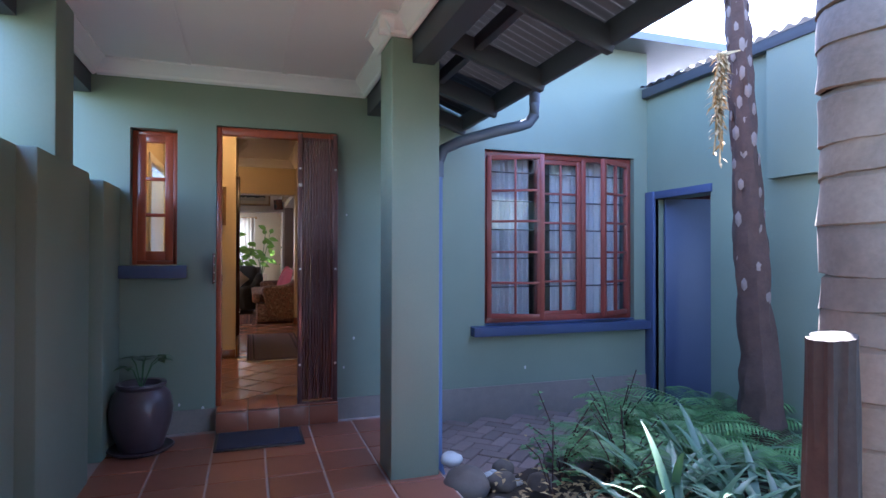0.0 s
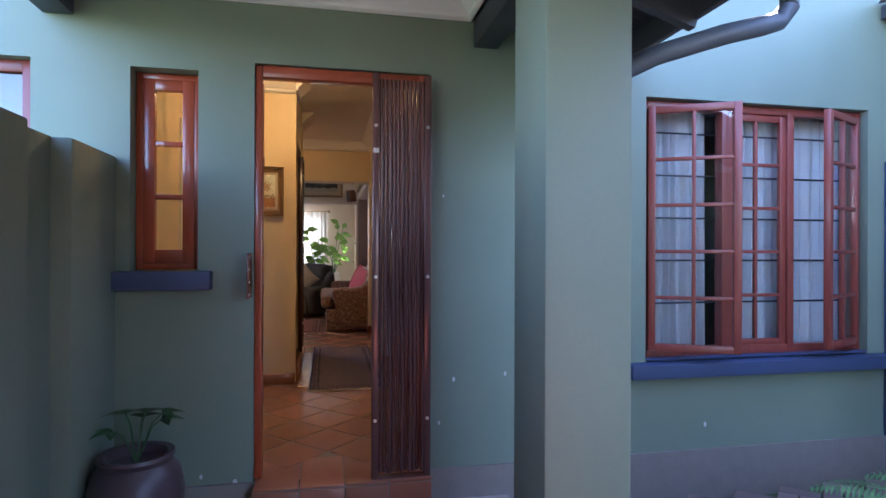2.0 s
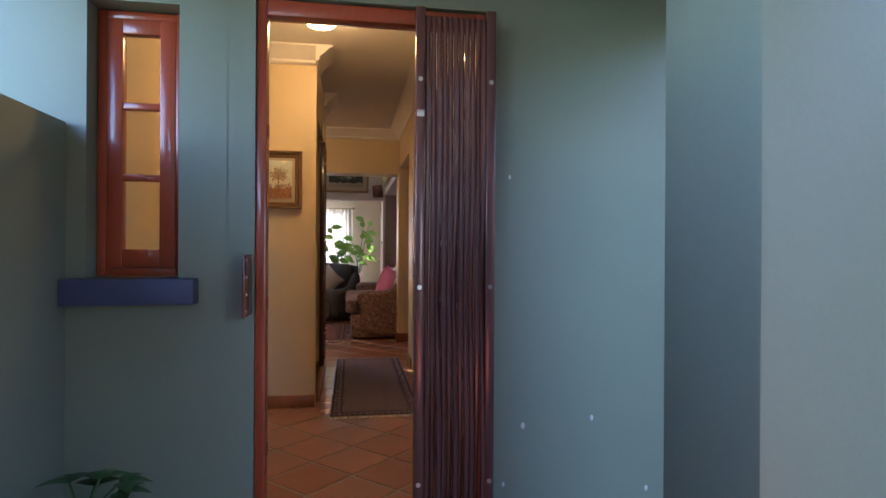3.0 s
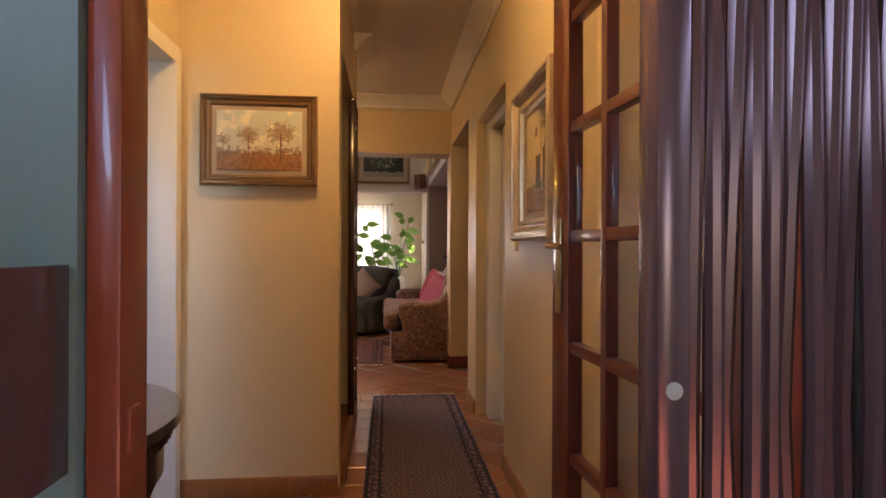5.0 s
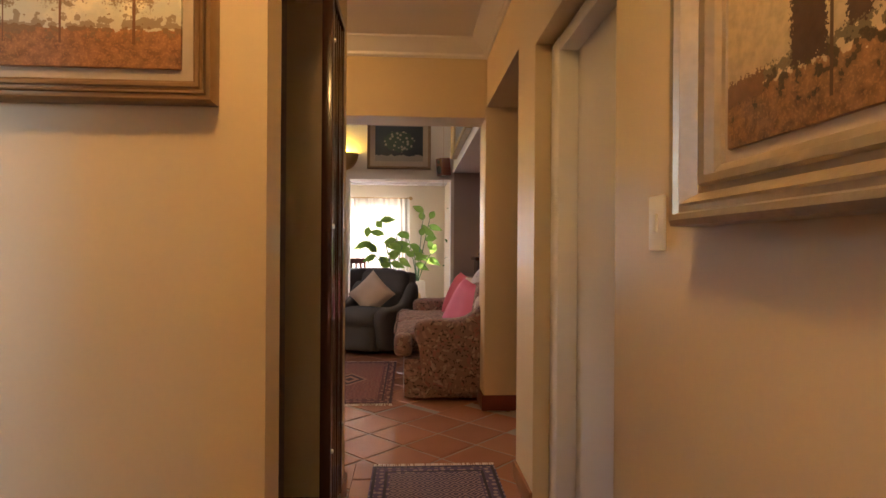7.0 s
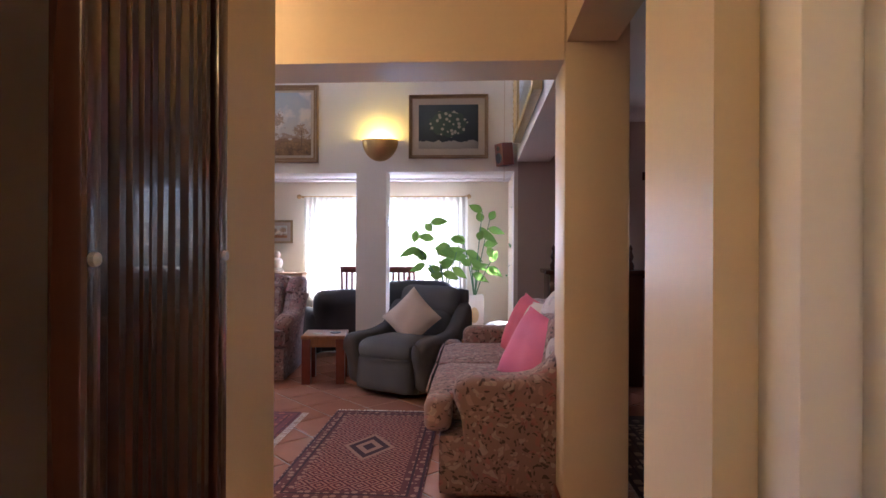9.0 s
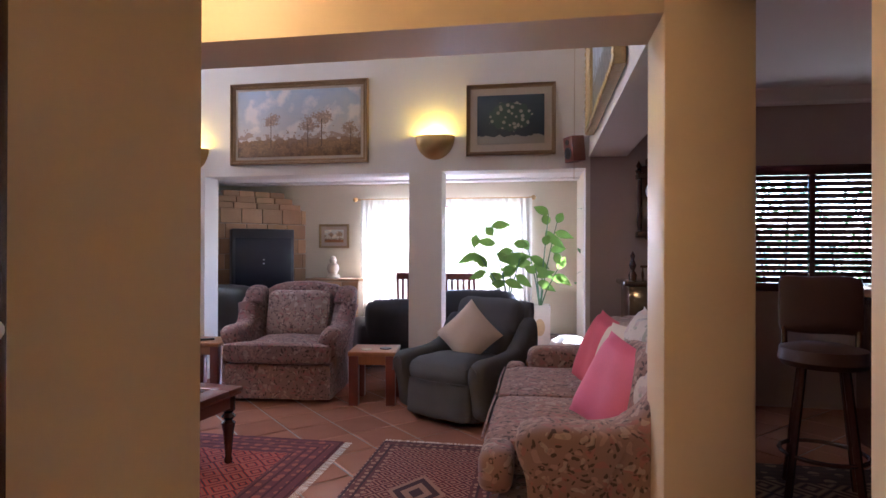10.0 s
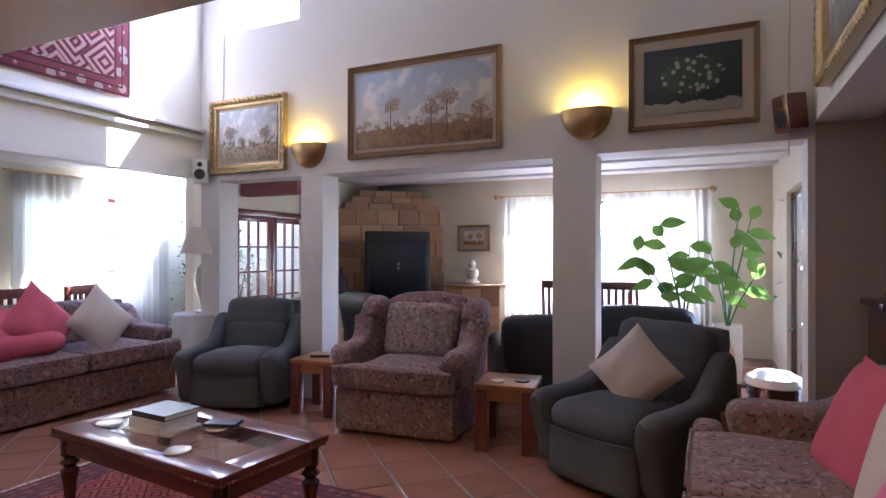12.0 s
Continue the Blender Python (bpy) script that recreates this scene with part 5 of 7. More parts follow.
IM3 = canvas("savanna_oil_painting", 1.26, 0.64, (0.34, 0.41, 0.52), (0.58, 0.50, 0.44), (0.27, 0.16, 0.075), (0.12, 0.075, 0.045), 0.26, ((-0.22, 0.55, 0.055), (0.08, 0.48, 0.06), (0.19, 0.55, 0.07), (0.42, 0.40, 0.05)), (0.27, 0.17, 0.11))
IM4 = canvas("flower_oil_painting", 0.6, 0.43, (0.03, 0.045, 0.06), (0.02, 0.025, 0.035), (0.36, 0.33, 0.28), (0.05, 0.05, 0.05), 0.2, (), (0.04, 0.07, 0.05), True)
IM5 = canvas("farmhouse_oil_painting", 0.72, 0.5, (0.45, 0.50, 0.58), (0.68, 0.62, 0.55), (0.45, 0.36, 0.24), (0.16, 0.11, 0.07), 0.34, ((-0.3, 0.58, 0.10), (0.3, 0.52, 0.09), (-0.1, 0.4, 0.06)), (0.14, 0.11, 0.08), blocks=((-0.22, 0.02, 0.30, 0.48, (0.72, 0.68, 0.62)), (0.12, 0.30, 0.34, 0.46, (0.66, 0.60, 0.55)), (-0.10, -0.05, 0.30, 0.40, (0.12, 0.09, 0.08))))
IM6 = canvas("blue_oil_painting", 1.3, 0.7, (0.30, 0.40, 0.55), (0.45, 0.50, 0.60), (0.20, 0.20, 0.2), (0.10, 0.10, 0.12), 0.25, ((0.1, 0.4, 0.1),), (0.2, 0.22, 0.25))

picture("landscape_painting", "bushveld landscape in a brown and gold frame on the cream wall", 0.53, 0.42, BRONZE, 0.05, 0.022, IM1, T(-0.485, 6.628, 1.83))
picture("street_painting", "street scene in a heavy stepped silver-gilt frame", 0.60, 0.64, SILVERG, 0.10, 0.02, IM2, T(0.725, 6.11, 1.685, 0, 0, -90), depth=0.06)


def switch(x, y, z, rz):
    ob = thing("light_switch", "white plastic wall light switch", "switch", T(x, y, z, 0, 0, rz))
    part("plate", one_box(-0.037, -0.009, -0.06, 0.037, 0, 0.06, bevel=0.004), PLASTICW, ob)
    part("rocker", one_box(-0.012, -0.014, -0.02, 0.012, -0.006, 0.02, bevel=0.003), PLASTICW, ob)


switch(0.729, 6.60, 1.38, -90)
switch(-3.10, YF - 0.001, 1.38, 0)


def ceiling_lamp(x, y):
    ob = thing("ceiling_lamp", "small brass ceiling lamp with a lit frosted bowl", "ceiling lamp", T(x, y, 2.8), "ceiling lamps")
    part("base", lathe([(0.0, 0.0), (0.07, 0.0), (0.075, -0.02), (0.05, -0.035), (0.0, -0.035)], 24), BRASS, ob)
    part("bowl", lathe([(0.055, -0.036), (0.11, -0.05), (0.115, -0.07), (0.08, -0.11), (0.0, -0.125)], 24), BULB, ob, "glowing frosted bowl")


ceiling_lamp(-0.05, 5.87)
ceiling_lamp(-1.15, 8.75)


def hall_table():
    ob = thing("hall_table", "dark polished half-round hall table with a carved rim", "table", T(-0.845, 5.22, FL))
    def half(r, z0, z1, bev):
        bm = bm_new()
        n = 30
        top = [bm.verts.new((r * math.sin(math.pi * k / n), -r * math.cos(math.pi * k / n), z1)) for k in range(n + 1)]
        bot = [bm.verts.new((v.co.x, v.co.y, z0)) for v in top]
        bm.faces.new(top)
        bm.faces.new(bot[::-1])
        for k in range(n + 1):
            bm.faces.new((bot[k], bot[(k + 1) % (n + 1)], top[(k + 1) % (n + 1)], top[k]))
        bmesh.ops.recalc_face_normals(bm, faces=bm.faces)
        return bm
    part("tabletop", half(0.47, 0.745, 0.772, 0.004), DARKWOOD, ob)
    part("apron", half(0.43, 0.62, 0.745, 0), DARKWOOD, ob)
    bead = bm_new()
    for k in range(40):
        a = math.pi * (k + 0.5) / 40
        r = bmesh.ops.create_icosphere(bead, subdivisions=1, radius=0.018)
        bmesh.ops.translate(bead, vec=(0.435 * math.sin(a), -0.435 * math.cos(a), 0.715), verts=r["verts"])
    part("carved_edge", bead, DARKWOOD, ob, "row of carved beads")
    prof = [(0.022, 0.0), (0.03, 0.03), (0.018, 0.06), (0.024, 0.3), (0.034, 0.5), (0.02, 0.55), (0.04, 0.6), (0.04, 0.64)]
    for x, y in ((0.06, -0.36), (0.06, 0.36), (0.36, -0.12), (0.36, 0.12)):
        part("leg", lathe(prof, 14, T(x, y, 0)), DARKWOOD, ob)


hall_table()


def white_door(name, label, hinge, width, angle, arch):
    ob = thing(name, label, "door", kind="structure")
    leaf = part("door_leaf", one_box(0, -0.02, 0.006, width, 0.02, 2.03, bevel=0.004), PAINTW, ob, m=T(*hinge, 0, 0, angle))
    fr = bm_new()
    for c in arch:
        box(fr, *c, bevel=0.006)
    part("door_frame", fr, PAINTW, ob, "white moulded door frame")
    for z in (0.3, 1.75):
        part("hinge", tube([(-0.006, 0.026, z), (-0.006, 0.026, z + 0.1)], 0.007), STEEL, leaf)
    return ob


white_door("door_3", "white painted door standing open off the hall", (-0.985, 6.565, FL), 0.80, 180,
           ((-0.985, 6.555, FL, -0.835, 6.615, 2.24), (-0.985, 5.72, FL, -0.835, 5.775, 2.24), (-0.982, 5.775, 2.165, -0.838, 6.555, 2.24)))
white_door("door_4", "white painted door closed in the passage recess", (0.90, 7.72, FL), 0.78, -90,
           ((0.80, 7.73, FL, 0.94, 7.855, 2.21), (0.80, 6.875, FL, 0.94, 6.93, 2.21), (0.803, 6.93, 2.15, 0.937, 7.73, 2.21)))


def passage_gate():
    gate = thing("passage_gate", "dark brown folding security gate folded at the corridor mouth", "gate", T(-0.115, 7.47, FL + 0.115))
    for y in (0.0, 0.33):
        part("gate_post", one_box(-0.02, y, 0.01, 0.02, y + 0.035, 1.96, bevel=0.004), DARKWOOD, gate)
    for k in range(10):
        y = 0.05 + k * 0.028
        part("slat", tube([(0.005 * (k % 2), y, 0.02), (0.006 * math.sin(k), y + 0.003, 1.0), (0.005 * (k % 2), y, 1.94)], 0.012, 6), DARKWOOD, gate)
    for y in (0.017, 0.347):
        for z in (0.3, 1.12, 1.8):
            part("bolt", lathe([(0.009, 0.0), (0.008, 0.006), (0.0, 0.008)], 10, T(0.021, y, z, 0, 90)), STEEL, gate)
    part("head_rail", one_box(-0.022, 0, 1.96, 0.022, 0.365, 1.99, bevel=0.003), DARKWOOD, gate)


passage_gate()


def rug(name, label, x0, y0, x1, y1, material, fringe_y=True, z=FL):
    w, d = x1 - x0, y1 - y0
    ob = thing(name, label, "rug", T((x0 + x1) / 2, (y0 + y1) / 2, z))
    bm = bm_new()
    N, M = max(4, int(w / 0.08)), max(4, int(d / 0.08))
    g = {}
    for i in range(N + 1):
        for j in range(M + 1):
            x, y = -w / 2 + w * i / N, -d / 2 + d * j / M
            g[i, j] = bm.verts.new((x, y, 0.010 + 0.002 * noise.noise(Vector((x * 3 + x0, y * 3, 0)))))
    for i in range(N):
        for j in range(M):
            bm.faces.new((g[i, j], g[i + 1, j], g[i + 1, j + 1], g[i, j + 1]))
    r = bmesh.ops.extrude_face_region(bm, geom=bm.faces[:])
    for v in [v for v in r["geom"] if isinstance(v, bmesh.types.BMVert)]:
        v.co.z = 0.001
    bmesh.ops.recalc_face_normals(bm, faces=bm.faces)
    part("carpet", bm, material, ob)
    fr = bm_new()
    rnd = random.Random(2)
    L = w if fringe_y else d
    n = int(L / 0.012)
    for k in range(n):
        for s in (-1, 1):
            a = -L / 2 + L * (k + 0.5) / n
            e = (d if fringe_y else w) / 2
            q = [(a - 0.004, s * e), (a + 0.004, s * e), (a + 0.004 + rnd.uniform(-.008, .008), s * (e + 0.05)), (a - 0.004, s * (e + 0.05))]
            fr.faces.new([fr.verts.new((u, v, 0.006 - 0.003 * (i > 1)) if fringe_y else (v, u, 0.006 - 0.003 * (i > 1))) for i, (u, v) in enumerate(q)])
    tagged(part("fringe", fr, CREAMFAB, ob, "pale cotton fringe"), kind="stuff")
    return ob


rug("runner_rug", "long blue-brown runner rug with a patterned border on the tiles", 0.0, 6.33, 0.64, 8.40, carpet("runner_wool", (0.14, 0.105, 0.21), (0.08, 0.055, 0.13), (0.32, 0.24, 0.26), 0.64, 2.07, cell=0.085))
rug("small_oriental_rug", "dark red oriental rug with a pale medallion", -0.73, 9.64, 0.06, 11.19, carpet("red_brown_wool", (0.24, 0.04, 0.035), (0.10, 0.04, 0.045), (0.36, 0.22, 0.16), 0.79, 1.55, cell=0.11, medallion=True))
rug("large_oriental_rug", "large red oriental rug with rows of medallions and pale fringes", -3.35, 9.25, -0.98, 11.12, carpet("bright_red_wool", (0.46, 0.055, 0.035), (0.11, 0.045, 0.055), (0.30, 0.11, 0.075), 2.37, 1.87, cell=0.17), fringe_y=False)


# ---- living room things ----
def swept_arm(profile, w, x, r=0.045, flare=0.0, s=1):
    """An upholstered side of width w centred on x, cut to a rounded side outline of (y, z) corners."""
    pts = [Vector(p) for p in profile]
    for _ in range(3):
        pts = [q for a, b in zip(pts, pts[1:] + pts[:1]) for q in (a.lerp(b, 0.25), a.lerp(b, 0.75))]
    n = len(pts)
    area = sum(pts[k].x * pts[(k + 1) % n].y - pts[(k + 1) % n].x * pts[k].y for k in range(n))
    nrm = []
    for k in range(n):
        d = (pts[(k + 1) % n] - pts[k - 1]).normalized()
        nrm.append(Vector((d.y, -d.x)) * (1 if area > 0 else -1))
    bm = bm_new()
    rings = []
    steps = [(-w / 2 + r - r * math.sin(t), r * (1 - math.cos(t))) for t in (1.571, 1.05, 0.52, 0.0)]
    steps += [(-a, b) for a, b in reversed(steps)]
    for dx, ins in steps:
        rings.append([bm.verts.new((x + dx + s * flare * max(0, (p.y - 0.35)) * (1.5 if p.x < 0.1 else 0.6), p.x - nv.x * ins, p.y - nv.y * ins)) for p, nv in zip(pts, nrm)])
    for a, b in zip(rings, rings[1:]):
        for k in range(n):
            bm.faces.new((a[k], a[(k + 1) % n], b[(k + 1) % n], b[k]))
    bm.faces.new(rings[0])
    bm.faces.new(rings[-1][::-1])
    bmesh.ops.recalc_face_normals(bm, faces=bm.faces)
    return bm


def piping(w, h, m, rad=0.006):
    """A sewn cord round a cushion's rim, in its own x-z plane."""
    c = 0.04
    pts = []
    for cx, cz, a0 in ((w / 2 - c, h / 2 - c, 0), (-w / 2 + c, h / 2 - c, 90), (-w / 2 + c, -h / 2 + c, 180), (w / 2 - c, -h / 2 + c, 270)):
        for k in range(5):
            a = radians(a0 + 22.5 * k)
            pts.append(m @ Vector((cx + c * math.cos(a), 0, cz + c * math.sin(a))))
    return tube(pts + pts[:1], rad, 6)


def wing_chair(m):
    ob = thing("armchair", "brown floral upholstered armchair with a loose back cushion", "armchair", m)
    part("base", soft_box(0.93, 0.80, 0.31, 0.03, m=T(0, 0.02, 0.175)), FLORAL, ob)
    seat = soft_box(0.62, 0.66, 0.17, 0.05, 0.02, m=T(0, -0.06, 0.42))
    soft_box(0.92, 0.15, 0.17, 0.05, 0.01, m=T(0, -0.37, 0.42), bm=seat)
    seat = part("seat_cushion", seat, FLORAL, ob)
    part("piping", tube([(-0.45, -0.44, 0.488), (-0.2, -0.446, 0.492), (0.2, -0.446, 0.492), (0.45, -0.44, 0.488)], 0.006, 6), FLORAL, seat)
    bk = soft_box(0.82, 0.18, 0.62, 0.08, m=T(0, 0.37, 0.62, -10))
    for v in bk.verts:
        if v.co.z > 0.7:
            v.co.z += 0.07 * (1 - (v.co.x / 0.41) ** 2)
    part("backrest", bk, FLORAL, ob)
    cu = part("back_cushion", soft_box(0.60, 0.17, 0.43, 0.06, m=T(0, 0.20, 0.70, -14)), FLORALP, ob, "paler flowered loose cushion")
    part("piping", piping(0.57, 0.40, T(0, 0.135, 0.685, -14)), FLORAL, cu)
    prof = [(-0.28, 0.04), (-0.28, 0.40), (-0.37, 0.48), (-0.38, 0.58), (-0.30, 0.645), (-0.06, 0.63), (0.05, 0.68), (0.10, 0.82), (0.15, 0.93), (0.30, 0.97), (0.42, 0.92), (0.44, 0.5), (0.40, 0.04)]
    for s in (-1, 1):
        part("arm", swept_arm(prof, 0.17, s * 0.385, 0.06, 0.16, s), FLORAL, ob)
    return ob


def recliner(m, group="grey recliners"):
    ob = thing("recliner", "charcoal grey fabric recliner armchair", "armchair", m, group)
    part("base", soft_box(0.66, 0.76, 0.30, 0.06, m=T(0, 0.02, 0.17)), GREYFAB, ob)
    part("footrest", soft_box(0.60, 0.12, 0.32, 0.055, m=T(0, -0.40, 0.21, -5)), GREYFAB, ob)
    seat = soft_box(0.60, 0.72, 0.20, 0.095, 0.045, m=T(0, -0.11, 0.40, -3))
    seat = part("seat_cushion", seat, GREYFAB, ob)
    part("seam", tube([(-0.28, -0.455, 0.36), (-0.1, -0.474, 0.352), (0.1, -0.474, 0.352), (0.28, -0.455, 0.36)], 0.006, 6), GREYFAB, seat)
    part("lumbar_cushion", soft_box(0.60, 0.20, 0.34, 0.085, m=T(0, 0.25, 0.57, -16)), GREYFAB, ob)
    hc = soft_box(0.66, 0.19, 0.34, 0.085, m=T(0, 0.34, 0.80, -16))
    for v in hc.verts:
        v.co.x *= 1 - 0.12 * max(0, v.co.z - 0.72)
    part("head_cushion", hc, GREYFAB, ob)
    part("back_shell", soft_box(0.70, 0.12, 0.78, 0.055, m=T(0, 0.43, 0.56, -14)), GREYFAB, ob)
    prof = [(-0.40, 0.03), (-0.43, 0.28), (-0.49, 0.42), (-0.47, 0.52), (-0.38, 0.56), (-0.15, 0.55), (0.09, 0.575), (0.20, 0.67), (0.29, 0.79), (0.40, 0.83), (0.46, 0.60), (0.40, 0.03)]
    for s in (-1, 1):
        part("arm", swept_arm(prof, 0.145, s * 0.365, 0.06, 0.06, s), GREYFAB, ob)
        part("arm_seam", tube([(s * 0.36 + q, -0.487, z) for q, z in ((-0.05, 0.40), (-0.045, 0.48), (0.0, 0.52), (0.045, 0.48), (0.05, 0.40))], 0.005, 6), GREYFAB, ob)
    return ob


def sofa(name, label, length, m, seats):
    """Along its own x, facing -y."""
    ob = thing(name, label, "sofa", m)
    part("base", soft_box(length - 0.05, 0.82, 0.31, 0.03, m=T(0, 0.02, 0.175)), FLORAL, ob)
    w = (length - 0.40) / seats
    for k in range(seats):
        x = -length / 2 + 0.20 + w * (k + 0.5)
        st = soft_box(w - 0.008, 0.72, 0.17, 0.05, 0.02, m=T(x, -0.10, 0.42))
        if k in (0, seats - 1):
            e = -1 if k == 0 else 1
            soft_box(0.24, 0.14, 0.17, 0.05, 0.0, m=T(e * (length / 2 - 0.125), -0.39, 0.42), bm=st)
        st = part("seat_cushion", st, FLORAL, ob)
        part("piping", tube([(x - w / 2 + 0.03, -0.462, 0.49), (x, -0.466, 0.494), (x + w / 2 - 0.03, -0.462, 0.49)], 0.006, 6), FLORAL, st)
        part("back_cushion", soft_box(w - 0.012, 0.20, 0.42, 0.08, m=T(x, 0.26, 0.66, -12)), FLORAL, ob)
    part("backrest", soft_box(length - 0.06, 0.18, 0.62, 0.08, m=T(0, 0.38, 0.56, -6)), FLORAL, ob)
    prof = [(-0.26, 0.04), (-0.26, 0.40), (-0.31, 0.50), (-0.31, 0.59), (-0.22, 0.625), (0.04, 0.615), (0.16, 0.68), (0.24, 0.80), (0.40, 0.82), (0.43, 0.4), (0.42, 0.04)]
    for s in (-1, 1):
        part("arm", swept_arm(prof, 0.20, s * (length / 2 - 0.10), 0.045, 0.05, s), FLORAL, ob)
    return ob


wing_chair(T(-1.93, 12.36, FL, 0, 0, 5))
recliner(T(-0.26, 11.98, FL, 0, 0, -27) @ Matrix.Diagonal((0.95, 0.95, 0.93, 1)))
recliner(T(-3.58, 12.32, FL, 0, 0, 20) @ Matrix.Diagonal((0.97, 0.95, 0.92, 1)))
sofa("floral_sofa", "brown floral two-seat sofa under the deep beam", 1.98, T(0.53, 10.66, FL, 0, 0, -90), 2)
sofa("floral_sofa", "long brown floral sofa with pink cushions", 2.5, T(-4.84, 11.10, FL, 0, 0, 90), 3)
pillow(0.40, 0.40, 0.16, CREAMFAB, "cushion", "cream linen cushion on the grey recliner", T(-0.25, 11.95, FL + 0.635, 68, 42, -27))
pillow(0.48, 0.48, 0.18, PINKFAB, "cushion", "rose pink cushion leaning on the sofa", T(0.68, 10.98, FL + 0.67, 68, 8, -72))
pillow(0.48, 0.50, 0.19, CREAMFAB, "cushion", "cream cushion leaning on the sofa", T(0.73, 10.58, FL + 0.67, 70, -4, -70))
pillow(0.42, 0.44, 0.17, PINK2, "cushion", "bright pink silk cushion leaning on the sofa", T(0.66, 10.14, FL + 0.665, 66, 14, -58))
pillow(0.44, 0.42, 0.15, FLORAL2, "cushion", "pale floral cushion behind the pink ones", T(0.80, 10.42, FL + 0.78, 68, 8, -84))
pillow(0.44, 0.42, 0.15, FLORAL2, "cushion", "pale floral cushion at the sofa back", T(0.81, 10.02, FL + 0.77, 68, -6, -90))
pillow(0.48, 0.48, 0.17, CREAMFAB, "cushion", "cream cushion stood on its corner on the long sofa", T(-4.66, 11.72, FL + 0.72, 70, 45, 80))
pillow(0.52, 0.52, 0.18, PINKFAB, "cushion", "rose pink cushion stood on its corner on the long sofa", T(-4.68, 11.22, FL + 0.74, 70, 45, 88))
pillow(0.50, 0.50, 0.18, PINKFAB, "cushion", "rose pink cushion on the long sofa", T(-4.66, 10.82, FL + 0.70, 68, 10, 92))
bol = soft_box(0.60, 0.17, 0.17, 0.085, m=None)
tagged(part("bolster", bol, PINKFAB, m=T(-4.58, 11.05, FL + 0.61, 0, 0, 88)), "pink bolster cushion lying on the seat", "cushion")


def turned_leg(h, r):
    return [(r * 0.45, 0), (r * 0.6, 0.03), (r * 0.45, 0.05), (r * 0.75, h * 0.45), (r, h * 0.58), (r * 0.55, h * 0.62), (r * 1.05, h * 0.67), (r * 0.6, h * 0.72), (r * 0.95, h * 0.76), (r * 0.95, h)]


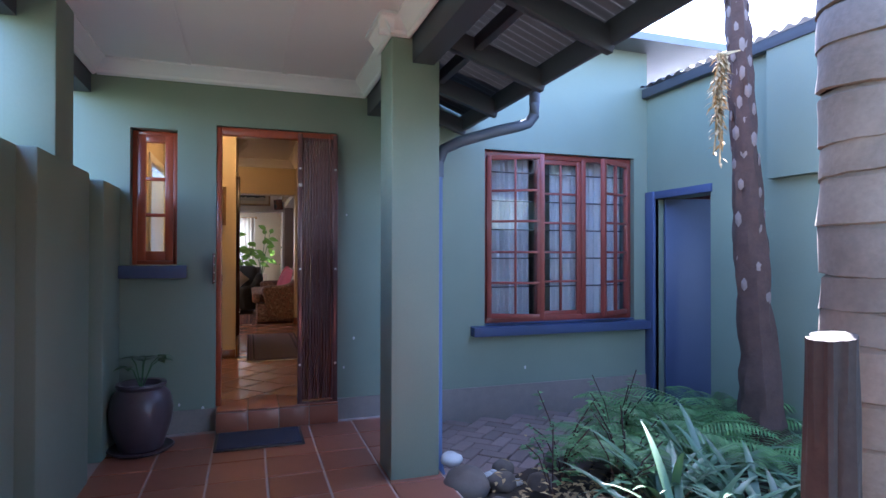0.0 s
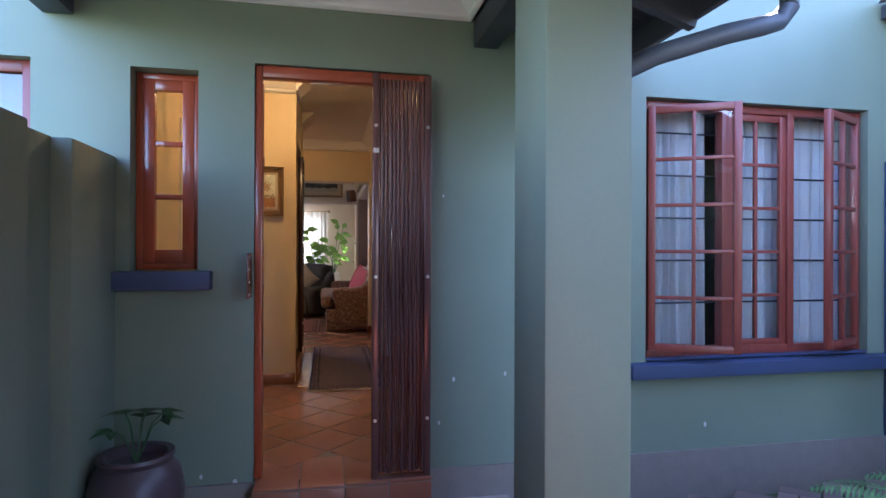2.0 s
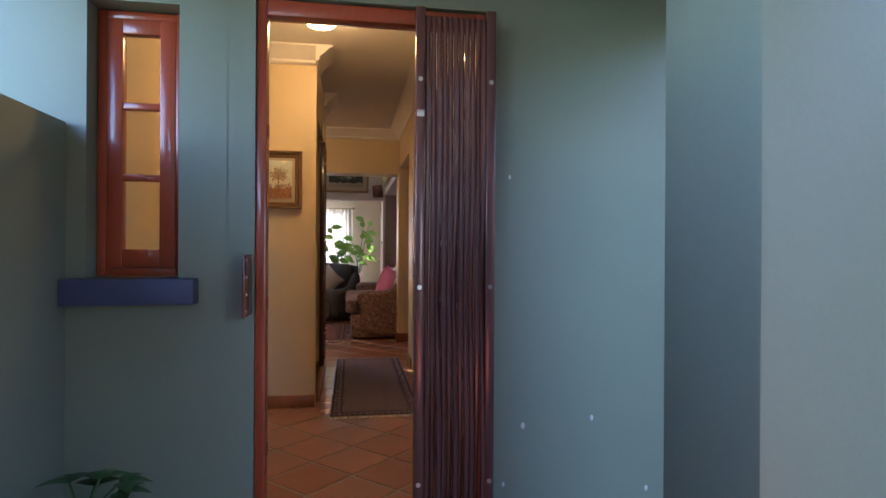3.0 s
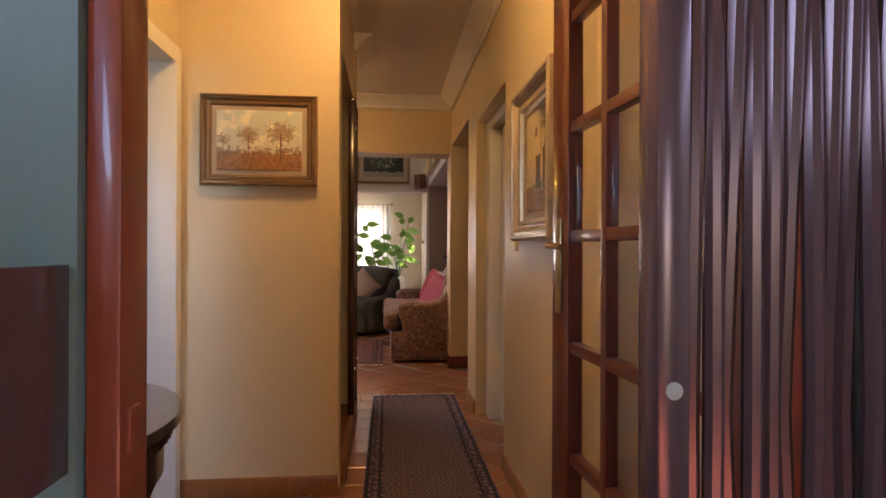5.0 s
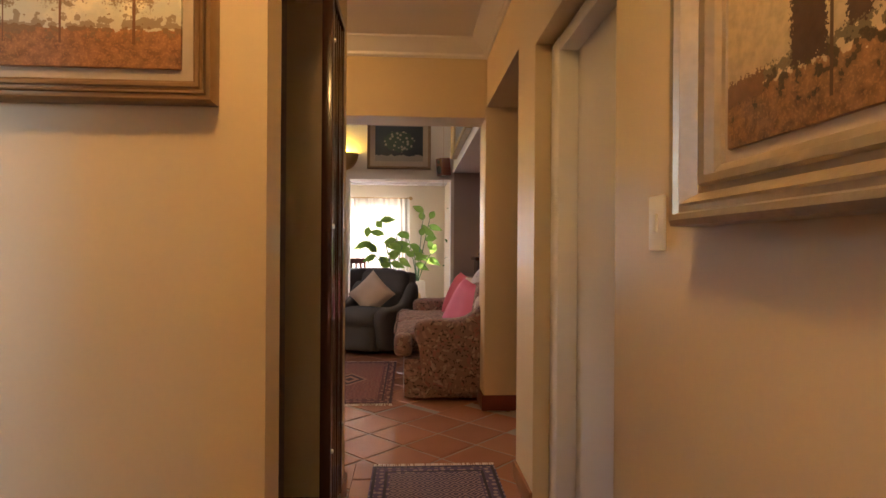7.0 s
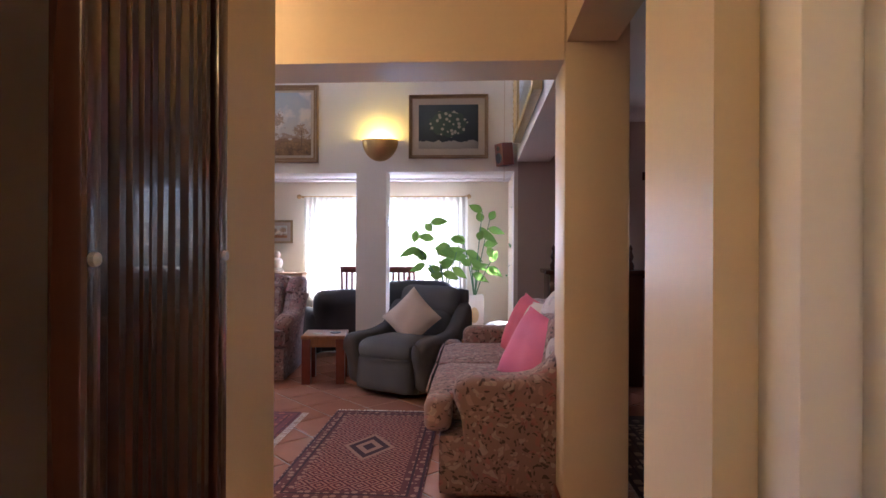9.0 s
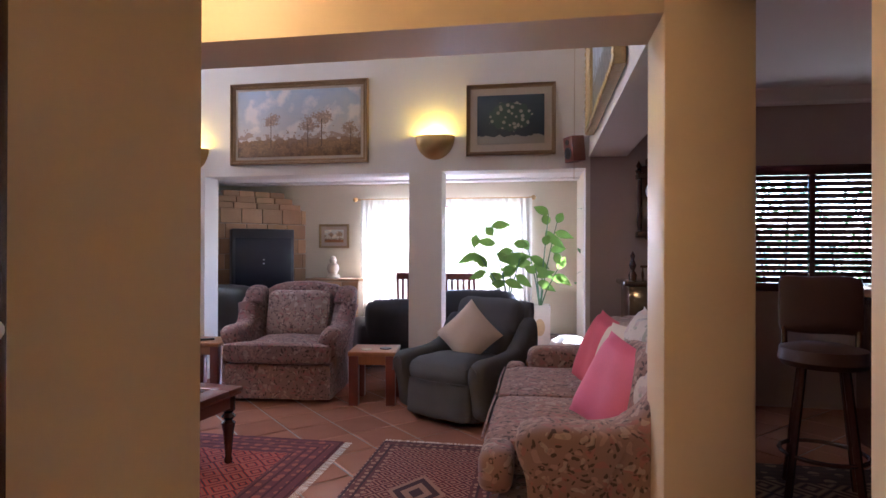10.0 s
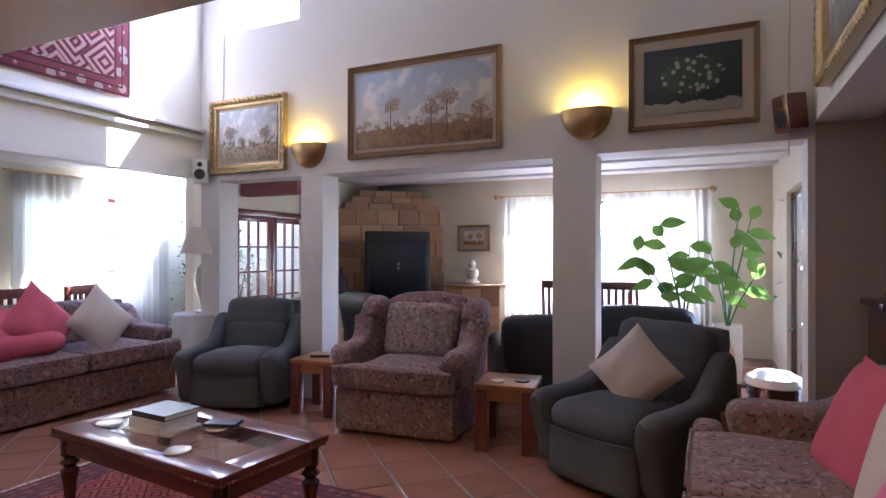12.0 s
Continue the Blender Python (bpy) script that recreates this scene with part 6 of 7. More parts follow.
def coffee_table():
    ob = thing("coffee_table", "mahogany coffee table with a glass top and turned legs", "coffee table", T(-2.13, 10.44, FL, 0, 0, -5.5))
    w, d, h = 1.24, 0.62, 0.465
    fr = bm_new()
    b = 0.13
    box(fr, -w / 2, -d / 2, h - 0.03, w / 2, -d / 2 + b, h, bevel=0.006)
    box(fr, -w / 2, d / 2 - b, h - 0.03, w / 2, d / 2, h, bevel=0.006)
    box(fr, -w / 2 + 0.003, -d / 2 + b - 0.002, h - 0.029, -w / 2 + b, d / 2 - b + 0.002, h - 0.001, bevel=0.005)
    box(fr, w / 2 - b, -d / 2 + b - 0.002, h - 0.029, w / 2 - 0.003, d / 2 - b + 0.002, h - 0.001, bevel=0.005)
    part("tabletop", fr, MAHOG, ob)
    part("glass_inset", one_box(-w / 2 + b - 0.004, -d / 2 + b - 0.004, h - 0.016, w / 2 - b + 0.004, d / 2 - b + 0.004, h - 0.006), GLASS, ob, smooth=False)
    part("apron", box(box(box(box(bm_new(), -w / 2 + 0.05, -d / 2 + 0.03, h - 0.12, w / 2 - 0.05, -d / 2 + 0.05, h - 0.028), -w / 2 + 0.05, d / 2 - 0.05, h - 0.12, w / 2 - 0.05, d / 2 - 0.03, h - 0.028),
         -w / 2 + 0.03, -d / 2 + 0.05, h - 0.12, -w / 2 + 0.05, d / 2 - 0.05, h - 0.028), w / 2 - 0.05, -d / 2 + 0.05, h - 0.12, w / 2 - 0.03, d / 2 - 0.05, h - 0.028), MAHOG, ob)
    bead = bm_new()
    for k in range(62):
        r = bmesh.ops.create_icosphere(bead, subdivisions=1, radius=0.008)
        bmesh.ops.translate(bead, vec=(-w / 2 + 0.02 * (k + 0.5), -d / 2, h - 0.035), verts=r["verts"])
    for k in range(30):
        r = bmesh.ops.create_icosphere(bead, subdivisions=1, radius=0.008)
        bmesh.ops.translate(bead, vec=(w / 2, -d / 2 + 0.02 * (k + 0.5), h - 0.035), verts=r["verts"])
    part("beading", bead, MAHOG, ob, "carved rope beading")
    for sx in (-1, 1):
        for sy in (-1, 1):
            part("leg", lathe(turned_leg(h - 0.03, 0.042), 18, T(sx * (w / 2 - 0.06), sy * (d / 2 - 0.06), 0)), DARKWOOD, ob)
    z = FL + h + 0.0005
    for k, (dx, dy, s, r, mt2, lb) in enumerate(((0, 0, 0.30, 4, PAPER, "white magazine under the books"), (0.0, 0.01, 0.25, -6, PAPER, "pale hardback book in the stack"), (0.0, 0.015, 0.24, 3, PAPER, "pale hardback book in the stack"), (0.01, 0.02, 0.24, -3, DARKBOOK, "black hardback book on top of the stack"))):
        t = 0.010 if k == 0 else 0.027
        bk = thing("book", lb, "book", T(-2.28 + dx, 10.42 + dy, z, 0, 0, r), "books on the coffee table")
        part("page_block", one_box(-s / 2 + 0.006, -0.096, 0.003, s / 2 - 0.006, 0.096, t - 0.003), PAPER, bk)
        part("cover", box(box(box(bm_new(), -s / 2, -0.10, 0, s / 2, 0.10, 0.0028), -s / 2, -0.10, t - 0.0028, s / 2, 0.10, t), -s / 2, -0.103, 0, s / 2, -0.098, t), mt2, bk)
        z += t + 0.0005
    for k, (x, y, r) in enumerate(((-1.93, 10.22, 0.055), (-2.58, 10.36, 0.06), (-2.02, 10.52, 0.05))):
        c = thing("coaster", "round pale coaster on the glass table", "coaster", T(x, y, FL + h + 0.0005), "coasters")
        part("disc", lathe([(0, 0), (r, 0), (r + 0.004, 0.006), (r, 0.009), (r * 0.8, 0.006), (0, 0.006)], 20), CERAMIC, c)
    b3 = thing("note_pad", "small dark notepad with papers on the table", "notepad", T(-2.02, 10.56, FL + h + 0.001, 0, 0, 20))
    part("pad", one_box(-0.08, -0.05, 0.01, 0.08, 0.05, 0.028, bevel=0.003), DARKBOOK, b3)


coffee_table()


def side_stool(x, y, rz, s=0.40):
    ob = thing("side_table", "small square honey-wood side table with stout legs", "side table", T(x, y, FL, 0, 0, rz), "wooden side tables")
    part("tabletop", one_box(-s / 2, -s / 2, 0.415, s / 2, s / 2, 0.45, bevel=0.006), OAK, ob)
    for sx in (-1, 1):
        for sy in (-1, 1):
            part("leg", one_box(sx * (s / 2 - 0.045) - 0.04, sy * (s / 2 - 0.045) - 0.04, 0, sx * (s / 2 - 0.045) + 0.04, sy * (s / 2 - 0.045) + 0.04, 0.416, bevel=0.005), MAHOG, ob)
    part("apron", one_box(-s / 2 + 0.02, -s / 2 + 0.02, 0.34, s / 2 - 0.02, s / 2 - 0.02, 0.414), OAK, ob)


side_stool(-1.10, 12.22, 8)
side_stool(-2.78, 12.38, 4)
side_stool(0.36, 12.05, 5, 0.34)
rc = thing("remote_control", "black remote control on the side table", "remote", T(-2.78, 12.33, FL + 0.452, 0, 0, 30))
part("body", one_box(-0.08, -0.022, 0, 0.08, 0.022, 0.018, bevel=0.005), BLACKP, rc)
rc = thing("coaster", "dark coaster on the wooden side table", "coaster", T(-1.0, 12.2, FL + 0.452))
part("disc", lathe([(0, 0), (0.05, 0), (0.052, 0.008), (0, 0.008)], 18), BLACKP, rc)
rc = thing("coaster", "pale coaster on the wooden side table", "coaster", T(-1.15, 12.12, FL + 0.452))
part("disc", lathe([(0, 0), (0.045, 0), (0.047, 0.008), (0, 0.008)], 18), CERAMIC, rc)


def desk():
    ob = thing("writing_desk", "dark polished writing desk with a leather top", "desk", T(-1.48, 8.88, FL))
    part("desktop", one_box(-0.56, -0.33, 0.705, 0.56, 0.33, 0.735, bevel=0.008), DARKWOOD, ob)
    part("carcass", one_box(-0.54, -0.31, 0.56, 0.54, 0.31, 0.705, bevel=0.005), DARKWOOD, ob)
    for x in (-0.27, 0.27):
        part("drawer", one_box(x - 0.25, 0.308, 0.575, x + 0.25, 0.322, 0.695, bevel=0.004), DARKWOOD, ob)
    for sx in (-1, 1):
        for sy in (-1, 1):
            part("leg", lathe([(0.02, 0), (0.028, 0.05), (0.02, 0.08), (0.03, 0.4), (0.036, 0.5), (0.036, 0.565)], 14, T(sx * 0.5, sy * 0.27, 0)), DARKWOOD, ob)
    pp = thing("paper_sheet", "white sheet of paper on the desk", "paper", T(-1.52, 8.92, FL + 0.736, 0, 0, 12))
    part("sheet", one_box(-0.21, -0.15, 0, 0.21, 0.15, 0.002), PAPER, pp)


desk()
picture("savanna_painting", "wide savanna landscape in a bronze frame above the opening", 1.40, 0.79, BRONZE, 0.05, 0.025, IM3, T(-1.99, YF - 0.002, 2.685))
picture("flower_painting", "white flowers on black in a brown frame with a linen slip", 0.80, 0.64, BRONZE, 0.035, 0.065, IM4, T(0.04, YF - 0.002, 2.645))
picture("farmhouse_painting", "farm landscape in an ornate carved gilt frame", 0.93, 0.71, GOLD, 0.085, 0.022, IM5, T(-3.84, YF - 0.002, 2.60), depth=0.05, carved=True)
picture("gilt_painting", "blue painting in a wide gilt frame hung on the beam", 1.75, 1.05, GOLD, 0.12, 0.02, IM6, T(0.722, 11.20, 2.90, 0, 0, -90), depth=0.06, carved=True)
picture("small_painting", "small landscape in a thin gold frame on the sunroom wall", 0.52, 0.40, GOLD, 0.035, 0.06, IM1, T(-3.12, 16.592, 1.70))
picture("small_portrait_painting", "small pale picture in a gold frame by the fireplace", 0.02 + 0.36, 0.46, GOLD, 0.03, 0.06, IM5, T(-4.842, 15.2, 1.62, 0, 0, 90))


def sconce(x, z):
    ob = thing("wall_sconce", "brass half-bowl uplighter glowing yellow on the wall", "wall lamp", T(x, YF, z), "brass wall sconces")
    bm = bm_new()
    N, S = 10, 20
    rings = []
    for j in range(N + 1):
        a = math.pi / 2 * j / N
        r = 0.185 * math.cos(a)
        rings.append([bm.verts.new((r * math.cos(math.pi * k / S), -r * 0.62 * math.sin(math.pi * k / S), -0.215 * math.sin(a))) for k in range(S + 1)])
    for a, b in zip(rings, rings[1:]):
        for k in range(S):
            bm.faces.new((a[k], b[k], b[k + 1], a[k + 1]))
    bmesh.ops.remove_doubles(bm, verts=bm.verts, dist=0.0005)
    bmesh.ops.recalc_face_normals(bm, faces=bm.faces)
    bmesh.ops.solidify(bm, geom=bm.faces[:], thickness=0.006)
    part("bowl", bm, BRASS, ob)
    part("bulb", lathe([(0.0, -0.05), (0.03, -0.03), (0.035, 0.0), (0.02, 0.03), (0.0, 0.035)], 14, T(0, -0.055, -0.06)), BULB, ob, "glowing bulb")


sconce(-0.655, 2.515)
sconce(-3.125, 2.46)


def speaker(m, body, label):
    ob = thing("speaker", label, "loudspeaker", m)
    part("cabinet", one_box(-0.07, -0.13, -0.11, 0.07, 0, 0.11, bevel=0.008), body, ob)
    part("woofer", lathe([(0.05, 0), (0.052, 0.006), (0.04, 0.002), (0.012, -0.008), (0.0, -0.004)], 20, T(0, -0.131, -0.035, 90)), BLACKP, ob)
    part("tweeter", lathe([(0.024, 0), (0.025, 0.005), (0.0, 0.003)], 16, T(0, -0.131, 0.06, 90)), BLACKP, ob)


speaker(T(-4.42, YF - 0.01, 2.28, 0, 0, 30), PLASTICW, "small pale loudspeaker in the corner")
speaker(T(0.655, YF - 0.03, 2.36, 6, 0, -60), MAHOG, "reddish wooden loudspeaker tilted by the beam")
for x, z0 in ((-4.17, 2.97), (0.60, 2.1)):
    cb = thing("picture_cord", "thin cord running up the wall", "cord", T(x, YF - 0.006, 0))
    part("cord", tube([(0, 0, z0), (0.004, 0, 3.4), (0, 0, 4.85)], 0.004, 6), CREAMFAB, cb)


def hanging_rug():
    ob = thing("wall_rug", "red and white geometric rug hung on the upper wall", "wall hanging", T(-4.462, 10.78, 3.33, 90, 0, 90))
    m2 = carpet("kilim_wool", (0.42, 0.10, 0.09), (0.20, 0.045, 0.06), (0.46, 0.36, 0.34), 2.1, 1.0, cell=0.26, medallion=True, wild=0.75)
    part("textile", one_box(-1.05, -0.5, 0, 1.05, 0.5, 0.012, bevel=0.003), m2, ob)


hanging_rug()


def table_lamp():
    tb = thing("lamp_table", "round side table under a white lace cloth", "side table", T(-4.52, 12.72, FL))
    bm = bm_new()
    S = 48
    rings = []
    for r, z, w in ((0.0, 0.70, 0), (0.29, 0.70, 0), (0.305, 0.68, 0.004), (0.31, 0.5, 0.012), (0.315, 0.30, 0.02)):
        rings.append([bm.verts.new(((r + w * math.sin(9 * 6.283 * k / S)) * math.cos(6.283 * k / S), (r + w * math.sin(9 * 6.283 * k / S)) * math.sin(6.283 * k / S), z)) for k in range(S)])
    for a, b in zip(rings, rings[1:]):
        for k in range(S):
            bm.faces.new((a[k], b[k], b[(k + 1) % S], a[(k + 1) % S]))
    bmesh.ops.remove_doubles(bm, verts=bm.verts, dist=0.0001)
    part("tablecloth", bm, LACE, tb)
    part("tabletop", lathe([(0, 0.66), (0.285, 0.66), (0.285, 0.69), (0, 0.69)], 32), OAK, tb)
    part("pedestal", lathe([(0.16, 0), (0.17, 0.03), (0.05, 0.07), (0.04, 0.4), (0.06, 0.64), (0, 0.66)], 20), OAK, tb)
    lp = thing("table_lamp", "tall cream ceramic table lamp with a pale shade", "table lamp", T(-4.52, 12.72, FL + 0.703))
    part("base", lathe([(0, 0), (0.085, 0), (0.09, 0.02), (0.05, 0.04), (0.045, 0.07), (0.085, 0.22), (0.10, 0.36), (0.085, 0.46), (0.04, 0.50), (0.02, 0.54), (0.015, 0.60), (0, 0.60)], 28), CERAMIC, lp)
    sh = lathe([(0.235, 0.60), (0.15, 0.87)], 36)
    for f in [f for f in sh.faces if len(f.verts) > 4]:
        sh.faces.remove(f)
    part("shade", sh, SHADE, lp, "pale linen cone shade")


table_lamp()


# ---- sunroom things ----
def double_doors():
    ob = thing("door_5", "glazed mahogany double doors with brass handles", "door", kind="structure")
    fr = bm_new()
    box(fr, -4.93, 13.405, FL, -4.83, 13.45, 1.995, bevel=0.004)
    box(fr, -4.93, 14.73, FL, -4.83, 14.775, 1.995, bevel=0.004)
    box(fr, -4.928, 13.45, 1.93, -4.832, 14.73, 1.995, bevel=0.004)
    part("door_frame", fr, MAHOG, ob)
    for y in (13.452, 14.092):
        leaf = sash(0.636, 1.755, 3, 5, 0.075, 0.022, 0.04, None, ob, MAHOG, "door_leaf", T(-4.87, y, FL + 0.006, 0, 0, 90), bottom=0.16)
        if y < 14:
            part("door_handle", box(tube([(0.598, -0.022, 1.0), (0.598, -0.06, 1.0), (0.52, -0.062, 0.995)], 0.008), 0.58, -0.026, 0.88, 0.616, -0.02, 1.08, bevel=0.003), BRASS, leaf, "brass lever handle")


def sunroom_window():
    ob = thing("window_4", "wide wooden sunroom window with small panes", "window", kind="structure")
    for k in range(3):
        sash(0.85, 1.58, 2, 4, 0.05, 0.022, 0.05, None, ob, REDWOOD, "casement", T(-2.54 + k * 0.862, 16.70, 0.63))
    part("window_sill", one_box(-2.6, 16.52, 0.58, 0.1, 16.62, 0.62, bevel=0.005), OAK, ob)
    rod = thing("curtain_rod", "brass curtain rod with round finials", "curtain rod", T(-1.25, 16.5, 2.30))
    part("pole", tube([(-1.45, 0, 0), (1.42, 0, 0)], 0.012, 10), BRASS, rod)
    for x in (-1.47, 1.44):
        part("finial", lathe([(0, -0.045), (0.03, -0.03), (0.042, 0), (0.03, 0.03), (0, 0.045)], 16, T(x, 0, 0, 0, 90)), BRASS, rod)
        part("bracket", one_box(x * 0.96 - 0.01, 0, -0.02, x * 0.96 + 0.01, 0.10, 0.02, bevel=0.003), BRASS, rod)
    curtain("curtain", "white sheer curtain drawn half across the window", 1.25, 1.95, 13, 0.035, SHEER, T(-2.62, 16.47, 2.29), "sunroom curtains", 0.15)
    curtain("curtain", "white sheer curtain swept aside", 1.35, 1.95, 12, 0.035, SHEER, T(-1.18, 16.47, 2.29), "sunroom curtains", -0.45)
    dw = thing("window_5", "dining room window frame", "window", kind="structure")
    for k in range(2):
        sash(0.82, 1.39, 2, 3, 0.05, 0.022, 0.05, None, dw, REDWOOD, "casement", T(-6.66, 12.11 + k * 0.82, 0.755, 0, 0, 90))
    curtain("curtain", "white sheer dining room curtain", 1.05, 1.95, 10, 0.04, SHEER, T(-6.52, 12.0, 2.34, 0, 0, 90), "dining curtains")
    curtain("curtain", "white dining room curtain hanging in folds", 0.75, 2.0, 9, 0.045, SHEER, T(-6.50, 13.15, 2.34, 0, 0, 90), "dining curtains")
    r2 = thing("curtain_rod", "thin rod of the dining curtains", "curtain rod", T(-6.5, 12.9, 2.35))
    part("pole", tube([(0, -1.0, 0), (0, 1.1, 0)], 0.012, 8), BRASS, r2)
    sd = thing("door_6", "glass side door of the sunroom with fairy lights", "door", kind="structure")
    sash(1.58, 1.92, 2, 1, 0.06, 0.04, 0.05, None, sd, DARKWOOD, "door_leaf", T(0.92, 13.61, FL + 0.006, 0, 0, 90))
    curtain("curtain", "white sheer curtain beside the glass door", 0.5, 2.0, 6, 0.03, SHEER, T(0.82, 13.1, 2.25, 0, 0, 90), "sunroom curtains")


double_doors(), sunroom_window()


def stone_fireplace():
    ob = thing("fireplace", "corner chimney breast of sandstone blocks", "fireplace", T(-4.30, 16.10, FL, 0, 0, 45))
    part("core", one_box(-0.82, -0.10, 0, 0.82, 0.55, 1.95), MORTAR, ob, smooth=False)
    cap = one_box(-0.80, -0.08, 1.95, 0.80, 0.55, 2.26)
    for v in cap.verts:
        if v.co.z > 2.2:
            v.co.x *= 0.55
            v.co.y = 0.5 if v.co.y > 0 else 0.10
    part("hood_core", cap, MORTAR, ob, smooth=False)
    for j in range(8):
        z = 0.02 + j * 0.243
        off = 0.16 if j % 2 else 0.0
        x = -0.83 - off * 0.5
        while x < 0.82:
            w = 0.33 if (j + int(x * 10)) % 3 else 0.30
            a, b2 = max(x, -0.83), min(x + w, 0.83)
            if b2 - a > 0.06:
                part("stone_block", one_box(a + 0.006, -0.125, z + 0.006, b2 - 0.006, -0.09, z + 0.237, bevel=0.006, seg=1), SANDST, ob)
            x += w
    for j in range(3):
        z = 1.96 + j * 0.1
        k = 1 - 0.15 * (j + 0.5)
        for q in range(4):
            a = (-0.8 + 0.4 * q) * k
            part("stone_block", one_box(a + 0.005, -0.10 + 0.055 * j, z, a + 0.4 * k - 0.005, 0.05 + 0.055 * j, z + 0.094, bevel=0.006, seg=1), SANDST, ob)
    lw = thing("stone_ledge", "low sandstone ledge beside the fireplace", "ledge", T(-3.0, 16.38, FL))
    part("core", one_box(-0.44, -0.13, 0, 0.42, 0.2, 0.80), MORTAR, lw, smooth=False)
    for j in range(3):
        for q in range(3):
            part("stone_block", one_box(-0.44 + q * 0.287 + 0.005, -0.15, j * 0.265 + 0.006, -0.44 + (q + 1) * 0.287 - 0.005, -0.12, j * 0.265 + 0.258, bevel=0.006, seg=1), SANDST, lw)
    part("top", one_box(-0.47, -0.18, 0.80, 0.44, 0.2, 0.84, bevel=0.008), SANDST, lw)
    l2 = thing("stone_ledge", "low sandstone ledge along the side wall", "ledge", T(-4.6, 15.0, FL))
    part("core", one_box(-0.24, -0.55, 0, 0.05, 0.5, 0.72), MORTAR, l2, smooth=False)
    for j in range(3):
        for q in range(3):
            part("stone_block", one_box(0.04, -0.55 + q * 0.35 + 0.005, j * 0.24 + 0.005, 0.07, -0.55 + (q + 1) * 0.35 - 0.005, j * 0.24 + 0.235, bevel=0.006, seg=1), SANDST, l2)
    fg = thing("figurine", "small cream ceramic figurine on the stone ledge", "figurine", T(-3.05, 16.35, FL + 0.84))
    part("body", lathe([(0, 0), (0.11, 0), (0.12, 0.03), (0.07, 0.08), (0.10, 0.15), (0.085, 0.22), (0.045, 0.25), (0.06, 0.30), (0.04, 0.35), (0.0, 0.37)], 20), CERAMIC, fg)
    vs = thing("vase", "olive ceramic vase on the ledge", "vase", T(-4.62, 15.25, FL + 0.72))
    part("body", lathe([(0, 0), (0.06, 0), (0.10, 0.10), (0.09, 0.2), (0.04, 0.3), (0.035, 0.36), (0.045, 0.38), (0, 0.37)], 20), GLAZEPOT, vs)
    tv = thing("television", "dark boxy television standing before the fireplace", "television", T(-3.98, 15.72, FL, 0, 0, 36))
    part("stand", one_box(-0.42, -0.2, 0, 0.42, 0.2, 0.58, bevel=0.01), DARKWOOD, tv)
    part("cabinet", one_box(-0.46, -0.20, 0.58, 0.46, 0.12, 1.62, bevel=0.02), BLACKP, tv)
    part("screen", one_box(-0.41, -0.207, 0.66, 0.41, -0.196, 1.48, bevel=0.006), SCREEN, tv)
    part("badge", one_box(-0.012, -0.211, 1.08, 0.012, -0.206, 1.10), STEEL, tv)
    part("badge", one_box(-0.012, -0.211, 1.14, 0.012, -0.206, 1.16), STEEL, tv)


stone_fireplace()


def dark_armchair(m):
    ob = thing("leather_armchair", "black leather armchair seen from behind", "armchair", m, "black leather chairs")
    part("seat", soft_box(0.8, 0.75, 0.36, 0.08, m=T(0, 0, 0.24)), BLACKFAB, ob)
    part("backrest", soft_box(0.82, 0.24, 0.62, 0.11, 0.02, m=T(0, 0.34, 0.56, -12)), BLACKFAB, ob)
    for s in (-1, 1):
        part("arm", soft_box(0.2, 0.78, 0.55, 0.09, m=T(s * 0.38, 0, 0.32)), BLACKFAB, ob)


dark_armchair(T(-1.30, 13.75, FL, 0, 0, 205) @ Matrix.Diagonal((1, 1, 0.88, 1)))
dark_armchair(T(-3.1, 14.05, FL, 0, 0, 150))
dark_armchair(T(-0.35, 13.85, FL, 0, 0, 180))


def dining_chair(m, group):
    ob = thing("dining_chair", "dark wooden chair with a slatted back", "chair", m, group)
    part("seat", soft_box(0.44, 0.42, 0.05, 0.02, 0.01, m=T(0, 0, 0.45)), OAK, ob)
    for sx in (-1, 1):
        part("leg", tube([(sx * 0.19, -0.18, 0), (sx * 0.19, -0.18, 0.43)], 0.018), MAHOG, ob)
        part("back_leg", tube([(sx * 0.19, 0.2, 0), (sx * 0.19, 0.19, 0.45), (sx * 0.19, 0.26, 0.98)], 0.018), MAHOG, ob)
    part("top_rail", one_box(-0.21, 0.235, 0.90, 0.21, 0.265, 0.99, bevel=0.008), MAHOG, ob)
    for k in range(4):
        x = -0.12 + 0.08 * k
        part("slat", one_box(x - 0.018, 0.21, 0.47, x + 0.018, 0.235, 0.91, bevel=0.003), MAHOG, ob)


dining_chair(T(-1.45, 15.35, FL, 0, 0, 180), "sunroom chairs")
dining_chair(T(-0.75, 15.35, FL, 0, 0, 176), "sunroom chairs")
dining_chair(T(-5.75, 12.0, FL, 0, 0, -70), "dining chairs")
dining_chair(T(-5.75, 11.4, FL, 0, 0, -84), "dining chairs")


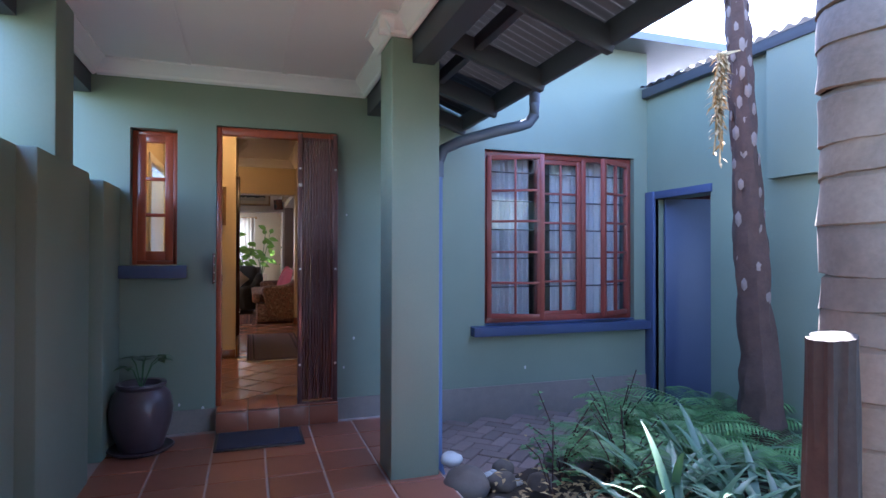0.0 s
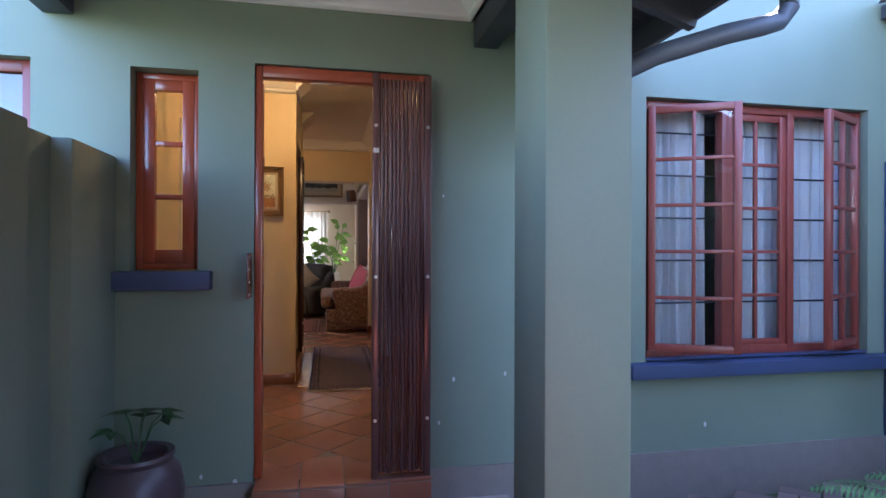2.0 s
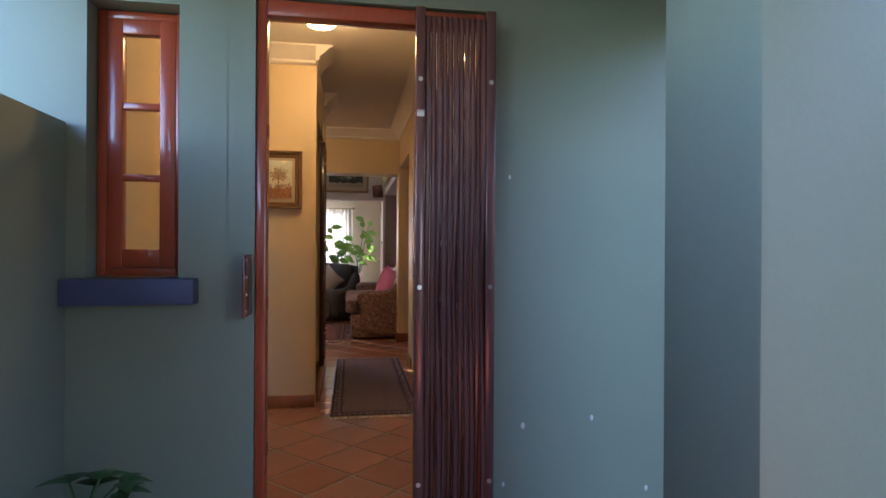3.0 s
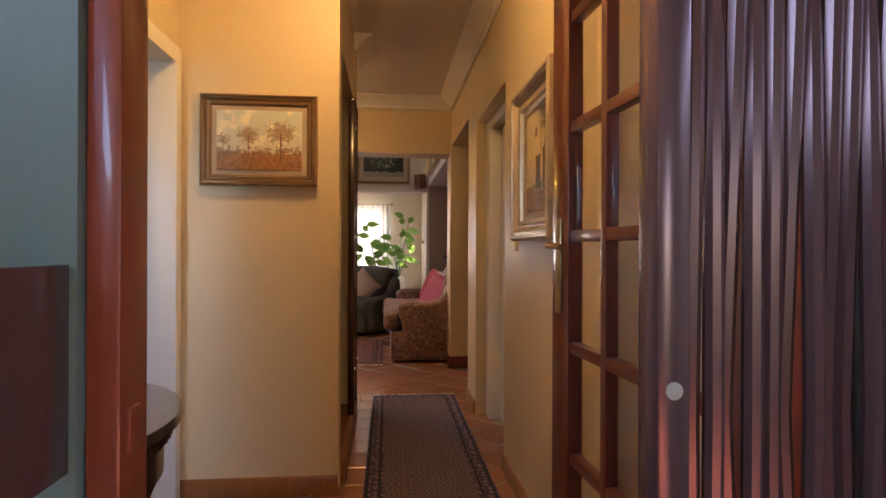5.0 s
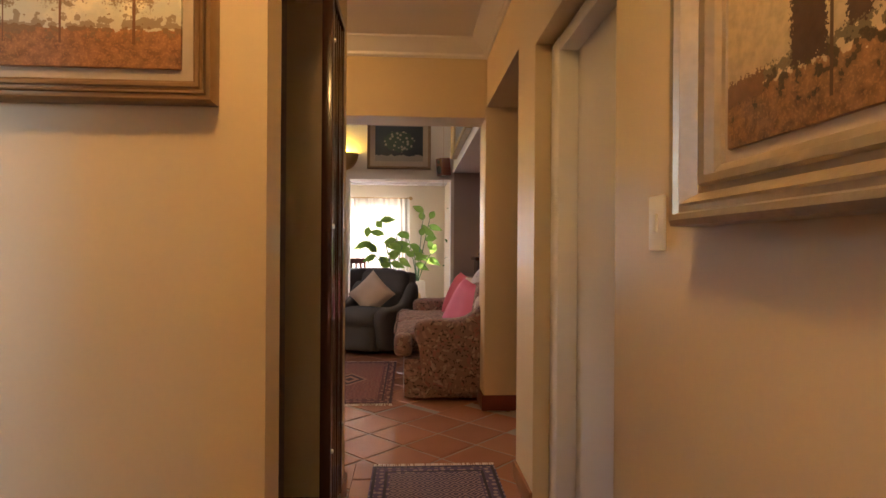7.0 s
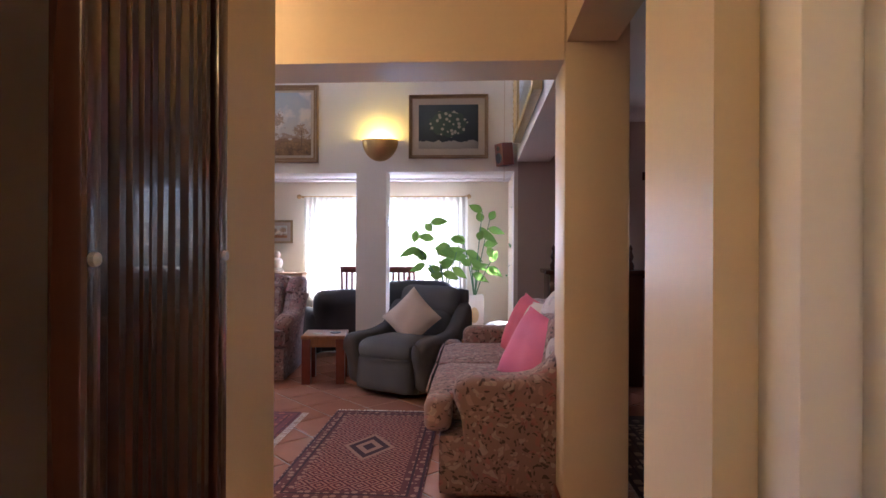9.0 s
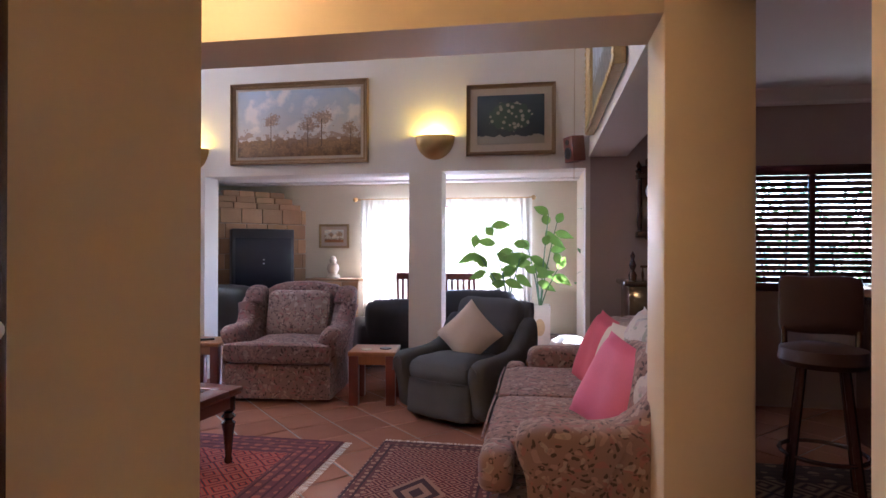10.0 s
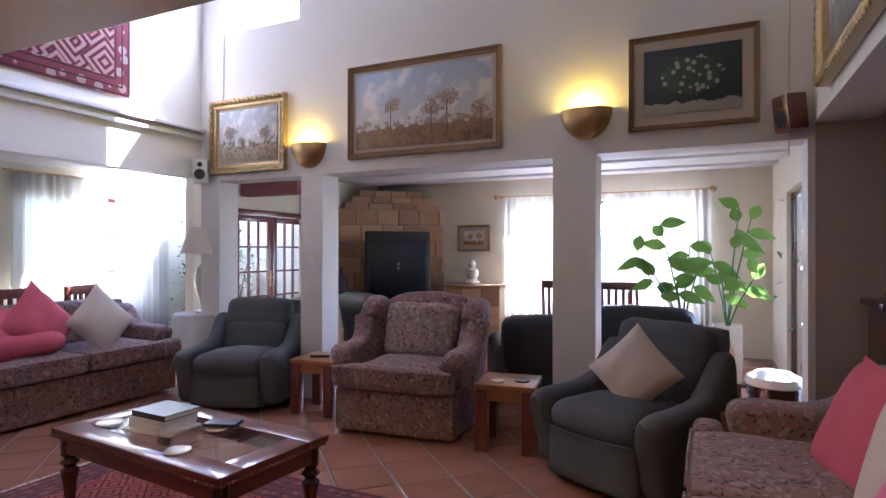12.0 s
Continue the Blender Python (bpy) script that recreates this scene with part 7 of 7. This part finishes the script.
def flower_pot():
    tb = thing("low_table", "low dark table in the sunroom", "table", T(-1.05, 14.6, FL))
    part("tabletop", one_box(-0.35, -0.3, 0.46, 0.35, 0.3, 0.49, bevel=0.006), DARKWOOD, tb)
    for sx in (-1, 1):
        for sy in (-1, 1):
            part("leg", one_box(sx * 0.31 - 0.025, sy * 0.26 - 0.025, 0, sx * 0.31 + 0.025, sy * 0.26 + 0.025, 0.46), DARKWOOD, tb)
    ob = thing("potted_violet", "purple-leaved plant in a yellow-green pot", "potted plant", T(-1.05, 14.5, FL + 0.491))
    part("pot", lathe([(0, 0), (0.10, 0), (0.125, 0.19), (0.135, 0.2), (0.12, 0.2), (0.11, 0.16), (0, 0.16)], 22), mat("yellow_green_glaze", (0.32, 0.30, 0.06), 0.3, vary=0.3), ob)
    lv = bm_new()
    rnd = random.Random(4)
    for k in range(36):
        a = rnd.uniform(0, 6.28)
        leaf_blade(lv, (0, 0, 0.18), (math.cos(a), math.sin(a), rnd.uniform(0.2, 1.4)), rnd.uniform(0.18, 0.30), 0.06, 0.5, 5)
    part("leaves", lv, mat("purple_leaf", (0.09, 0.03, 0.07), 0.5, vary=0.3), ob)


flower_pot()


def house_plant(x, y, stems, seed, label, big):
    ob = thing("house_plant", label, "potted plant", T(x, y, FL + 0.13), "sunroom house plants")
    part("stand", box(box(bm_new(), -0.15, -0.15, -0.025, 0.15, 0.15, 0.0, bevel=0.004), -0.11, -0.11, -0.13, 0.11, 0.11, -0.024), DARKWOOD, ob, "low dark plant stand")
    part("medallion", lathe([(0, 0), (0.075, 0), (0.075, 0.004), (0, 0.006)], 20, T(0, -0.125, 0.26, 90) @ Matrix.Diagonal((0.8, 1.35, 1, 1))), DRYLEAF, ob, "yellow oval panel")
    part("planter", lathe([(0, 0), (0.15, 0), (0.17, 0.03), (0.175, 0.50), (0.16, 0.52), (0.145, 0.48), (0, 0.47)], 4, T(0, 0, 0, 0, 0, 45)), CERAMIC, ob)
    rnd = random.Random(seed)
    for k, (dx, dy, h) in enumerate(stems):
        pts = [(0, 0, 0.46), (dx * 0.3, dy * 0.3, 0.46 + h * 0.4), (dx * 0.75, dy * 0.75, 0.46 + h * 0.8), (dx, dy, 0.46 + h)]
        st = part("stem", tube(pts, 0.010, 6, taper=0.5), LEAFDARK, ob)
        for q in range(4):
            t = 0.45 + 0.18 * q
            p = Vector(pts[1]).lerp(Vector(pts[3]), t)
            a = rnd.uniform(-0.5, 3.6)
            lf = bm_new()
            leaf_blade(lf, p, (math.cos(a), rnd.uniform(-0.5, 0.2), math.sin(a) * 0.9), big * rnd.uniform(0.8, 1.2), big * 0.5, 0.25, 8, (rnd.uniform(-0.3, 0.3), -1, 0.3))
            part("leaf", lf, LEAFHOUSE, st)
    return ob


house_plant(-0.08, 14.35, ((-0.42, 0.05, 0.75), (-0.2, -0.1, 1.0), (0.06, 0.1, 0.8), (0.15, -0.1, 0.62), (-0.32, 0.1, 0.5), (-0.05, -0.15, 0.45)), 5, "tall leafy house plant with broad variegated leaves", 0.23)
house_plant(0.30, 14.42, ((0.10, 0.0, 1.15), (0.20, 0.05, 1.05), (-0.14, 0.1, 0.72), (0.24, -0.1, 0.55), (-0.05, -0.05, 0.5)), 9, "tall house plant in a pale square planter", 0.22)
def fairy_lights(x, y, z0, z1, seed):
    ob = thing("fairy_lights", "thin hanging string of tiny lit fairy lights", "string lights", T(x, y, 0), "fairy lights")
    rnd = random.Random(seed)
    pts = [(-0.012 * rnd.random(), 0.02 * rnd.gauss(0, 1), z1 + (z0 - z1) * k / 9) for k in range(10)]
    part("hook", one_box(-0.012, -0.008, z1 - 0.01, 0.014, 0.008, z1 + 0.012, bevel=0.003), BRASS, ob)
    part("cord", tube(pts, 0.0025, 5), LEAFDARK, ob)
    for p in pts[1:]:
        part("bulb", lathe([(0, -0.007), (0.005, -0.004), (0.005, 0.003), (0, 0.008)], 8, T(p[0], p[1] - 0.006, p[2])), FAIRY, ob)


fairy_lights(0.848, 13.95, 0.75, 2.12, 3)
fairy_lights(0.848, 13.56, 0.6, 2.12, 4)
dr = thing("padded_stool", "round dark stool with a glossy white cushion top", "stool", T(0.62, 13.75, FL))
part("body", lathe([(0, 0), (0.17, 0), (0.2, 0.08), (0.2, 0.26), (0, 0.26)], 28), DARKWOOD, dr)
part("cushion", lathe([(0.2, 0.26), (0.215, 0.28), (0.20, 0.33), (0.12, 0.37), (0, 0.38)], 28), PLASTICW, dr)


# ---- bar room things ----
def wall_clock():
    ob = thing("wall_clock", "dark carved wooden pendulum wall clock with a white dial", "clock", T(1.27, YF - 0.002, 1.92))
    part("case", box(box(box(bm_new(), -0.115, -0.12, -0.30, 0.115, 0, 0.17, bevel=0.008), -0.15, -0.13, 0.16, 0.15, 0, 0.21, bevel=0.01), -0.15, -0.13, -0.34, 0.15, 0, -0.29, bevel=0.01), DARKWOOD, ob)
    cr = one_box(-0.12, -0.10, 0.21, 0.12, 0, 0.27, bevel=0.01)
    box(cr, -0.07, -0.09, 0.27, 0.07, 0, 0.34, bevel=0.015)
    part("crest", cr, DARKWOOD, ob)
    fin = [(0.022, 0), (0.03, 0.02), (0.012, 0.04), (0.024, 0.065), (0.006, 0.10), (0, 0.11)]
    for x, z in ((-0.13, 0.21), (0.13, 0.21), (0, 0.34)):
        part("finial", lathe(fin, 12, T(x, -0.06, z)), DARKWOOD, ob)
    for x in (-0.13, 0.13):
        part("turned_column", lathe([(0.012, -0.28), (0.022, -0.2), (0.012, -0.1), (0.02, 0.0), (0.012, 0.15)], 12, T(x, -0.09, 0)), DARKWOOD, ob)
    part("bottom_drop", lathe([(0.0, -0.44), (0.03, -0.42), (0.05, -0.38), (0.09, -0.34)], 14, T(0, -0.06, 0)), DARKWOOD, ob)
    part("dial", lathe([(0, 0), (0.085, 0), (0.085, 0.008), (0, 0.008)], 28, T(0, -0.122, 0.05, 90)), PAPER, ob, "white enamel dial")
    hd = one_box(-0.004, -0.135, 0.05, 0.004, -0.131, 0.11)
    box(hd, 0.0, -0.135, 0.046, 0.045, -0.131, 0.054)
    part("clock_hand", hd, BLACKP, ob)
    part("pendulum", lathe([(0, 0), (0.032, 0), (0.03, 0.006), (0, 0.008)], 18, T(0, -0.122, -0.17, 90)), BRASS, ob)


wall_clock()
cbn = thing("carved_cabinet", "dark carved sideboard with a spindle gallery", "cabinet", T(1.42, YF - 0.26, FL))
part("body", one_box(-0.42, -0.22, 0, 0.42, 0.24, 1.02, bevel=0.01), DARKWOOD, cbn)
part("top", one_box(-0.46, -0.25, 1.02, 0.46, 0.25, 1.06, bevel=0.008), DARKWOOD, cbn)
part("gallery_rail", one_box(-0.3, -0.02, 1.16, 0.3, 0.01, 1.18, bevel=0.004), DARKWOOD, cbn)
for k in range(9):
    part("spindle", lathe([(0.006, 1.06), (0.012, 1.10), (0.006, 1.14), (0.006, 1.165)], 8, T(-0.28 + 0.07 * k, -0.005, 0)), DARKWOOD, cbn)
for x in (-0.36, 0.36):
    part("finial", lathe([(0.03, 1.06), (0.035, 1.1), (0.015, 1.14), (0.03, 1.18), (0.012, 1.23), (0.02, 1.26), (0, 1.3)], 12, T(x, -0.01, 0)), DARKWOOD, cbn)


def shutters():
    ob = thing("window_6", "dark wooden louvred shutters in the bar window", "window", kind="structure")
    fr = bm_new()
    for x in (2.0, 2.5, 3.0, 3.5, 3.96):
        box(fr, x, YF - 0.02, 1.18, x + 0.045, YF + 0.03, 2.12, bevel=0.003)
    box(fr, 1.96, YF - 0.022, 2.10, 4.04, YF + 0.03, 2.18, bevel=0.003)
    box(fr, 1.96, YF - 0.022, 1.13, 4.04, YF + 0.03, 1.20, bevel=0.003)
    part("window_frame", fr, DARKWOOD, ob)
    for k in range(4):
        for j in range(18):
            part("slat", box(bm_new(), 0, -0.022, -0.003, 0.452, 0.022, 0.003, m=None), DARKWOOD, ob, m=T(2.046 + 0.5 * k, YF + 0.01, 1.225 + j * 0.05, -66), smooth=False)


shutters()


def bar_stool(m, back):
    ob = thing("bar_stool", "dark wooden bar stool with a brown leather seat", "bar stool", m, "bar stools")
    part("seat", lathe([(0, 0.70), (0.19, 0.70), (0.21, 0.73), (0.20, 0.79), (0.12, 0.81), (0, 0.81)], 24), BROWNLEATHER, ob)
    for k in range(4):
        a = math.pi / 4 + k * math.pi / 2
        part("leg", tube([(0.23 * math.cos(a), 0.23 * math.sin(a), 0), (0.13 * math.cos(a), 0.13 * math.sin(a), 0.71)], 0.02), DARKWOOD, ob)
    part("foot_ring", tube([(0.2 * math.cos(6.283 * k / 20), 0.2 * math.sin(6.283 * k / 20), 0.24) for k in range(21)], 0.011), DARKWOOD, ob)
    if back:
        part("backrest", soft_box(0.40, 0.07, 0.32, 0.03, m=T(0, 0.21, 1.0, -8)), BROWNLEATHER, ob)
        for s in (-1, 1):
            part("back_post", tube([(s * 0.17, 0.15, 0.72), (s * 0.18, 0.23, 1.12)], 0.016), DARKWOOD, ob)


bar_stool(T(1.78, 10.75, FL, 0, 0, -20), True)
bar_stool(T(2.05, 10.05, FL, 0, 0, -70), True)
bc = thing("bar_counter", "timber bar counter with a honey-wood top", "bar counter", T(2.75, 10.6, FL))
part("countertop", one_box(-0.5, -1.3, 1.02, 0.5, 1.3, 1.07, bevel=0.012), OAK, bc)
part("front_panel", one_box(-0.3, -1.2, 0, 0.4, 1.2, 1.02, bevel=0.006), DARKWOOD, bc)
rug("bar_rug", "dark patterned rug on the bar room floor", 1.15, 8.5, 3.0, 11.2, carpet("bar_wool", (0.16, 0.10, 0.06), (0.05, 0.04, 0.04), (0.30, 0.22, 0.14), 1.85, 2.7, cell=0.22), fringe_y=False)


# ---- chipped paint on the house front ----
for cx, cz, cr in ((0.82, 0.63, 0.009), (1.11, 0.65, 0.008), (0.74, 0.40, 0.007), (1.35, 0.35, 0.008), (-0.30, 0.16, 0.012), (-0.46, 0.20, 0.008), (2.35, 0.30, 0.010), (0.76, 1.62, 0.006)):
    chip = lathe([(0, 0), (cr, 0), (cr * 0.8, 0.0015), (0, 0.002)], 7, T(cx, YW - (0.0125 if cz < 0.14 else 0.0005), cz, 90) @ Matrix.Diagonal((1, 1.6, 1, 1)))
    tagged(part("paint_chip", chip, PEBBLE), "small pale chip in the green wall paint", "paint chip", "paint chips", "structure")


# ---- tiles, paving bricks ----
def tile_mesh(name, sx, sy, h, material, bev=0.004):
    bm = one_box(-sx / 2, -sy / 2, -h, sx / 2, sy / 2, 0)
    top = [e for e in bm.edges if all(abs(v.co.z) < 1e-6 for v in e.verts)]
    bmesh.ops.bevel(bm, geom=top, offset=bev, segments=1, affect="EDGES")
    me = bpy.data.meshes.new(name)
    bm.to_mesh(me)
    bm.free()
    me.materials.append(material)
    return me


def piece(name, me, parent, m):
    ob = new(name, me)
    ob.matrix_basis = m
    ob.parent = parent
    return ob


rng = random.Random(12)
tm = tile_mesh("tile", 0.318, 0.318, 0.012, TERRA)
for i in range(6):
    for j in range(20):
        x, y = -0.83 + i * 0.33 + 0.13, 4.43 - 0.165 - j * 0.33
        if x + 0.16 < 1.12:
            piece("tile", tm, porch_floor, T(x, y, rng.uniform(-0.001, 0.001), rng.uniform(-0.15, 0.15), rng.uniform(-0.15, 0.15), 0))
floor_hall = bpy.data.objects["floor_hall"]
tm2 = tile_mesh("tile", 0.292, 0.292, 0.012, TILEIN)
s45h = 0.305 / math.sqrt(2)
for i in range(-12, 30):
    for j in range(-12, 30):
        x, y = (i - j) * s45h + 0.37, (i + j) * s45h + 5.30
        if -0.9 < x < 0.85 and 4.85 < y < 9.48 or -1.9 < x <= -0.9 and 8.1 < y < 9.48:
            piece("tile", tm2, floor_hall, T(x, y, FL - 0.002, rng.uniform(-0.1, 0.1), rng.uniform(-0.1, 0.1), 45))
tmb = tile_mesh("tile", 0.10, 0.21, 0.012, TILEIN)
for j in range(9):
    piece("tile", tmb, floor_hall, T(-0.045, 6.60 + j * 0.22, FL + 0.004, 0, 0, 0))
tm3 = tile_mesh("tile", 0.322, 0.322, 0.012, TILEIN)
rest = bm_new()
s45 = 0.335 / math.sqrt(2)
count = 0
for i in range(-40, 40):
    for j in range(-10, 60):
        x, y = (i - j) * s45 - 1.0, (i + j) * s45 + 9.66
        if not (-6.5 < x < 5.0 and 9.62 < y < 16.5):
            continue
        if -3.3 < x < 0.8 and y < 13.6 and count < 180:
            count += 1
            piece("tile", tm3, floor_hall, T(x, y, FL, rng.uniform(-0.1, 0.1), rng.uniform(-0.1, 0.1), 45))
        else:
            m4 = T(x, y, FL - 0.006, 0, 0, 45)
            box(rest, -0.161, -0.161, -0.006, 0.161, 0.161, 0.006, m=m4)
tagged(part("floor_tiles", rest, TILEIN, floor_hall, smooth=False), kind="stuff")
# herringbone brick paving before the window wall
paving = slab("pavement", 1.10, 3.0, -0.3, 3.66, YW - 0.012, -0.145, SOIL, "herringbone brick garden path", "pavement")
bmh = tile_mesh("brick", 0.212, 0.102, 0.05, BRICK, 0.005)
n = 0
turn = Matrix.Rotation(radians(45), 4, "Z")
for i in range(-30, 31):
    for j in range(-16, 17):
        for k, c0 in enumerate(((1.0, 0.5), (2.5, 0.0))):
            c = turn @ Vector(((c0[0] + i + 2 * j) * 0.11, (c0[1] + i - 2 * j) * 0.11, 0))
            x, y = 2.4 + c.x, 3.75 + c.y
            if 1.18 < x < 3.56 and 3.02 < y < 4.42 and n < 300:
                n += 1
                piece("brick", bmh, paving, T(x, y, -0.10 + rng.uniform(-0.003, 0.003), rng.uniform(-0.7, 0.7), rng.uniform(-0.7, 0.7), 45 + 90 * k))
